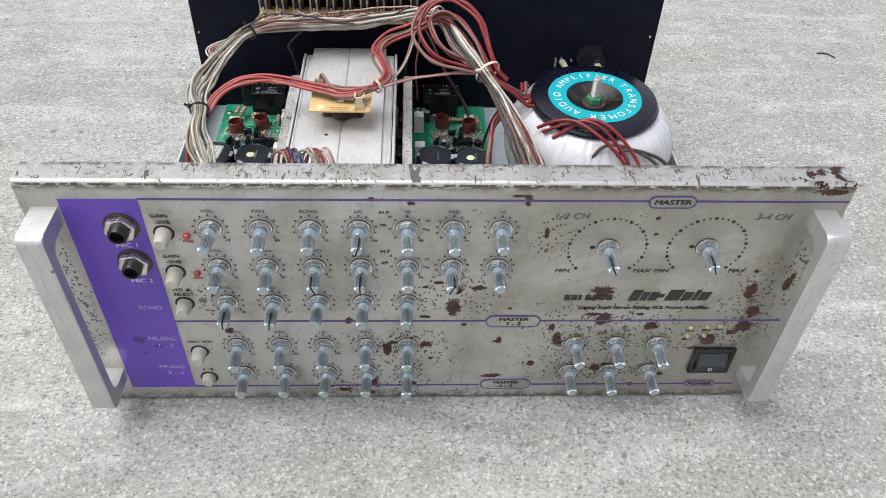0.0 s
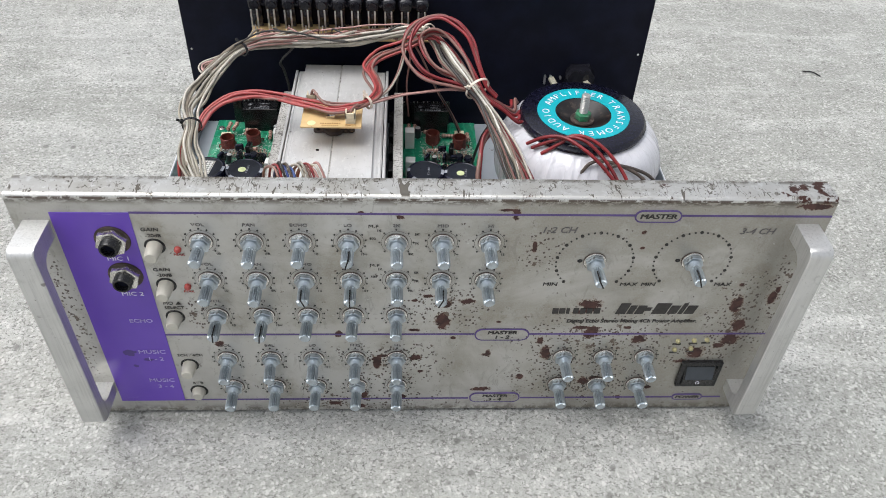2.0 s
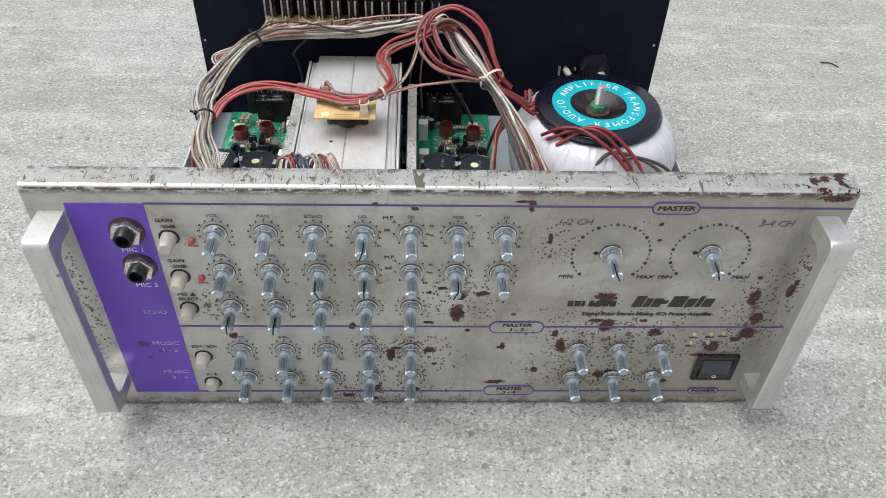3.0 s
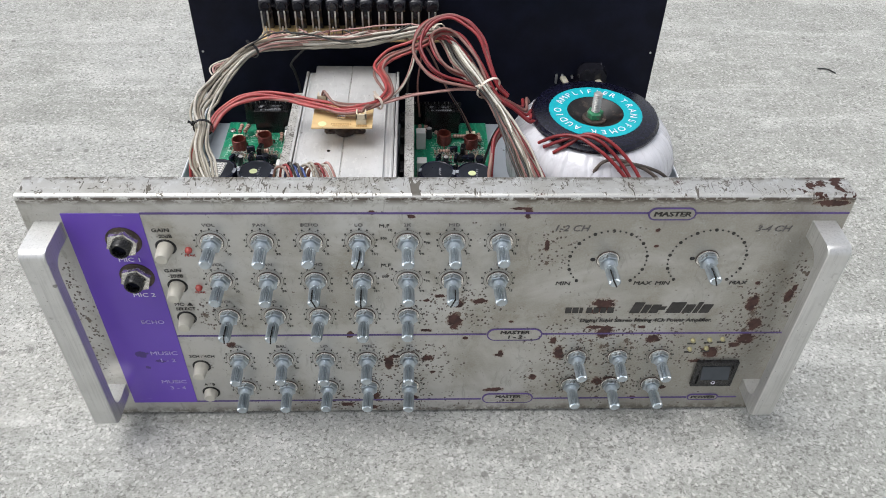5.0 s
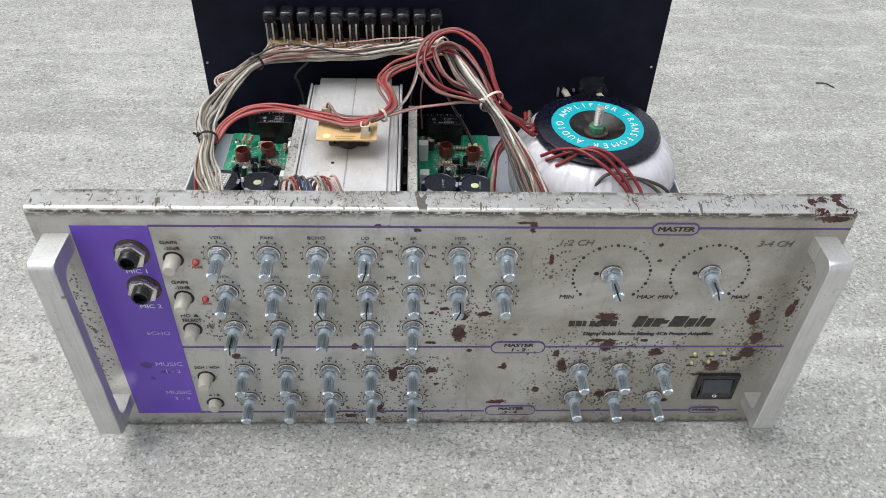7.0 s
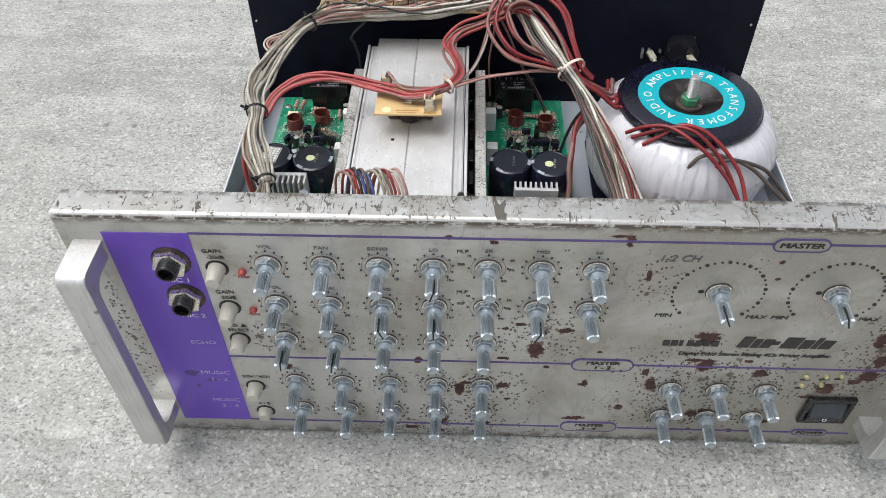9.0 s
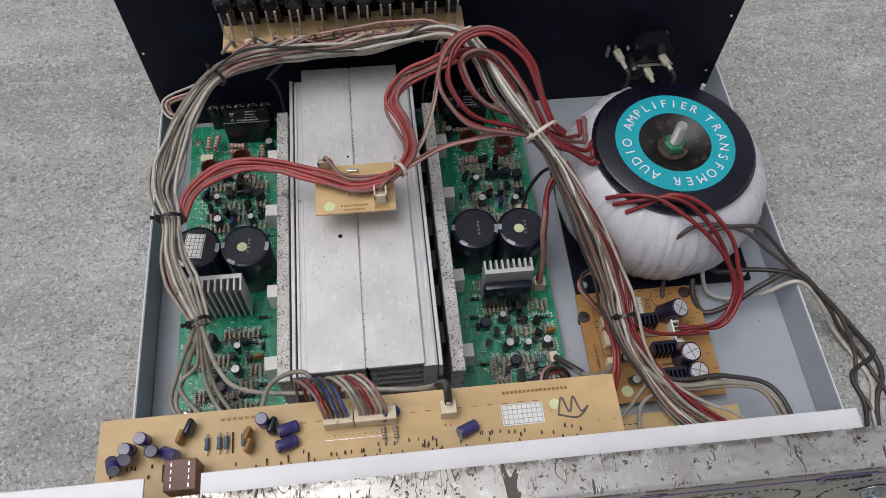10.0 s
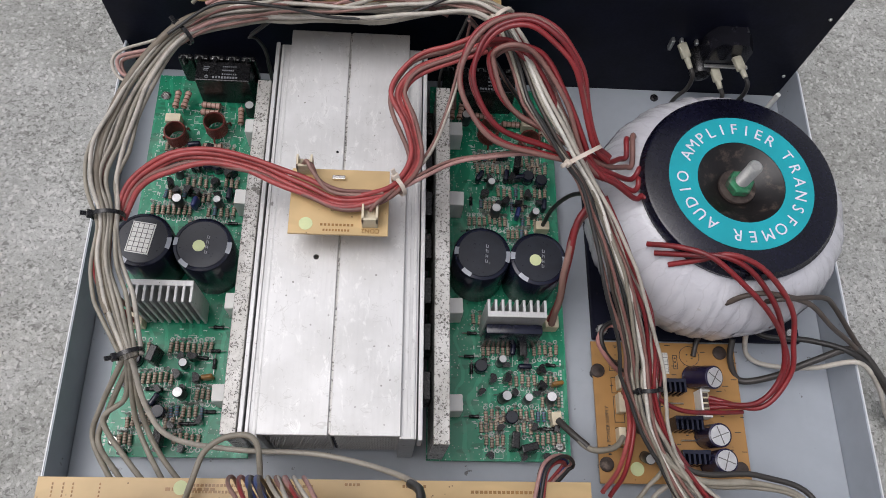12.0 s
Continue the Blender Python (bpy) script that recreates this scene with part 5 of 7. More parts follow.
        bm = bmesh.new()
        cyl(bm, (x, y, 0.005), (x, y, 0.0114), 0.003, seg=10)
        part("standoff", bm, M["silver"], b)
        bm = bmesh.new()
        lathe(bm, [(0.0034, 0), (0.0034, 0.001), (0.0022, 0.0022)], 14, (x, y, TOPZ))
        part("screw", bm, M["nickel"], b, smooth=40)
    return b


left = amp_board(-0.2165, -0.1310, "green amplifier board packed with components beside the grey loom")
right = amp_board(-0.0270, 0.0602, "green amplifier board with dusty components beside the transformer")

for bd, xs, ys in ((left, -0.1460, (0.3190, 0.2670, 0.1975, 0.1420)), (right, -0.0108, (0.3230, 0.2710, 0.1980, 0.1385))):
    for i, y in enumerate(ys):
        put_piece("cement_resistor", CEMENT, at(xs + rng.uniform(-.001, .001), y, TOPZ, rng.uniform(-3, 3)), bd, "white ceramic power resistor")
big_capacitor(-0.1970, 0.2270, "paper", left)
big_capacitor(-0.1620, 0.2250, "dot", left)
big_capacitor(0.0037, 0.2245, "bars", right)
big_capacitor(0.0378, 0.2222, "dot", right)
comb_sink(-0.1995, -0.1630, 0.2010, 0.1880, left)
comb_sink(0.0058, 0.0405, 0.1838, 0.1945, right)
bm = bmesh.new()
box(bm, 0.0060, 0.0400, 0.1770, 0.1832, 0.0135, 0.0465, 0.0014)
part("power_regulator", bm, M["sleeve"], right, "black component wrapped in shiny tape", 40)

# relay and its terminals
for bd, ox in ((left, 0.0), (right, 0.1790)):
    bm = bmesh.new()
    box(bm, -0.1850 + ox, -0.1490 + ox, 0.3485, 0.3635, TOPZ, 0.0400, 0.0006)
    rel = part("relay", bm, M["black"], bd, "black relay with pale print")
    bm = bmesh.new()
    for k, (x0, w, n_bars) in enumerate(((-0.1735, 0.0170, 9), (-0.1675, 0.0100, 7), (-0.1675, 0.0080, 6), (-0.1675, 0.0095, 7))):
        for j in range(n_bars):
            bx, by = x0 + ox + w * j / n_bars, 0.3502 + 0.0030 * k
            tall = 0.0016 if k == 0 else 0.0009
            box(bm, bx, bx + w / n_bars * 0.62, by, by + tall, 0.0400, 0.0402)
    lathe(bm, [(0.0008, 0), (0.0013, 0), (0.0013, 0.0002), (0.0008, 0.0002)], 14, (-0.1775 + ox, 0.3512, 0.0400), close=True)
    for j in range(3):
        box(bm, -0.1800 + ox, -0.1772 + ox + 0.0006 * j, 0.3560 + 0.0013 * j, 0.3565 + 0.0013 * j, 0.0400, 0.0402)
    part("printed_mark", bm, M["relay_ink"], rel)
    bm = bmesh.new()
    for k in range(5):
        xx = -0.198 + ox + k * 0.0105
        box(bm, xx, xx + 0.0095, 0.3650, 0.3690, TOPZ, 0.0400, 0.0008)
        box(bm, xx + 0.002, xx + 0.0066, 0.3648, 0.3668, 0.0398, 0.0412, 0.0002, mi=1)
        cyl(bm, (xx + 0.0045, 0.3640, 0.0360), (xx + 0.0045, 0.3640, 0.0425), 0.0018, 0.0016, 10)
    part("terminal_block", bm, [M["black"], M["silver"]], bd, "black screw terminal block")

COILS = {left: ((-0.1972, 0.3175), (-0.1722, 0.3255)), right: ((0.0135, 0.3290), (0.0415, 0.3215))}
for bd, spots in COILS.items():
    for x, y in spots:
        put_piece("output_coil", COIL, at(x, y, TOPZ, rng.uniform(0, 360)), bd, "red enamelled copper coil")
for bd, ox in ((left, 0), (right, 0.1880)):
    for x, y, tn, up in ((-0.1735, 0.3120, 90, 0), (-0.2000, 0.3440, -4, 0.006), (-0.1938, 0.3440, -10, 0.006), (-0.1775, 0.3430, 86, 0.002)):
        put_piece("power_resistor", R_BIG, at(x + ox, y, TOPZ + up, tn), bd, "pink banded power resistor")
    put_piece("connector", block_mesh(0.010, 0.0062, 0.0090, M["cream"]), at(-0.2010 if bd is left else 0.0420, 0.3300 if bd is left else 0.3370), bd, "cream pin connector")
    put_piece("electrolytic_capacitor", CAN_M, at(-0.1505 + ox * 0.79, 0.3400), bd, "small dark electrolytic capacitor")

# rows of small components: (first x, last x, how many, y)
ROWS_FRONT = {right: ((0.0080, 0.0235, 6, 0.1755), (0.0400, 0.0540, 5, 0.1755), (0.0245, 0.0395, 5, 0.1565), (0.0465, 0.0530, 3, 0.1560), (0.0090, 0.0480, 12, 0.1350), (0.0090, 0.0190, 4, 0.1195), (0.0400, 0.0530, 5, 0.1210)),
              left: ((-0.1830, -0.1590, 8, 0.1725), (-0.2050, -0.1960, 3, 0.1725), (-0.2000, -0.1800, 7, 0.1540), (-0.1920, -0.1600, 10, 0.1340), (-0.2050, -0.1990, 3, 0.1180), (-0.1740, -0.1600, 5, 0.1180))}
ROWS_BACK = ((0.0060, 0.0270, 7, 0.3030), (0.0420, 0.0530, 4, 0.3030), (0.0200, 0.0360, 5, 0.2850), (0.0450, 0.0520, 3, 0.2850), (0.0000, 0.0240, 8, 0.2640), (0.0360, 0.0520, 5, 0.2640))
CANS = {right: ((0.0180, 0.1670), (0.0190, 0.1450), (0.0340, 0.1440), (0.0490, 0.1440), (0.0140, 0.2900), (0.0170, 0.2690), (0.0430, 0.2690)),
        left: ((-0.1740, 0.1620), (-0.1730, 0.1440), (-0.1930, 0.2900), (-0.1900, 0.2690), (-0.1640, 0.2690))}
DISCS = {right: ((0.0430, 0.1620), (0.0430, 0.1520), (0.0120, 0.1560), (0.0200, 0.1570), (0.0100, 0.2810), (0.0400, 0.2820), (0.0280, 0.2940), (0.0240, 0.2760)),
         left: ((-0.1760, 0.1550), (-0.1650, 0.1530), (-0.1680, 0.1660), (-0.1980, 0.2810), (-0.1670, 0.2820), (-0.1790, 0.2940), (-0.1830, 0.2760), (-0.1600, 0.2900))}
OVALS = {right: ((0.0330, 0.1640, 0), (0.0260, 0.1750, 80), (0.0340, 0.2950, 10)), left: ((-0.1870, 0.1400, 60), (-0.1730, 0.2950, 10))}
TALL = {right: ((0.0320, 0.1740, 90), (0.0250, 0.1185, 85), (0.0335, 0.1140, 15), (0.0330, 0.3030, 80)), left: ((-0.1900, 0.1660, 75), (-0.1820, 0.1180, 85), (-0.1740, 0.3030, 80))}
SILK_RING = bmesh.new()
lathe(SILK_RING, [(0.0008, 0), (0.0014, 0), (0.0014, 0.00015), (0.0008, 0.00015)], 12, close=True)
SILK_RING = shared(SILK_RING, M["silk"])


def row_of_resistors(bd, x0, x1, n, y, r):
    for i in range(n):
        x, yy = x0 + (x1 - x0) * i / (n - 1), y + r.uniform(-0.0009, 0.0009)
        put_piece("resistor", R_SMALL[1 if r.random() < 0.09 else 0], at(x, yy, TOPZ, r.uniform(-4, 4)), bd)
        for s in (-1, 1):
            put_piece("printed_ring", SILK_RING, at(x + r.uniform(-.0002, .0002), yy + s * 0.0056), bd)
            if r.random() < 0.4:
                put_piece("wire_eyelet", EYE_LOOP, at(x, yy + s * 0.0050, TOPZ, 90 + r.uniform(-15, 15)), bd)


TALL_MESH = block_mesh(0.0100, 0.0046, 0.0150, M["black"], 0.0006)
for k, bd in enumerate((left, right)):
    r = random.Random(30 + k)
    ox = -0.2070 if bd is left else 0.0
    for row in ROWS_FRONT[bd]:
        row_of_resistors(bd, *row, r)
    for x0, x1, n, y in ROWS_BACK:
        row_of_resistors(bd, x0 + ox, x1 + ox, n, y, r)
    for i, (x, y) in enumerate(CANS[bd]):
        put_piece("electrolytic_capacitor", (CAN_S, CAN_M)[i % 2], at(x, y, TOPZ, r.uniform(0, 360), r.uniform(-10, 10)), bd, "small dark electrolytic capacitor")
    for x, y in DISCS[bd]:
        put_piece("transistor", TO92, at(x, y, TOPZ, r.uniform(0, 360), r.uniform(-8, 8)) @ Matrix.Scale(1.25, 4), bd)
    lo, hi = (-0.2050, -0.1590) if bd is left else (0.0060, 0.0540)
    for i in range(18):
        x, y = lo + (hi - lo) * ((i * 0.618) % 1), (0.1475, 0.1660, 0.1275, 0.2760, 0.2945, 0.1110)[i % 6] + r.uniform(-0.0015, 0.0015)
        put_piece("transistor", TO92, at(x, y, TOPZ, r.uniform(0, 360), r.uniform(-10, 10)), bd)
    for i in range(10):
        x, y = lo + (hi - lo) * ((0.3 + i * 0.618) % 1), (0.1470, 0.1665, 0.2755, 0.2940, 0.1270)[i % 5]
        put_piece("diode", DIODE, at(x, y, TOPZ, 90 + r.uniform(-6, 6)), bd)
    for x, y, tn in OVALS[bd]:
        put_piece("film_capacitor", FILM_K, at(x, y, TOPZ, tn), bd)
    for x, y, tn in TALL[bd]:
        put_piece("regulator", TALL_MESH, at(x, y, TOPZ, tn, r.uniform(-8, 8)), bd, "black power transistor")
    put_piece("film_capacitor", FILM_B, at(0.0320 + ox * 1.02, 0.2680, TOPZ, 75), bd, "glossy blue film capacitor")
    put_piece("film_capacitor", FILM_T, at(0.0530 + ox * 1.02, 0.1540, TOPZ, 10), bd)
    edge = -0.156 if bd is left else 0.000
    for y, tn in ((0.1860, 90), (0.1710, 90), (0.1630, 0), (0.1340, 90), (0.2780, 0), (0.2560, 90)):
        put_piece("diode", DIODE, at(edge + r.uniform(-.001, .002), y, TOPZ, tn), bd)
    # white component numbers and outlines, too small to read
    bm = bmesh.new()
    zones = ((0.256, 0.310), (0.111, 0.185), (0.310, 0.345))
    for i in range(460):
        x, y = (ox if bd is right else -0.2120) + r.uniform(0.000, 0.056), r.uniform(*r.choice(zones))
        a, b2 = (0.0012, 0.0003) if r.random() < 0.55 else (0.0003, 0.0012)
        box(bm, x - a, x + a, y - b2, y + b2, TOPZ, TOPZ + 0.00012)
    for i in range(16):
        x, y = (ox if bd is right else -0.2120) + r.uniform(0.004, 0.052), r.uniform(*r.choice(zones))
        w, d = r.uniform(0.002, 0.005), r.uniform(0.002, 0.005)
        for x0, x1, y0, y1 in ((x - w, x + w, y - d, y - d + 0.0003), (x - w, x + w, y + d - 0.0003, y + d), (x - w, x - w + 0.0003, y - d + 0.0003, y + d - 0.0003), (x + w - 0.0003, x + w, y - d + 0.0003, y + d - 0.0003)):
            box(bm, x0, x1, y0, y1, TOPZ, TOPZ + 0.00014)
    tagged(part("board_print", bm, M["silk"], bd), kind="stuff")
    bm = bmesh.new()
    for i in range(26):
        if i % 6 != 5:
            box(bm, (0.0560 if bd is right else -0.2145), (0.0572 if bd is right else -0.2133), 0.114 + i * 0.0022, 0.1155 + i * 0.0022, TOPZ, TOPZ + 0.00014)
    tagged(part("edge_print", bm, M["silk"], bd), kind="stuff")
RING_CAP = can_mesh(0.0040, 0.0085, M["sleeve"], M["captop"])
for k, bd in enumerate((left, right)):
    r = random.Random(90 + k)
    ox = -0.2080 if bd is left else 0.0
    for row in ((0.0040, 0.0180, 5, 0.3115), (0.0330, 0.0480, 5, 0.3085), (0.0080, 0.0200, 5, 0.2760), (0.0290, 0.0360, 3, 0.2740), (0.0260, 0.0380, 5, 0.2545), (0.0020, 0.0100, 3, 0.1950), (0.0440, 0.0540, 4, 0.1440), (0.0280, 0.0360, 3, 0.1270), (0.0060, 0.0180, 5, 0.1280)):
        x0, x1, n, y = row
        row_of_resistors(bd, x0 + ox, x1 + ox, n, y, r)
    for x, y in ((0.0400, 0.2960), (0.0490, 0.2930), (0.0060, 0.1640), (0.0240, 0.1330)):
        put_piece("electrolytic_capacitor", RING_CAP, at(x + ox, y, TOPZ, r.uniform(0, 360)), bd, "small black capacitor")
    for x, y, tn in ((0.0230, 0.3110, 10), (0.0250, 0.2960, 80), (0.0500, 0.2750, 85), (0.0070, 0.2950, 60)):
        put_piece("film_capacitor", FILM_K, at(x + ox, y, TOPZ, tn), bd)
    for x, y, tn in ((0.0300, 0.3380, 88), (0.0510, 0.3360, 4)):
        put_piece("power_resistor", R_BIG, at(x + ox, y, TOPZ + 0.001, tn), bd, "pink banded power resistor")
put_piece("connector", block_mesh(0.0085, 0.0080, 0.0110, M["cream"]), at(0.0505, 0.1925), right, "cream power connector")
put_piece("connector", block_mesh(0.0060, 0.0080, 0.0090, M["cream"]), at(0.0510, 0.1325, TOPZ, 6), right, "cream signal connector")
put_piece("connector", block_mesh(0.0085, 0.0080, 0.0110, M["cream"]), at(-0.2040, 0.1880), left, "cream power connector")
put_piece("connector", block_mesh(0.0090, 0.0060, 0.0090, M["cream"]), at(0.0480, 0.2590), right, "cream signal connector")

# ---- transformer ----
TX, TY, PAD_X = 0.1488, 0.2555, 0.2180
tr = thing("toroidal_transformer", (TX, TY, 0.005), "white tape-wound toroidal transformer with black disc and teal label", "transformer")
bm = bmesh.new()
box(bm, 0.0795, PAD_X, 0.1860, 0.3130, 0.0051, 0.0085, 0.0010)
part("base_pad", bm, M["matt_black"], tr, "black square mounting pad")
for x, y in ((0.0860, 0.1920), (PAD_X - 0.0065, 0.1920), (PAD_X - 0.0065, 0.3065)):
    bm = bmesh.new()
    lathe(bm, [(0.0040, 0), (0.0040, 0.0012), (0.0030, 0.0024)], 16, (x, y, 0.0085))
    part("pad_screw", bm, M["nickel"], tr, smooth=40)
bm = bmesh.new()
RI, RO, Z0, Z1 = 0.024, 0.0785, 0.0100, 0.0940
prof = []
for cx, cz, rr, a0, a1 in ((RO - 0.022, Z0 + 0.048, 0.022, -90, 0), (RO - 0.034, Z1 - 0.042, 0.034, 0, 90), (RI + 0.012, Z1 - 0.012, 0.012, 90, 180), (RI + 0.012, Z0 + 0.012, 0.012, 180, 270)):
    prof += [(cx + rr * math.cos(radians(a0 + (a1 - a0) * k / 6)), cz + (0.042 if rr == 0.034 else 0.048 if rr == 0.022 else rr) * math.sin(radians(a0 + (a1 - a0) * k / 6))) for k in range(7)]
lathe(bm, prof, 320, (TX, TY, 0), close=True)
for v in bm.verts:
    a = math.atan2(v.co.y - TY, v.co.x - TX)
    rad = math.hypot(v.co.x - TX, v.co.y - TY)
    n = noise.noise(Vector((math.cos(a) * 9, math.sin(a) * 9, v.co.z * 14)))
    turn = (a / (2 * math.pi) * 34 + 0.9 * n) % 1
    fold = 0.0011 * (turn - 0.5) * (0.4 + rad / RO) + 0.0007 * n
    k = 1 + fold / max(rad, 0.01)
    v.co.x, v.co.y = TX + (v.co.x - TX) * k, TY + (v.co.y - TY) * k
part("winding", bm, M["wrap"], tr, "glossy white tape winding", 70)
bm = bmesh.new()
lathe(bm, [(0.0260, 0.0985), (0.0584, 0.0985), (0.0586, 0.1010), (0.0574, 0.1022), (0.0564, 0.1045), (0.0552, 0.1052), (0.0262, 0.1052), (0.0258, 0.1048)], 72, (TX, TY, -0.0062), close=True)
disc = part("clamp_disc", bm, M["rubber"], tr, "black dished clamping disc", 35)
bm = bmesh.new()
lathe(bm, [(0.0257, 0.1051), (0.0235, 0.1040), (0.0130, 0.0985), (0.0110, 0.0975), (0.004, 0.0972), (0.004, 0.0960), (0.0240, 0.0986)], 72, (TX, TY, -0.0062), close=True)
part("dish", bm, M["dish"], disc, "dusty brown-black hollow of the disc", 35)
bm = bmesh.new()
lathe(bm, [(0.0258, 0.1053), (0.0425, 0.1053), (0.0425, 0.1056), (0.0258, 0.1056)], 72, (TX, TY, -0.0062), close=True)
label_ring = part("ring_label", bm, M["teal"], tr, "round teal label with pale lettering")
for word, first, step in (("AUDIO", -128.0, -13.8), ("AMPLIFIER", 152.0, -12.4), ("TRANSFOMER", 31.0, -14.8)):
    for i, ch in enumerate(word):
        a = radians(first + step * i)
        c = Matrix.Translation((TX + 0.0342 * math.cos(a), TY + 0.0342 * math.sin(a), 0.0996)) @ pose(0, 0, 0, 0, 0, math.degrees(a) - 90)
        print_on(ch, 0.0098, c, M["white_ink"], label_ring, 0, 0.95, bold=0.004)
bm = bmesh.new()
lathe(bm, [(0.0112, 0.0976), (0.0108, 0.0990), (0.0050, 0.0992)], 30, (TX, TY, -0.0056))
part("washer", bm, M["rust_dark"], tr, "rusty washer", 40)
bm = bmesh.new()
lathe(bm, [(0.0072, 0.0996), (0.0078, 0.1002), (0.0078, 0.1052), (0.0070, 0.1060)], 6, (TX, TY, -0.0062))
part("nut", bm, M["verdigris"], tr, "green corroded hexagon nut")
bm = bmesh.new()
lathe(bm, [(0.0031 if k % 2 else 0.0041, 0.098 + k * 0.00085) for k in range(31)] + [(0.0030, 0.1248)], 18, (TX, TY, -0.0062))
part("bolt", bm, M["bolt"], tr, "threaded steel bolt end", 30)

# ---- power supply board ----
ps = thing("power_supply_board", (0.125, 0.14, 0.005), "orange-brown power supply board with navy capacitors", "circuit board")
bm = bmesh.new()
box(bm, 0.0770, 0.1700, 0.0960, 0.1830, 0.0118, 0.0134, 0.0002)
part("board", bm, M["tan_dark"], ps)
PZ = 0.0134
for x, y in ((0.0800, 0.1640), (0.0815, 0.1070), (0.1640, 0.1050), (0.1600, 0.1770)):
    bm = bmesh.new()
    cyl(bm, (x, y, 0.005), (x, y, PZ), 0.0030, seg=10)
    lathe(bm, [(0.0044, 0), (0.0044, 0.001), (0.0036, 0.0016)], 16, (x, y, PZ))
    part("screw", bm, M["rust_dark"], ps, smooth=40)
VIOLET_L = can_mesh(0.0071, 0.0215, M["navy_cap"], M["cap_end"])
CROSS = bmesh.new()
box(CROSS, -0.0055, 0.0055, -0.00025, 0.00025, 0.0216, 0.0219)
box(CROSS, -0.00025, 0.00025, -0.0055, 0.0055, 0.0216, 0.0219)
CROSS = shared(CROSS, M["grey_ink"])
for x, y, tn, tp in ((0.1390, 0.1610, 60, 24), (0.1440, 0.1240, 20, 6), (0.1450, 0.1080, 70, 5)):
    c = put_piece("electrolytic_capacitor", VIOLET_L, at(x, y, PZ, tn, tp), ps, "navy electrolytic capacitor with bright vented end")
    put_piece("vent_cross", CROSS, at(x, y, PZ, tn, tp), c)
for x, y in ((0.1020, 0.1290), (0.1050, 0.1120)):
    put_piece("electrolytic_capacitor", CAN_M, at(x, y, PZ, 0, 15), ps, "small dark electrolytic capacitor")
for x, y in ((0.1220, 0.1555), (0.1300, 0.1330), (0.1320, 0.1130)):
    bm = bmesh.new()
    box(bm, x - 0.0085, x + 0.0085, y - 0.0012, y + 0.0012, PZ, PZ + 0.0150, 0.0002)
    body = part("regulator_heat_sink", bm, M["sleeve"], ps, "black finned regulator heat sink")
    for k in range(6):
        xx = x - 0.0085 + k * 0.0031
        bm = bmesh.new()
        box(bm, xx, xx + 0.0013, y - 0.0070, y - 0.0010, PZ, PZ + 0.0148)
        part("fin", bm, M["sleeve"], body)
bm = bmesh.new()
box(bm, 0.1400, 0.1412, 0.1345, 0.1515, PZ, PZ + 0.0110, 0.0002)
box(bm, 0.1412, 0.1470, 0.1345, 0.1357, PZ, PZ + 0.0090, 0.0002)
box(bm, 0.1412, 0.1470, 0.1503, 0.1515, PZ, PZ + 0.0090, 0.0002)
box(bm, 0.1412, 0.1470, 0.1357, 0.1503, PZ, PZ + 0.0025)
plug = part("connector", bm, M["ceramic"], ps, "white open power connector")
bm = bmesh.new()
box(bm, 0.1416, 0.1462, 0.1362, 0.1498, PZ + 0.0025, PZ + 0.0085, 0.0004)
for k in range(4):
    box(bm, 0.1420, 0.1450, 0.1372 + k * 0.0033, 0.1392 + k * 0.0033, PZ + 0.0085, PZ + 0.0096, mi=1)
part("plug", bm, [M["cream"], M["rust_dark"]], plug)
for x, y in ((0.1270, 0.1440), (0.1340, 0.1215)):
    bm = bmesh.new()
    tube(bm, [Vector((x - 0.0050, y, PZ)), Vector((x - 0.0050, y, PZ + 0.0020)), Vector((x + 0.0050, y, PZ + 0.0020)), Vector((x + 0.0050, y, PZ))], 0.0005, 6)
    part("wire_link", bm, M["silver"], ps, smooth=60)
for x, y, h in ((0.0930, 0.1560, 0.009), (0.0920, 0.1430, 0.012), (0.0905, 0.1230, 0.010)):
    put_piece("connector", block_mesh(0.0044, h, 0.0080, M["cream"]), at(x, y, PZ), ps, "cream pin connector")
bm = bmesh.new()
box(bm, 0.1140, 0.1260, 0.1630, 0.1765, PZ, PZ + 0.0002)
lab = part("label", bm, M["paper"], ps, "white paper grid label")
bm = bmesh.new()
for k in range(5):
    box(bm, 0.1145 + k * 0.00275, 0.11472 + k * 0.00275, 0.1640, 0.1755, PZ + 0.0002, PZ + 0.00032)
for k in range(6):
    box(bm, 0.1145, 0.1255, 0.1640 + k * 0.0023, 0.16422 + k * 0.0023, PZ + 0.00034, PZ + 0.00044)
part("grid_lines", bm, M["grey_ink"], lab)
bm = bmesh.new()
lathe(bm, [(0.0042, 0), (0.0042, 0.0002)], 20, (0.1000, 0.1045, PZ))
part("sticker", bm, M["dot"], ps, "round pale sticker")
bm = bmesh.new()
r = random.Random(5)
for k, n_bars in enumerate((3, 4)):
    for j in range(n_bars):
        box(bm, 0.0832, 0.0850, 0.1050 + k * 0.0075 + j * 0.0017, 0.1060 + k * 0.0075 + j * 0.0017, PZ, PZ + 0.00015)
for x0, x1, y0, y1 in ((0.0875, 0.0935, 0.1640, 0.1710), (0.0880, 0.0960, 0.1500, 0.1600), (0.0885, 0.0950, 0.1320, 0.1480), (0.0885, 0.0950, 0.1170, 0.1290), (0.1290, 0.1320, 0.1660, 0.1750)):
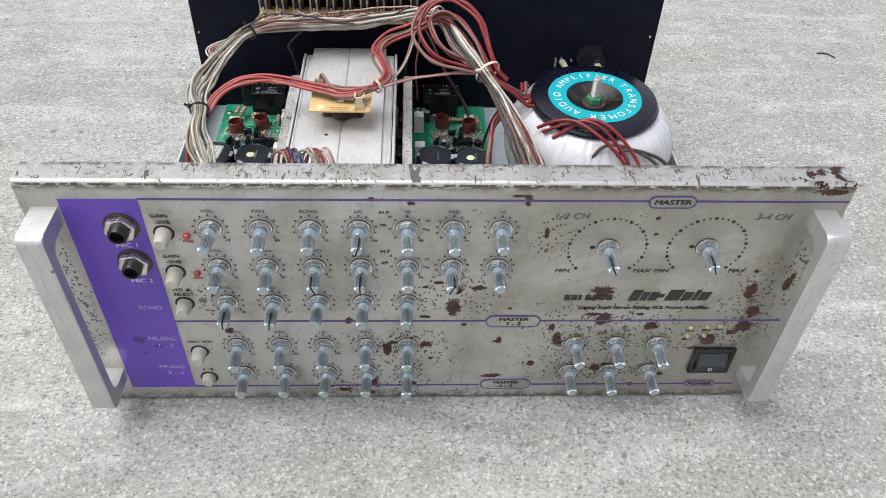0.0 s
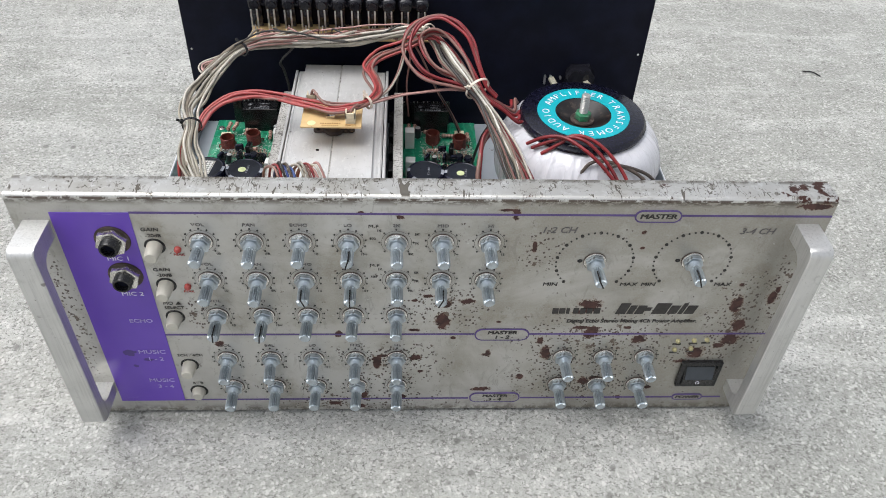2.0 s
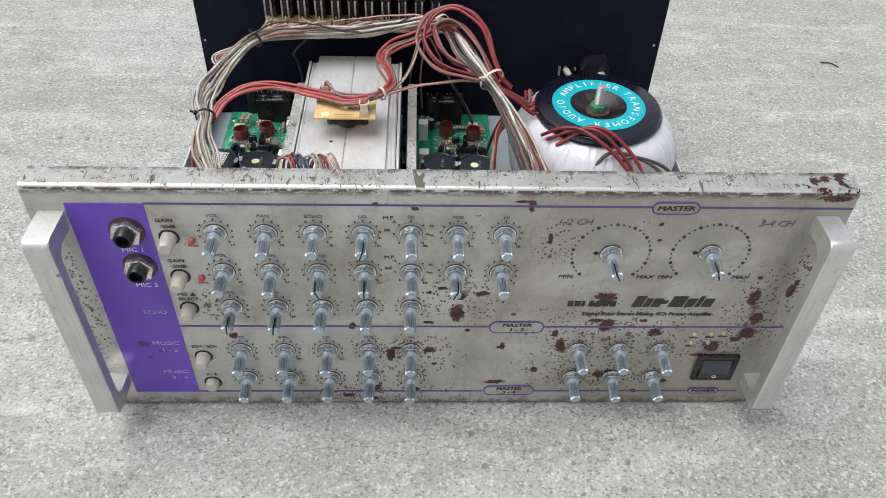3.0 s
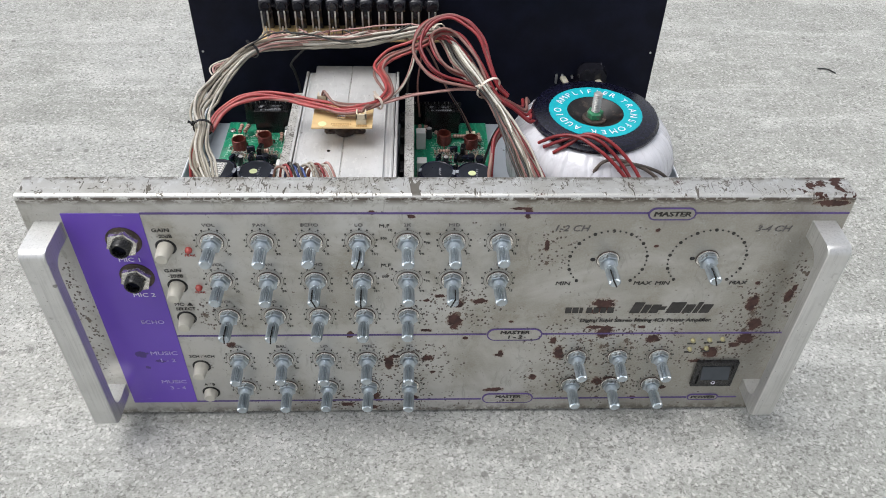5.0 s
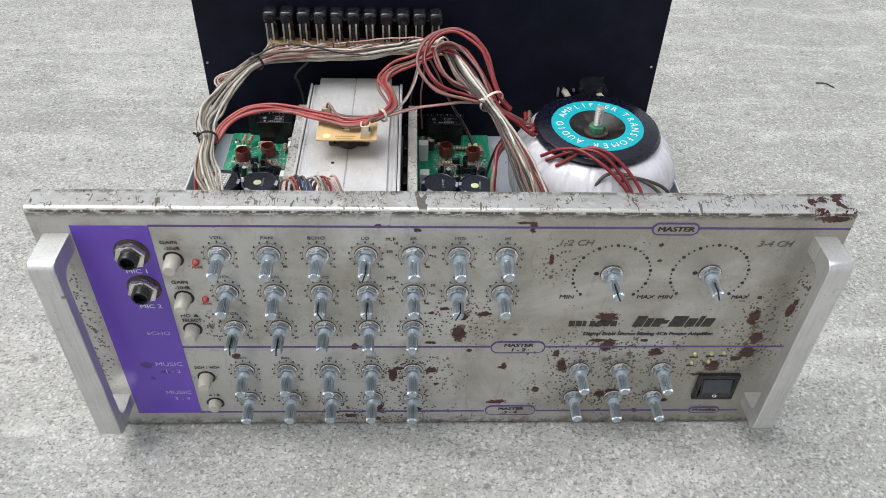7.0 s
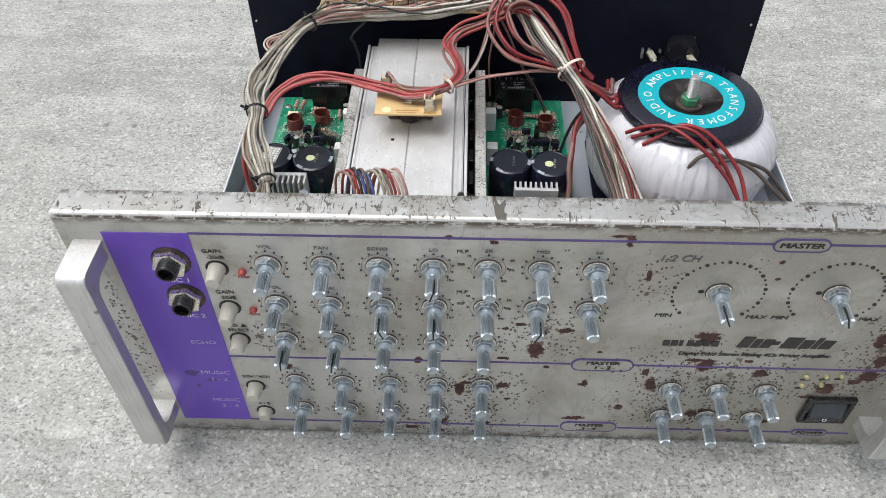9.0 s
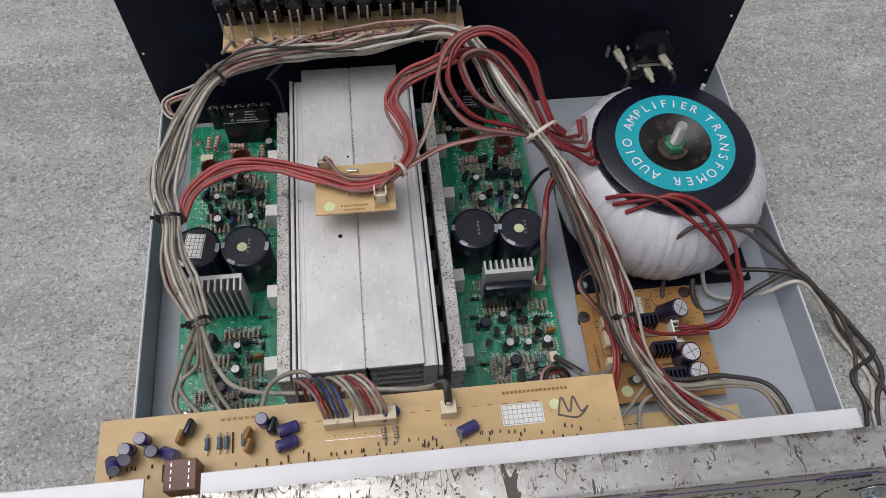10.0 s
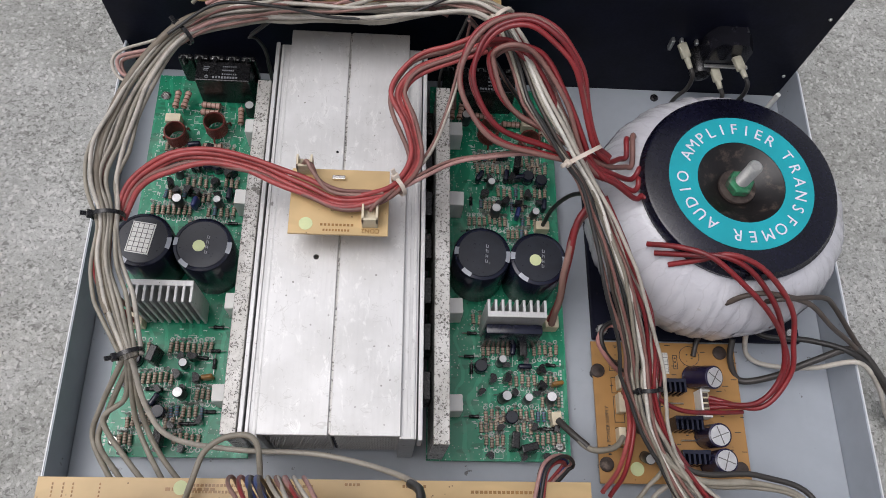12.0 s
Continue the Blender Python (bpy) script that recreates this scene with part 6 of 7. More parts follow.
    for a0, a1, b0, b1 in ((x0, x1, y0, y0 + 0.0004), (x0, x1, y1 - 0.0004, y1), (x0, x0 + 0.0004, y0 + 0.0004, y1 - 0.0004), (x1 - 0.0004, x1, y0 + 0.0004, y1 - 0.0004)):
        box(bm, a0, a1, b0, b1, PZ, PZ + 0.00015)
for x, y in ((0.0895, 0.1660), (0.0895, 0.1685), (0.1305, 0.1680), (0.1305, 0.1705), (0.1305, 0.1730), (0.1385, 0.1755), (0.1415, 0.1755)):
    lathe(bm, [(0.0006, 0), (0.0006, 0.00015)], 8, (x, y, PZ))
for k in range(60):
    x, y = r.uniform(0.087, 0.170), r.uniform(0.099, 0.181)
    box(bm, x, x + r.uniform(0.001, 0.004), y, y + 0.0005, PZ, PZ + 0.00015)
lathe(bm, [(0.0062, 0), (0.0066, 0), (0.0066, 0.00015), (0.0062, 0.00015)], 28, (0.1400, 0.1745, PZ), close=True)
part("board_print", bm, M["ink"], ps)
print_on("POWER SUPPLY", 0.0030, Matrix.Translation((0.0841, 0.1310, PZ + 0.0001)) @ pose(0, 0, 0, 0, 0, 90), M["ink"], ps, 0, 1.05)

# ---- temperature board on the heat sink ----
tb = thing("sensor_board", (-0.079, 0.228, 0.090), "small tan sensor board standing on a round thermal switch", "circuit board")
bm = bmesh.new()
box(bm, -0.1050, -0.0530, 0.2098, 0.2478, 0.1092, 0.1108, 0.0002)
part("board", bm, M["tan"], tb)
bm = bmesh.new()
lathe(bm, [(0.0086, 0), (0.0092, 0.0008), (0.0092, 0.0046), (0.0080, 0.0056), (0.0066, 0.0062), (0.0066, 0.0120), (0.0030, 0.0126), (0.0030, 0.0192)], 26, (-0.0790, 0.2350, 0.0900))
box(bm, -0.0960, -0.0620, 0.2312, 0.2388, 0.0902, 0.0918, 0.0004)
for sx in (-0.0945, -0.0635):
    cyl(bm, (sx, 0.2350, 0.0900), (sx, 0.2350, 0.0945), 0.0030, 0.0026, 12)
part("thermal_switch", bm, M["rust_dark"], tb, "round metal thermal switch on a strap", 40)
for x, y, w, d, h in ((-0.0625, 0.2185, 0.0085, 0.0090, 0.0105), (-0.0980, 0.2475, 0.0085, 0.0070, 0.0100)):
    bm = bmesh.new()
    box(bm, x - w / 2, x + w / 2, y - d / 2, y + d / 2, 0.1108, 0.1108 + h * 0.5, 0.0004)
    for s in (-1, 1):
        box(bm, x + s * w / 2 - s * 0.0012, x + s * w / 2, y - d / 2, y + d / 2, 0.1108 + h * 0.5, 0.1108 + h, 0.0002)
    box(bm, x - w / 2, x + w / 2, y - d / 2, y - d / 2 + 0.0012, 0.1108 + h * 0.5, 0.1108 + h, 0.0002)
    part("connector", bm, M["cream"], tb, "cream pin connector")
bm = bmesh.new()
for x, y in ((-0.0800, 0.2420), (-0.0800, 0.2240)):
    box(bm, x - 0.0035, x + 0.0035, y - 0.0011, y + 0.0011, 0.1108, 0.1135, 0.0004)
part("terminal_pin", bm, M["nickel"], tb)
bm = bmesh.new()
lathe(bm, [(0.0036, 0), (0.0036, 0.0002)], 20, (-0.0960, 0.2155, 0.1108))
part("sticker", bm, M["dot"], tb, "round pale green sticker")
bm = bmesh.new()
for k in range(9):
    box(bm, -0.0885 + k * 0.0020, -0.0872 + k * 0.0020, 0.2145, 0.2158, 0.1108, 0.1110)
    box(bm, -0.0870 + k * 0.0016, -0.0860 + k * 0.0016, 0.2115, 0.2127, 0.1108, 0.1110)
part("board_print", bm, M["film_cap"], tb)
print_on("CON2", 0.0034, Matrix.Translation((-0.0622, 0.2122, 0.1110)) @ pose(0, 0, 0, 0, 0, 180), M["film_cap"], tb)

# ---- preamplifier boards behind the front panel ----
for name, x0, x1, y0, y1, z, lab in (("preamp_board", -0.2120, 0.0525, 0.0330, 0.0715, 0.1500, "tan preamplifier board behind the front panel"),
                                     ("lower_preamp_board", -0.2150, 0.0515, 0.0330, 0.0890, 0.0900, "second tan preamplifier board under the first")):
    fb = thing(name, ((x0 + x1) / 2, 0.0525, z), lab, "circuit board")
    bm = bmesh.new()
    box(bm, x0, x1, y0 - 0.0125, y1, z - 0.0016, z, 0.0002)
    part("board", bm, M["tan"], fb)
    bm = bmesh.new()
    for k in range(8):
        box(bm, x0 + 0.06 + k * 0.003, x0 + 0.0622 + k * 0.003, y1 - 0.006, y1 - 0.0045, z, z + 0.00015)
    for k in range(16):
        box(bm, x1 - 0.06 + k * 0.0022, x1 - 0.0584 + k * 0.0022, y1 - 0.0060, y1 - 0.0045, z, z + 0.00015)
        box(bm, x0 + 0.1 + k * 0.008, x0 + 0.103 + k * 0.008, y1 - 0.011, y1 - 0.0105, z, z + 0.00015)
    part("board_print", bm, M["film_cap"], fb)
    if name == "preamp_board":
        pre = fb
    else:
        bm = bmesh.new()
        lathe(bm, [(0.0034, 0), (0.0034, 0.0002)], 20, (-0.1480, 0.0845, z))
        part("sticker", bm, M["dot"], fb, "round pale green sticker")
        bm = bmesh.new()
        tr_ = random.Random(61)
        for row, x_a, x_b in ((0.0850, -0.1425, -0.0850), (0.0820, -0.1425, -0.1180), (0.0855, -0.0420, -0.0300), (0.0860, -0.0700, -0.0630)):
            x = x_a
            while x < x_b:
                w = tr_.uniform(0.0008, 0.0017)
                box(bm, x, x + w, row, row + 0.0013, z, z + 0.00015)
                x += w + 0.0006
        for x in (-0.2080, -0.2030, -0.1985, -0.1860):
            for k in range(5):
                box(bm, x, x + 0.0007, 0.0780 + k * 0.0018, 0.0791 + k * 0.0018, z, z + 0.00015)
        tagged(part("small_print", bm, M["film_cap"], fb), kind="stuff")
PB = 0.1500
CAN_F = can_mesh(0.0032, 0.0104, M["violet_cap"], M["cap_end_dull"])
for x, y, tn, tp in ((-0.2040, 0.0500, 30, 50), (-0.1990, 0.0500, 60, 30), (-0.1950, 0.0545, 0, 12), (-0.1880, 0.0585, 0, 8), (-0.1845, 0.0530, 40, 20), (-0.1790, 0.0520, 60, 60), (-0.1295, 0.0620, 0, 5),
                     (-0.1130, 0.0590, -70, 75), (-0.1135, 0.0515, -70, 75), (-0.0630, 0.0620, -60, 55), (-0.0230, 0.0505, -65, 78)):
    put_piece("electrolytic_capacitor", CAN_F, at(x, y, PB + 0.002, tn, tp), pre, "violet electrolytic capacitor")
for x, y in ((-0.1580, 0.0540), (-0.1520, 0.0540), (-0.1485, 0.0540), (-0.1400, 0.0545)):
    put_piece("resistor", R_SMALL[1], at(x, y, PB), pre)
for x, y, me in ((-0.1700, 0.0575, FILM_T), (-0.1660, 0.0620, FILM_K), (-0.1370, 0.0560, FILM_T), (-0.1250, 0.0590, FILM_K), (-0.1365, 0.0500, FILM_T)):
    put_piece("film_capacitor", me, at(x, y, PB, 70), pre)
for x in (-0.0700, -0.0640):
    put_piece("resistor", R_SMALL[0], at(x, 0.0510, PB, 4), pre)
for x, y, d in ((-0.1455, 0.0540, 0.0100), (-0.1790, 0.0420, 0.0080), (-0.1740, 0.0420, 0.0090), (-0.1180, 0.0430, 0.0030), (-0.1080, 0.0430, 0.0040), (-0.1285, 0.0425, 0.0030), (-0.0500, 0.0440, 0.0035), (-0.0440, 0.0440, 0.0035)):
    bm = bmesh.new()
    tube(bm, [Vector((x, y - d / 2, PB)), Vector((x, y - d / 2, PB + 0.0010)), Vector((x, y + d / 2, PB + 0.0010)), Vector((x, y + d / 2, PB))], 0.00035, 6)
    part("wire_link", bm, M["rust_dark"], pre, smooth=60)
relay = put_piece("relay", block_mesh(0.0150, 0.0150, 0.0140, M["relay_brown"]), at(-0.1670, 0.0370, PB), pre, "brown relay in the panel notch")
TERMINAL = block_mesh(0.0007, 0.0020, 0.0003, M["nickel"], 0.0001)
for k in range(4):
    for s in (-1, 1):
        put_piece("terminal", TERMINAL, at(-0.1670 + s * 0.0042, 0.0318 + k * 0.0034, PB + 0.0140), relay)
bm = bmesh.new()
r = random.Random(77)
for k in range(70):
    x, y = r.uniform(-0.205, 0.030), r.choice((0.0405, 0.0432, 0.0460)) + r.uniform(-0.0006, 0.0006)
    box(bm, x - 0.0003, x + 0.0003, y - 0.0009, y + 0.0009, PB, PB + r.uniform(0.0006, 0.0016), 0.0001)
tagged(part("solder_residue", bm, M["rust_dark"], pre), kind="stuff")
for x, w in ((-0.0920, 0.0150), (-0.0735, 0.0210), (-0.0365, 0.0080)):
    bm = bmesh.new()
    box(bm, x - w / 2, x + w / 2, 0.0555, 0.0625, PB, PB + 0.0095, 0.0004)
    part("connector", bm, M["cream"], pre, "cream cable connector")
    bm = bmesh.new()
    box(bm, x - w / 2, x + w / 2, 0.0500, 0.0504, PB, PB + 0.0002)
    for k in range(int(w / 0.0028)):
        lathe(bm, [(0.0007, 0), (0.0003, 0.0012)], 6, (x - w / 2 + 0.002 + k * 0.0028, 0.0525, PB))
    tagged(part("solder_row", bm, M["nickel"], pre), kind="stuff")
bm = bmesh.new()
box(bm, -0.0090, 0.0125, 0.0488, 0.0600, PB, PB + 0.0002)
lab = part("label", bm, M["paper"], pre, "white paper grid label")
bm = bmesh.new()
for k in range(9):
    box(bm, -0.0085 + k * 0.0025, -0.0082 + k * 0.0025, 0.0493, 0.0595, PB + 0.0002, PB + 0.0003)
for k in range(5):
    box(bm, -0.0085, 0.0120, 0.0493 + k * 0.0025, 0.0496 + k * 0.0025, PB + 0.0002, PB + 0.0003)
part("grid_lines", bm, M["band"], lab)
bm = bmesh.new()
lathe(bm, [(0.0028, 0), (0.0028, 0.0002)], 18, (0.0190, 0.0580, PB))
part("sticker", bm, M["dot"], pre, "small green ink mark")
bm = bmesh.new()
tube(bm, spline([(0.0200, 0.052, PB + 0.0003), (0.0230, 0.061, PB + 0.0003), (0.0260, 0.053, PB + 0.0003), (0.0290, 0.061, PB + 0.0003), (0.0320, 0.053, PB + 0.0003), (0.0360, 0.0555, PB + 0.0003), (0.0300, 0.0500, PB + 0.0003), (0.0200, 0.052, PB + 0.0003)]), 0.0005, 5)
part("maker_mark", bm, M["grey_ink"], pre)

# ---- master board low behind the front wall ----
mb = thing("master_board", (0.12, 0.05, 0.028), "low tan board with grey leads behind the front wall", "circuit board")
bm = bmesh.new()
box(bm, 0.0660, 0.1680, 0.0205, 0.0830, 0.0284, 0.0300, 0.0002)
part("board", bm, M["tan"], mb)
for x, y, w, d, h in ((0.1180, 0.0510, 0.0080, 0.0090, 0.0130), (0.1370, 0.0480, 0.0070, 0.0060, 0.0100), (0.1000, 0.0460, 0.0060, 0.0060, 0.0090)):
    bm = bmesh.new()
    box(bm, x - w / 2, x + w / 2, y - d / 2, y + d / 2, 0.0300, 0.0300 + h, 0.0008)
    part("transistor", bm, M["black"], mb)
for x in (0.1490, 0.0860):
    bm = bmesh.new()
    box(bm, x - 0.0070, x + 0.0070, 0.0560, 0.0625, 0.0300, 0.0385, 0.0005)
    part("connector", bm, M["cream"], mb, "cream cable connector")
for x, y in ((0.1300, 0.0700), (0.1345, 0.0700), (0.1120, 0.0600), (0.1065, 0.0600)):
    put_piece("resistor", R_SMALL[0], at(x, y, 0.0300), mb)
bm = bmesh.new()
for k in range(5):
    box(bm, 0.1220, 0.1290, 0.0640 + k * 0.0028, 0.0646 + k * 0.0028, 0.0300, 0.03015)
    box(bm, 0.0780 + k * 0.004, 0.0806 + k * 0.004, 0.0760, 0.0766, 0.0300, 0.03015)
part("board_print", bm, M["ink"], mb)

# ---- wiring ----
def loom(name, base, label):
    return thing(name, base, label, "cable")


def strands(lm, points, colours, spread, seed, r=0.0011, tail=0.0, per=7, squeeze=()):
    """Wires that run side by side along a line, drawn tight at the ties and slack between them."""
    rnd = random.Random(seed)
    line = spline(points, per)
    n = len(line)
    for k, col in enumerate(colours):
        a, q = rnd.uniform(0, 6.28), math.sqrt((k + 0.5) / len(colours))
        tw, ph = rnd.uniform(-1.6, 1.6), rnd.uniform(0, 6.28)
        pts = []
        for i, c in enumerate(line):
            u = i / (n - 1)
            d = (line[min(i + 1, n - 1)] - line[max(i - 1, 0)]).normalized()
            s = d.cross(Vector((0, 0, 1)))
            s = s.normalized() if s.length > 0.1 else Vector((1, 0, 0))
            up = s.cross(d)
            slack = 1.0
            for at_u in squeeze:
                slack = min(slack, 0.42 + 0.58 * min(1, abs(u - at_u) / 0.16))
            w = spread * q * slack * (1 + 0.35 * math.sin(5 * u + ph)) * (1 + tail * max(0, u - 0.75) * 4)
            ang = a + tw * u
            sway = noise.noise_vector(c * 38 + Vector((7.3 * k + seed, 1.7 * k, 0))) * (0.0020 * slack * min(1, spread / 0.005) * min(1, 6 * u, 6 * (1 - u)))
            pts.append(c + s * w * 1.15 * math.cos(ang) + up * w * 0.8 * math.sin(ang) + sway)
        bm = bmesh.new()
        part("wire", tube(bm, pts, r * rnd.uniform(0.9, 1.1), 7), M[col], lm, smooth=70)


def cable_tie(point, along, rad, mat, label, tail=0.012):
    t = thing("cable_tie", point, label, "cable tie", "cable ties")
    d = Vector(along).normalized()
    s = d.orthogonal().normalized()
    up = d.cross(s)
    c = Vector(point)
    bm = bmesh.new()
    prev = None
    for k in range(21):
        a = 2 * math.pi * k / 20
        rd = s * math.cos(a) + up * math.sin(a)
        ring = [bm.verts.new(c + rd * (rad + h) + d * w) for h, w in ((0, -0.0011), (0.0008, -0.0011), (0.0008, 0.0011), (0, 0.0011))]
        if prev:
            for i in range(4):
                bm.faces.new((prev[i], prev[(i + 1) % 4], ring[(i + 1) % 4], ring[i]))
        prev = ring
    part("strap", bm, M[mat], t, smooth=40)
    bm = bmesh.new()
    box(bm, -0.0019, 0.0019, -0.0016, 0.0016, 0, 0.0028, 0.0004)
    box(bm, -0.0011, 0.0011, -0.0006, 0.0006, 0.003, 0.003 + tail * 0.25, 0.0001)
    bm.transform(Matrix.Translation(c + (Vector((-0.8, -0.2, 0.5)) - d * d.dot(Vector((-0.8, -0.2, 0.5)))).normalized() * rad) @ (Vector((-0.8, -0.2, 0.5)) - d * d.dot(Vector((-0.8, -0.2, 0.5)))).to_track_quat("Z", "Y").to_matrix().to_4x4())
    part("head", bm, M[mat], t)


lm = loom("signal_loom", (-0.1, 0.33, 0.12), "bundle of grey and white screened wires arching from the socket board")
strands(lm, [(0.008, 0.329, 0.141), (-0.014, 0.343, 0.134), (-0.061, 0.343, 0.124), (-0.106, 0.344, 0.120), (-0.140, 0.339, 0.121), (-0.170, 0.323, 0.123), (-0.190, 0.297, 0.115), (-0.201, 0.266, 0.110), (-0.205, 0.241, 0.107), (-0.199, 0.219, 0.105), (-0.197, 0.193, 0.100), (-0.188, 0.168, 0.097), (-0.179, 0.146, 0.095)],
        ["w_white", "w_grey", "w_grey", "w_white", "w_grey", "w_grey", "w_white", "w_grey", "w_white", "w_brown", "w_grey"], 0.0090, 3, 0.00118, squeeze=(0.42, 0.77, 1.0))
for i, (x, col) in enumerate(((-0.158, "w_grey"), (-0.142, "w_pink"), (-0.120, "w_grey"), (-0.105, "w_white"), (-0.060, "w_white"), (-0.045, "w_brown"), (-0.022, "w_white"), (-0.008, "w_grey"))):
    dx = (-0.006, -0.012, -0.018, -0.02, -0.02, 0.016, 0.016, 0.012)[i]
    wire("wire", [(x, 0.3515, 0.1225), (x + dx * 0.15, 0.349, 0.1290), (x + dx * 0.6, 0.345, 0.1290), (x + dx * 1.4, 0.342, 0.1250)], 0.0012, M[col], lm)
wire("wire", [(-0.179, 0.146, 0.095), (-0.172, 0.124, 0.082), (-0.159, 0.110, 0.076), (-0.128, 0.105, 0.072), (-0.086, 0.103, 0.074), (-0.052, 0.094, 0.090), (-0.035, 0.081, 0.130), (-0.0365, 0.0600, 0.163)], 0.0015, M["w_white"], lm)
wire("wire", [(-0.179, 0.146, 0.095), (-0.198, 0.126, 0.060), (-0.204, 0.111, 0.050), (-0.187, 0.092, 0.060), (-0.164, 0.070, 0.075)], 0.0015, M["w_grey"], lm)
wire("wire", [(-0.180, 0.146, 0.095), (-0.184, 0.124, 0.060), (-0.175, 0.104, 0.055), (-0.152, 0.075, 0.070)], 0.0015, M["w_grey"], lm)
wire("wire", [(-0.181, 0.146, 0.095), (-0.187, 0.131, 0.070), (-0.200, 0.121, 0.060), (-0.186, 0.101, 0.055), (-0.158, 0.075, 0.070)], 0.0015, M["w_grey"], lm)
wire("wire", [(-0.178, 0.146, 0.095), (-0.180, 0.126, 0.065), (-0.168, 0.103, 0.058), (-0.140, 0.075, 0.070)], 0.0015, M["w_grey"], lm)
wire("wire", [(-0.182, 0.147, 0.096), (-0.201, 0.128, 0.063), (-0.208, 0.113, 0.048), (-0.192, 0.090, 0.055), (-0.174, 0.070, 0.07)], 0.0015, M["w_grey"], lm)
wire("wire", [(-0.148, 0.070, 0.088), (-0.141, 0.086, 0.100), (-0.136, 0.101, 0.100), (-0.124, 0.108, 0.099), (-0.113, 0.105, 0.098), (-0.110, 0.084, 0.0910)], 0.0015, M["w_grey"], lm)
wire("wire", [(-0.128, 0.348, 0.123), (-0.150, 0.338, 0.126), (-0.172, 0.325, 0.127), (-0.194, 0.299, 0.119), (-0.2055, 0.268, 0.113), (-0.2075, 0.243, 0.109), (-0.2020, 0.220, 0.106), (-0.201, 0.194, 0.101), (-0.193, 0.168, 0.098)], 0.0021, M["w_dirty"], lm, "grimy brown screened cable")
strands(lm, [(0.006, 0.333, 0.139), (-0.020, 0.345, 0.132), (-0.052, 0.349, 0.128), (-0.090, 0.347, 0.125), (-0.128, 0.344, 0.124), (-0.150, 0.338, 0.126), (-0.168, 0.326, 0.124)], ["w_brown", "w_black", "w_brown", "w_brown", "w_pink"], 0.0060, 71, 0.00085, squeeze=(0.0, 1.0))
for k in range(12):
    x = -0.158 + k * 0.0142
    wire("wire", [(x, 0.3535, 0.1215), (x + 0.001, 0.3500, 0.1290 + 0.001 * (k % 3)), (x + (0.010 if k % 2 or k < 3 else -0.008), 0.3460, 0.1285), (x + (0.020 if k % 2 or k < 3 else -0.018), 0.3440, 0.1255)], 0.0008, M[("w_brown", "w_black", "w_pink", "w_brown")[k % 4]], lm)
strands(lm, [(-0.120, 0.342, 0.122), (-0.154, 0.331, 0.125), (-0.179, 0.319, 0.119), (-0.206, 0.314, 0.111), (-0.203, 0.303, 0.108), (-0.190, 0.300, 0.114)], ["w_pink", "w_white", "w_brown"], 0.0030, 9, 0.0010)

wire("wire", [(-0.176, 0.318, 0.128), (-0.150, 0.334, 0.135), (-0.118, 0.336, 0.133), (-0.085, 0.336, 0.126), (-0.050, 0.338, 0.128), (-0.020, 0.344, 0.140)], 0.0009, M["w_black"], lm)

lm = loom("red_loom", (-0.12, 0.25, 0.115), "thick red and brown wires looping over the heat sink")
strands(lm, [(-0.195, 0.220, 0.100), (-0.188, 0.236, 0.108), (-0.173, 0.245, 0.115), (-0.153, 0.250, 0.118), (-0.127, 0.246, 0.118), (-0.100, 0.235, 0.1185), (-0.079, 0.226, 0.1185), (-0.062, 0.227, 0.120), (-0.049, 0.234, 0.120), (-0.040, 0.250, 0.121), (-0.043, 0.271, 0.122), (-0.050, 0.290, 0.123), (-0.041, 0.303, 0.128), (-0.021, 0.309, 0.134), (-0.004, 0.312, 0.142)],
        ["w_red", "w_red", "w_brown", "w_red", "w_red", "w_brown"], 0.0052, 5, 0.0014, squeeze=(0.0, 0.57))
strands(lm, [(-0.197, 0.222, 0.101), (-0.206, 0.205, 0.094), (-0.208, 0.192, 0.070), (-0.204, 0.188, 0.026)], ["w_red", "w_red", "w_brown"], 0.0026, 6, 0.0015)
wire("wire", [(-0.0985, 0.2460, 0.1190), (-0.0960, 0.2440, 0.1260), (-0.0920, 0.2380, 0.1245), (-0.0840, 0.2300, 0.1210), (-0.0700, 0.2280, 0.1210), (-0.0560, 0.2300, 0.1210)], 0.0011, M["w_brown"], lm)
wire("wire", [(-0.0965, 0.2465, 0.1190), (-0.0935, 0.2430, 0.1240), (-0.0890, 0.2350, 0.1220), (-0.0780, 0.2300, 0.1220), (-0.0620, 0.2300, 0.1215)], 0.0010, M["w_brown"], lm)
wire("wire", [(-0.0625, 0.2200, 0.1190), (-0.0590, 0.2230, 0.1230), (-0.0540, 0.2280, 0.1215), (-0.0490, 0.2340, 0.1195)], 0.0010, M["w_brown"], lm)
strands(lm, [(-0.046, 0.236, 0.119), (-0.021, 0.251, 0.118), (0.000, 0.255, 0.119), (0.021, 0.257, 0.121), (0.041, 0.254, 0.123)], ["w_brown", "w_pink"], 0.0012, 12, 0.0010)
strands(lm, [(-0.015, 0.308, 0.134), (-0.021, 0.284, 0.122), (-0.031, 0.258, 0.118), (-0.046, 0.236, 0.119)], ["w_white", "w_brown"], 0.0014, 13, 0.0009)
wire("wire", [(-0.012, 0.336, 0.131), (-0.016, 0.337, 0.110), (-0.024, 0.333, 0.080), (-0.022, 0.330, 0.045)], 0.0009, M["w_black"], lm, "thin dark wire")
wire("wire", [(-0.010, 0.336, 0.131), (-0.011, 0.337, 0.105), (-0.014, 0.334, 0.080), (-0.012, 0.331, 0.045)], 0.0009, M["w_brown"], lm)
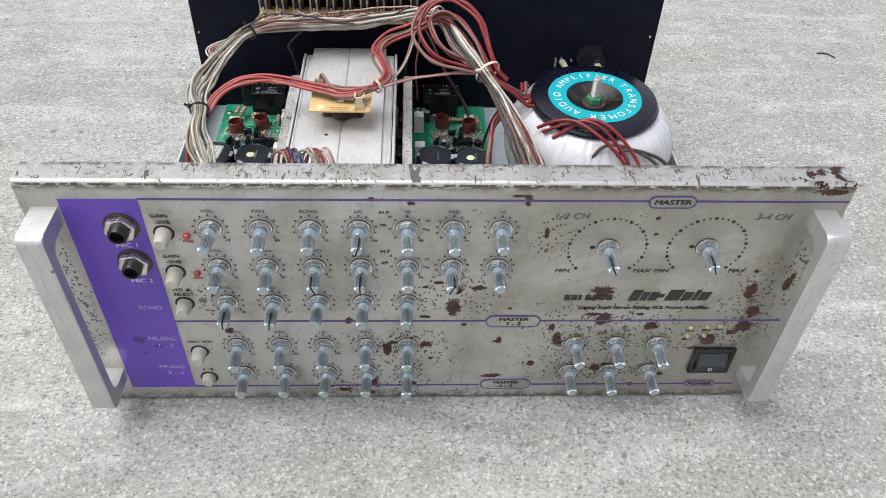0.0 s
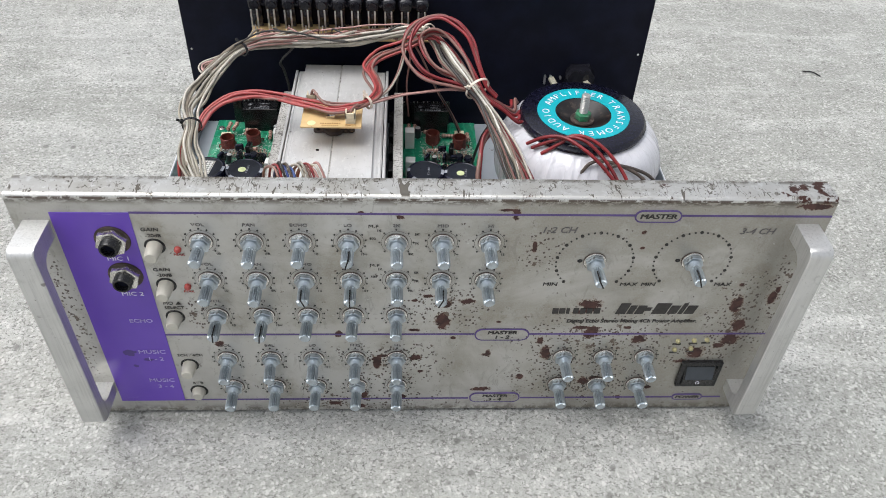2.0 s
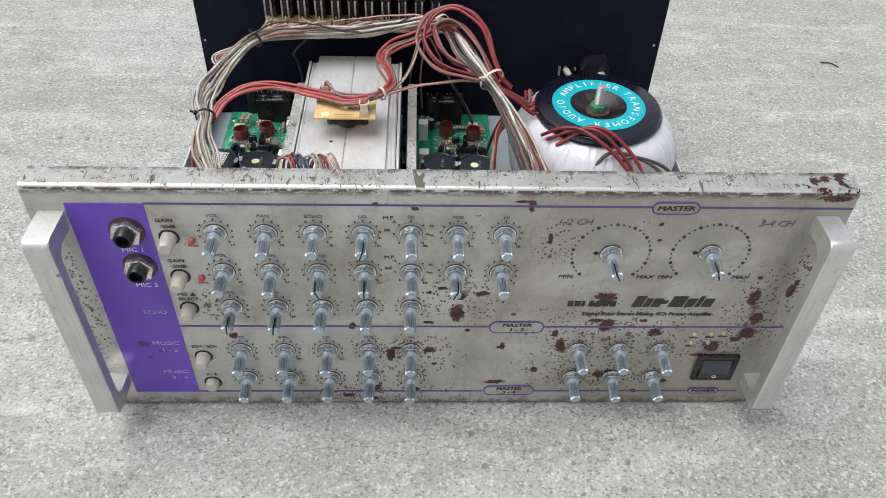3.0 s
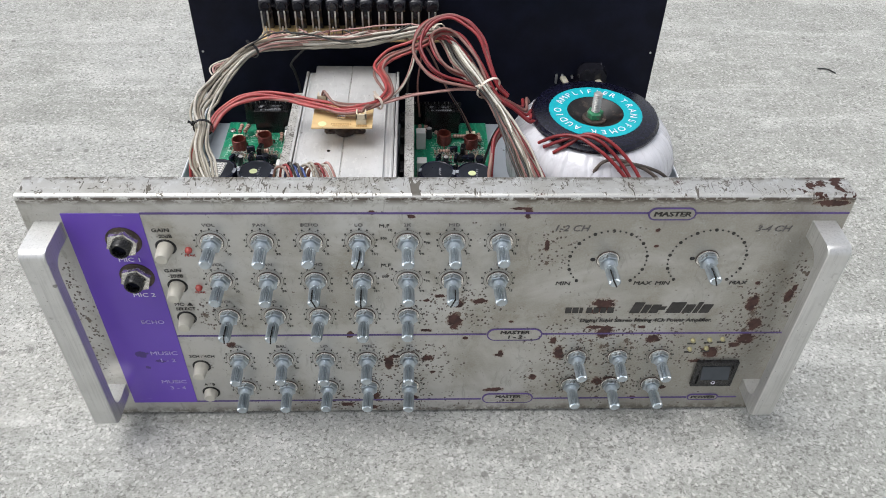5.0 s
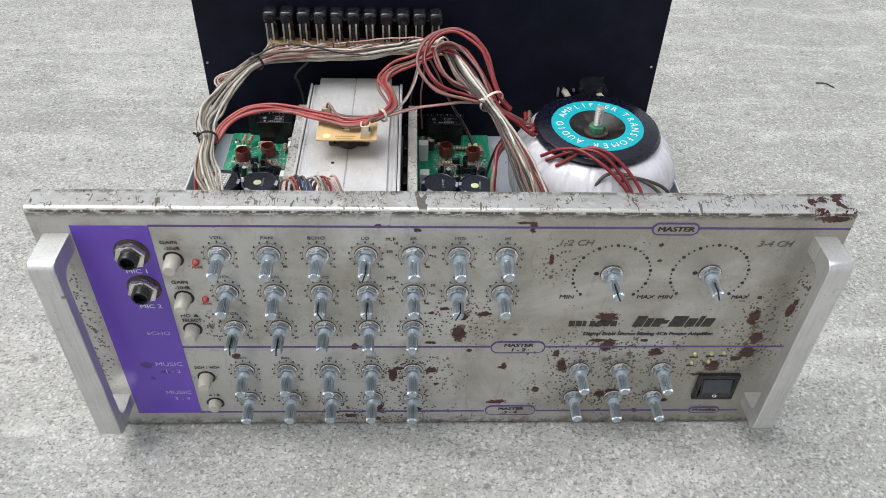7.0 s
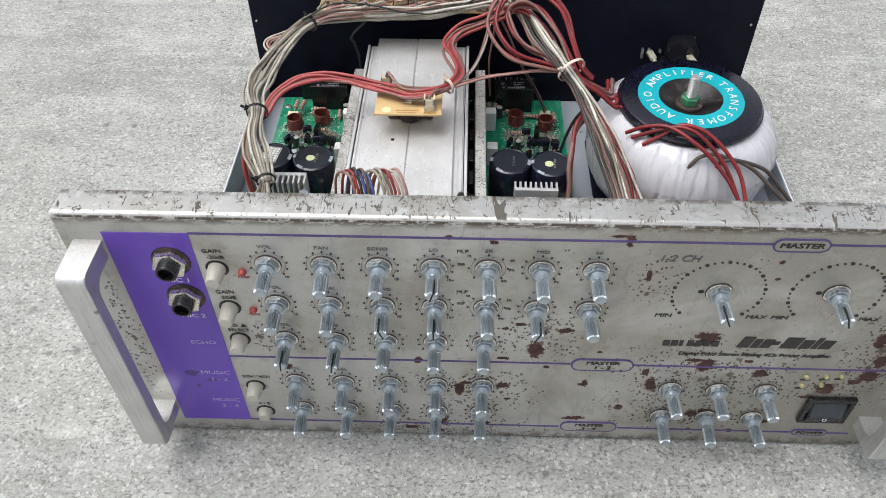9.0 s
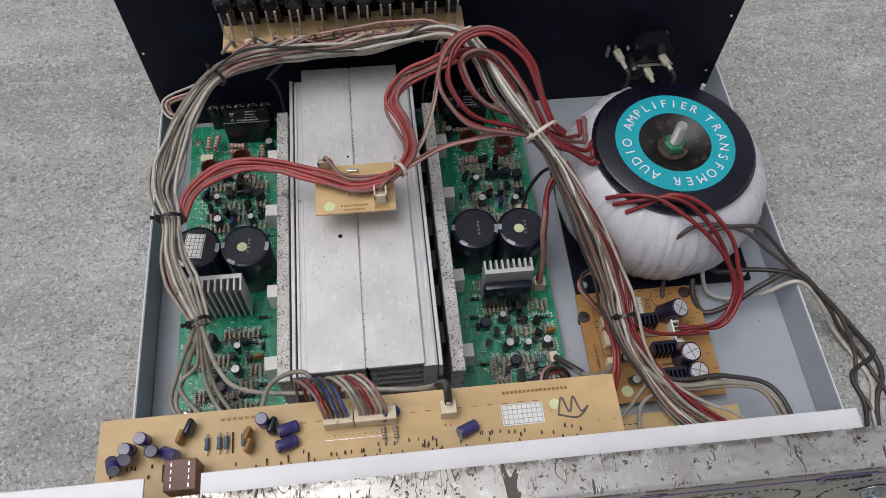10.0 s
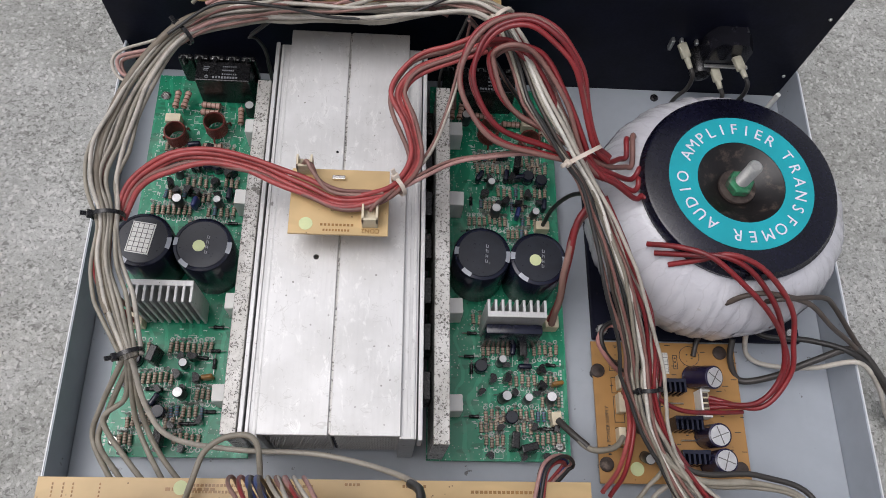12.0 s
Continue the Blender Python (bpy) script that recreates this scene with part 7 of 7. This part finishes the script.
strands(lm, [(-0.012, 0.334, 0.132), (-0.006, 0.338, 0.120), (0.004, 0.340, 0.098), (0.018, 0.341, 0.066), (0.032, 0.340, 0.042), (0.041, 0.337, 0.022)], ["w_brown", "w_black", "w_brown"], 0.0020, 14, 0.0009)

lm = loom("transformer_loom", (0.03, 0.28, 0.13), "coiled red transformer leads looped behind a pale tie")
RING_A = [(0.052, 0.253, 0.122), (0.029, 0.257, 0.126), (0.003, 0.265, 0.131), (-0.011, 0.282, 0.142), (-0.009, 0.295, 0.152), (0.002, 0.305, 0.160), (0.019, 0.305, 0.163), (0.037, 0.292, 0.156), (0.047, 0.278, 0.142), (0.056, 0.261, 0.122), (0.066, 0.258, 0.111)]
RING_B = [(0.051, 0.253, 0.124), (0.032, 0.263, 0.128), (0.012, 0.271, 0.133), (0.000, 0.285, 0.142), (-0.004, 0.299, 0.150), (0.009, 0.303, 0.156), (0.026, 0.298, 0.152), (0.041, 0.277, 0.140), (0.055, 0.257, 0.120), (0.066, 0.252, 0.110)]
strands(lm, RING_A, ["w_crimson", "w_crimson", "w_brown", "w_crimson"], 0.0052, 21, 0.0015, squeeze=(0.0, 0.82))
strands(lm, RING_B, ["w_crimson", "w_brown", "w_brown"], 0.0048, 22, 0.0014, squeeze=(0.0, 0.78))
strands(lm, [(-0.004, 0.312, 0.142), (0.012, 0.309, 0.144), (0.028, 0.294, 0.138), (0.046, 0.262, 0.123), (0.064, 0.250, 0.110)], ["w_crimson", "w_brown", "w_crimson"], 0.0042, 23, 0.0016, squeeze=(0.62,))
strands(lm, [(0.066, 0.245, 0.090), (0.056, 0.232, 0.080), (0.052, 0.212, 0.062), (0.052, 0.201, 0.042), (0.050, 0.192, 0.024)], ["w_crimson", "w_crimson", "w_brown"], 0.0034, 24, 0.0019)
TIE = Vector((0.0560, 0.2570, 0.1150))
for k, (bx, by, tx, ty) in enumerate(((0.0790, 0.2690, 0.0850, 0.2830), (0.0820, 0.2640, 0.0890, 0.2850), (0.0830, 0.2560, 0.0910, 0.2640), (0.0840, 0.2490, 0.0900, 0.2570), (0.0860, 0.2440, 0.0930, 0.2450))):
    wire("wire", [TIE + Vector((-0.010 + 0.001 * k, 0.006 - 0.003 * k, 0.008)), TIE + Vector((0, 0.004 - 0.003 * k, 0)), ((TIE.x + bx) / 2, (TIE.y + by) / 2 - 0.003, 0.1075), (bx, by, 0.0960), (bx + 0.005, by + 0.003, 0.0940), (tx, ty, 0.0945), (tx + 0.003, ty + 0.004, 0.0885)], 0.0016, M["w_brown" if k == 1 else "w_crimson"], lm)
for pts, col in (([(0.0930, 0.2190, 0.0960), (0.1070, 0.2130, 0.1070), (0.1230, 0.2050, 0.1120), (0.1430, 0.1900, 0.1060), (0.1600, 0.1810, 0.0920), (0.1730, 0.1720, 0.0740), (0.1820, 0.1570, 0.0520), (0.1690, 0.1410, 0.0380), (0.1450, 0.1400, 0.0240)], "w_crimson"),
                 ([(0.0970, 0.2140, 0.0950), (0.1130, 0.2090, 0.1060), (0.1290, 0.2060, 0.1120), (0.1440, 0.1990, 0.1100), (0.1610, 0.1870, 0.0960), (0.1720, 0.1760, 0.0780), (0.1790, 0.1560, 0.0540), (0.1670, 0.1400, 0.0400), (0.1450, 0.1430, 0.0240)], "w_crimson"),
                 ([(0.1050, 0.2080, 0.0930), (0.1190, 0.2070, 0.1040), (0.1310, 0.2070, 0.1130), (0.1470, 0.2020, 0.1120), (0.1630, 0.1930, 0.1020), (0.1770, 0.1830, 0.0850), (0.1820, 0.1700, 0.0680), (0.1850, 0.1550, 0.0500), (0.1700, 0.1380, 0.0370), (0.1450, 0.1460, 0.0240)], "w_crimson")):
    wire("wire", [(x, y, z - 0.0066 * min(1, max(0, (z - 0.05) / 0.04))) for x, y, z in pts], 0.0016, M[col], lm)
wire("wire", [(0.1380, 0.1880, 0.0800), (0.1460, 0.1895, 0.0900), (0.1600, 0.1905, 0.0910), (0.1870, 0.1890, 0.0800), (0.2090, 0.1810, 0.0620), (0.2345, 0.1740, 0.0410), (0.2620, 0.1500, 0.0260), (0.2760, 0.1360, 0.0100), (0.2830, 0.1180, -0.0045), (0.2760, 0.0980, -0.0045), (0.2810, 0.0750, -0.0045), (0.2740, 0.0450, -0.0045)], 0.0016, M["w_dark"], lm)
wire("wire", [(0.1580, 0.1890, 0.0770), (0.1640, 0.1885, 0.0870), (0.1770, 0.1900, 0.0860), (0.2000, 0.1950, 0.0740), (0.2140, 0.1940, 0.0600), (0.2340, 0.1800, 0.0415), (0.2580, 0.1520, 0.0260), (0.2720, 0.1380, 0.0080), (0.2880, 0.1220, -0.0045), (0.2930, 0.1030, -0.0045), (0.2970, 0.0860, -0.0045), (0.2880, 0.0620, -0.0045), (0.2820, 0.0350, -0.0045)], 0.0016, M["w_dark"], lm)

lm = loom("supply_loom", (0.08, 0.2, 0.09), "bundle of white, grey and red wires above the supply board")
strands(lm, [(0.008, 0.329, 0.141), (0.019, 0.305, 0.140), (0.030, 0.280, 0.135), (0.045, 0.256, 0.125), (0.060, 0.236, 0.112), (0.074, 0.210, 0.097), (0.086, 0.184, 0.080), (0.094, 0.160, 0.064), (0.096, 0.141, 0.057), (0.101, 0.119, 0.050), (0.115, 0.093, 0.042), (0.134, 0.072, 0.038), (0.158, 0.054, 0.036), (0.170, 0.024, 0.036)],
        ["w_clean", "w_grey", "w_brown", "w_white", "w_dark", "w_clean", "w_grey", "w_black", "w_brown", "w_white", "w_clean", "w_grey", "w_black", "w_brown", "w_crimson", "w_white", "w_black"], 0.0128, 31, 0.00108, squeeze=(0.02, 0.27, 0.73))
strands(lm, [(0.062, 0.236, 0.110), (0.079, 0.206, 0.093), (0.092, 0.182, 0.078), (0.098, 0.160, 0.064), (0.098, 0.141, 0.057), (0.107, 0.119, 0.050), (0.124, 0.093, 0.045), (0.144, 0.072, 0.042), (0.164, 0.056, 0.040), (0.176, 0.024, 0.038)], ["w_crimson", "w_crimson", "w_black", "w_crimson", "w_white"], 0.0044, 32, 0.0012, squeeze=(0.57,))
strands(lm, [(0.097, 0.139, 0.056), (0.102, 0.112, 0.048), (0.120, 0.094, 0.047), (0.156, 0.092, 0.047), (0.180, 0.086, 0.047), (0.190, 0.066, 0.046), (0.188, 0.044, 0.044), (0.178, 0.024, 0.044)], ["w_grey", "w_grey", "w_grey", "w_black"], 0.0042, 33, 0.0016)
wire("wire", [(0.097, 0.141, 0.057), (0.119, 0.134, 0.045), (0.146, 0.135, 0.035), (0.163, 0.137, 0.028)], 0.0014, M["w_crimson"], lm)
wire("wire", [(0.093, 0.145, 0.024), (0.086, 0.148, 0.046), (0.091, 0.126, 0.034), (0.083, 0.103, 0.035), (0.068, 0.088, 0.050)], 0.0014, M["w_red"], lm)
wire("wire", [(0.092, 0.148, 0.024), (0.088, 0.151, 0.048), (0.093, 0.126, 0.036), (0.086, 0.101, 0.036), (0.072, 0.086, 0.050)], 0.0014, M["w_crimson"], lm)
wire("wire", [(0.093, 0.159, 0.023), (0.080, 0.164, 0.040), (0.073, 0.175, 0.045), (0.081, 0.184, 0.046), (0.090, 0.176, 0.048), (0.094, 0.150, 0.055)], 0.0014, M["w_pink"], lm)
wire("wire", [(0.093, 0.162, 0.023), (0.078, 0.168, 0.042), (0.075, 0.180, 0.047), (0.084, 0.185, 0.048), (0.092, 0.172, 0.050), (0.095, 0.148, 0.056)], 0.0014, M["w_black"], lm)
wire("wire", [(0.051, 0.131, 0.024), (0.058, 0.122, 0.030), (0.068, 0.113, 0.032), (0.083, 0.115, 0.026), (0.0905, 0.122, 0.022)], 0.0018, M["w_grey"], lm)
wire("wire", [(0.064, 0.246, 0.095), (0.057, 0.258, 0.070), (0.051, 0.262, 0.042), (0.048, 0.259, 0.022)], 0.0014, M["w_black"], lm)
wire("wire", [(0.100, 0.130, 0.052), (0.112, 0.108, 0.045), (0.118, 0.098, 0.040), (0.098, 0.084, 0.040), (0.090, 0.050, 0.050), (0.088, 0.024, 0.060)], 0.0014, M["w_white"], lm)
wire("wire", [(0.1000, 0.128, 0.052), (0.108, 0.105, 0.040), (0.096, 0.090, 0.036), (0.080, 0.070, 0.04), (0.074, 0.024, 0.055)], 0.0014, M["w_grey"], lm)
wire("sleeve", [(0.0510, 0.1310, 0.0245), (0.0580, 0.1220, 0.0302), (0.0660, 0.1145, 0.0325)], 0.0021, M["w_black"], lm)

wire("sleeve", [(-0.0392, 0.0845, 0.1220), (-0.0352, 0.0800, 0.1340), (-0.0360, 0.0680, 0.1560), (-0.0365, 0.0600, 0.1630)], 0.0021, M["w_black"], lm)

lm = loom("ribbon_wires", (-0.085, 0.07, 0.16), "short rainbow of coloured wires plugged into the preamplifier board")
RIBBON = ("w_brown", "w_crimson", "w_black", "w_blue", "w_dark", "w_blue", "w_white", "w_white", "w_brown", "w_crimson", "w_pink", "w_white", "w_pink")
for i, col in enumerate(RIBBON):
    x = -0.0985 + i * 0.0022 + (0.0042 if i > 5 else 0)
    near = i < 6
    lean = 0.016 if near else 0.020
    jig = 0.0010 * ((i * 7) % 5 - 2)
    wire("wire", [(x, 0.0590, 0.1595), (x - 0.0005, 0.0605, 0.1670), (x - lean * 0.30, 0.0690, 0.1730 + jig), (x - lean * 0.75 + jig, 0.0800, 0.1600), (x - lean + jig, 0.0855, 0.1280), (x - lean * 0.9 + jig * 2, 0.0780, 0.0910)], 0.0009, M[col], lm)
strands(lm, [(0.0250, 0.0800, 0.0910), (0.0290, 0.0960, 0.0900), (0.0400, 0.1030, 0.0760), (0.0480, 0.1010, 0.0600), (0.0380, 0.0900, 0.0600)], ["w_black", "w_blue", "w_pink", "w_red", "w_black"], 0.0026, 42, 0.0011)

lm = loom("mains_lead", (0.24, 0.16, 0.04), "dark mains cord hanging over the tray wall onto the concrete")
wire("cord", [(0.166, 0.1840, 0.0220), (0.1655, 0.172, 0.0160), (0.172, 0.1600, 0.0115), (0.190, 0.161, 0.0200), (0.210, 0.168, 0.0330), (0.2345, 0.174, 0.0405), (0.252, 0.157, 0.0340), (0.276, 0.141, 0.0140), (0.297, 0.124, GROUND_Z + 0.0022), (0.298, 0.104, GROUND_Z + 0.0022), (0.286, 0.084, GROUND_Z + 0.0022), (0.276, 0.050, GROUND_Z + 0.0022)], 0.0021, M["w_black"], lm)
wire("cord", [(0.186, 0.200, 0.0130), (0.178, 0.194, 0.0240), (0.184, 0.184, 0.0300), (0.210, 0.180, 0.0360), (0.234, 0.170, 0.0405), (0.262, 0.150, 0.0260), (0.292, 0.138, GROUND_Z + 0.002), (0.298, 0.121, GROUND_Z + 0.002), (0.276, 0.107, GROUND_Z + 0.002), (0.277, 0.084, GROUND_Z + 0.002), (0.270, 0.060, GROUND_Z + 0.002)], 0.0018, M["w_black"], lm)
for a, b in CRIMPS:
    x, y, z = b
    wire("lead", [b, (x + 0.002, y - 0.004, z - 0.003), (x + 0.002, y - 0.006, z - 0.014), (x - 0.001, y - 0.004, 0.030), (x - 0.003, y - 0.006, 0.0075)], 0.0015, M["w_black"], lm)
strands(lm, [(-0.136, 0.357, 0.0135), (-0.135, 0.355, 0.060), (-0.137, 0.349, 0.085), (-0.138, 0.340, 0.100), (-0.124, 0.340, 0.1160)], ["w_black", "w_black"], 0.0010, 44, 0.0009)

lm = loom("pad_lead", (0.190, 0.185, 0.010), "pale grey lead curling out from under the transformer")
wire("lead", [(0.184, 0.205, 0.0350), (0.176, 0.195, 0.0400), (0.172, 0.186, 0.0300), (0.178, 0.176, 0.0140), (0.192, 0.170, 0.0120), (0.214, 0.166, 0.0240), (0.2350, 0.166, 0.0395), (0.252, 0.154, 0.0280), (0.268, 0.140, 0.0060), (0.282, 0.122, GROUND_Z + 0.002), (0.288, 0.100, GROUND_Z + 0.002), (0.280, 0.075, GROUND_Z + 0.002), (0.278, 0.045, GROUND_Z + 0.002)], 0.0016, M["w_white"], lm)
lm = loom("board_lead", (0.145, 0.186, 0.010), "black lead from the transformer to the supply board")
wire("lead", [(0.146, 0.196, 0.0300), (0.146, 0.188, 0.0220), (0.144, 0.182, 0.0170), (0.142, 0.174, 0.0150)], 0.0016, M["w_black"], lm)
lm = loom("cable_stub", (0.222, 0.364, 0.02), "short white cable stub by the rear panel")
wire("stub", [(0.2210, 0.3640, 0.0050), (0.2215, 0.3635, 0.0160), (0.2225, 0.3645, 0.0290)], 0.0018, M["paper"], lm)
for x, y in ((0.1400, 0.3730), (0.2060, 0.3735)):
    t = thing("tray_screw", (x, y, 0.005), "small black screw on the tray floor", "screw", "tray screws")
    bm = bmesh.new()
    lathe(bm, [(0.0030, 0), (0.0030, 0.0010), (0.0018, 0.0020)], 14, (x, y, 0.0050))
    part("head", bm, M["black"], t, smooth=40)
t = thing("twig", (0.510, 0.525, GROUND_Z), "thin dark dry twig lying on the concrete", "twig")
bm = bmesh.new()
part("stem", tube(bm, spline([(0.499, 0.528, GROUND_Z + 0.001), (0.510, 0.525, GROUND_Z + 0.002), (0.518, 0.516, GROUND_Z + 0.001)], 4), 0.0009, 6), M["w_black"], t, smooth=60)

for p, d, rad, mt, lab in (((-0.1690, 0.3225, 0.1225), (-0.6, -0.7, 0), 0.0058, "black", "black nylon cable tie round grey wires"),
                           ((-0.1990, 0.2190, 0.1045), (0.1, -1, -0.1), 0.0078, "black", "black nylon cable tie round grey and red wires"),
                           ((-0.1800, 0.1480, 0.0952), (0.4, -1, -0.1), 0.0064, "black", "black nylon cable tie round grey wires"),
                           ((0.0490, 0.2540, 0.1240), (0.6, -1, -0.4), 0.0112, "tie_white", "pale nylon cable tie round red leads"),
                           ((0.0060, 0.3290, 0.1410), (0.4, -0.6, 0), 0.0066, "tie_white", "pale nylon cable tie by the sockets"),
                           ((-0.0480, 0.2345, 0.1200), (0.8, 0.6, 0), 0.0050, "tie_white", "pale nylon cable tie round red wires"),
                           ((0.0965, 0.1430, 0.0575), (0.1, -1, -0.3), 0.0072, "black", "black nylon cable tie above the supply board")):
    cable_tie(p, d, rad, mt, lab)
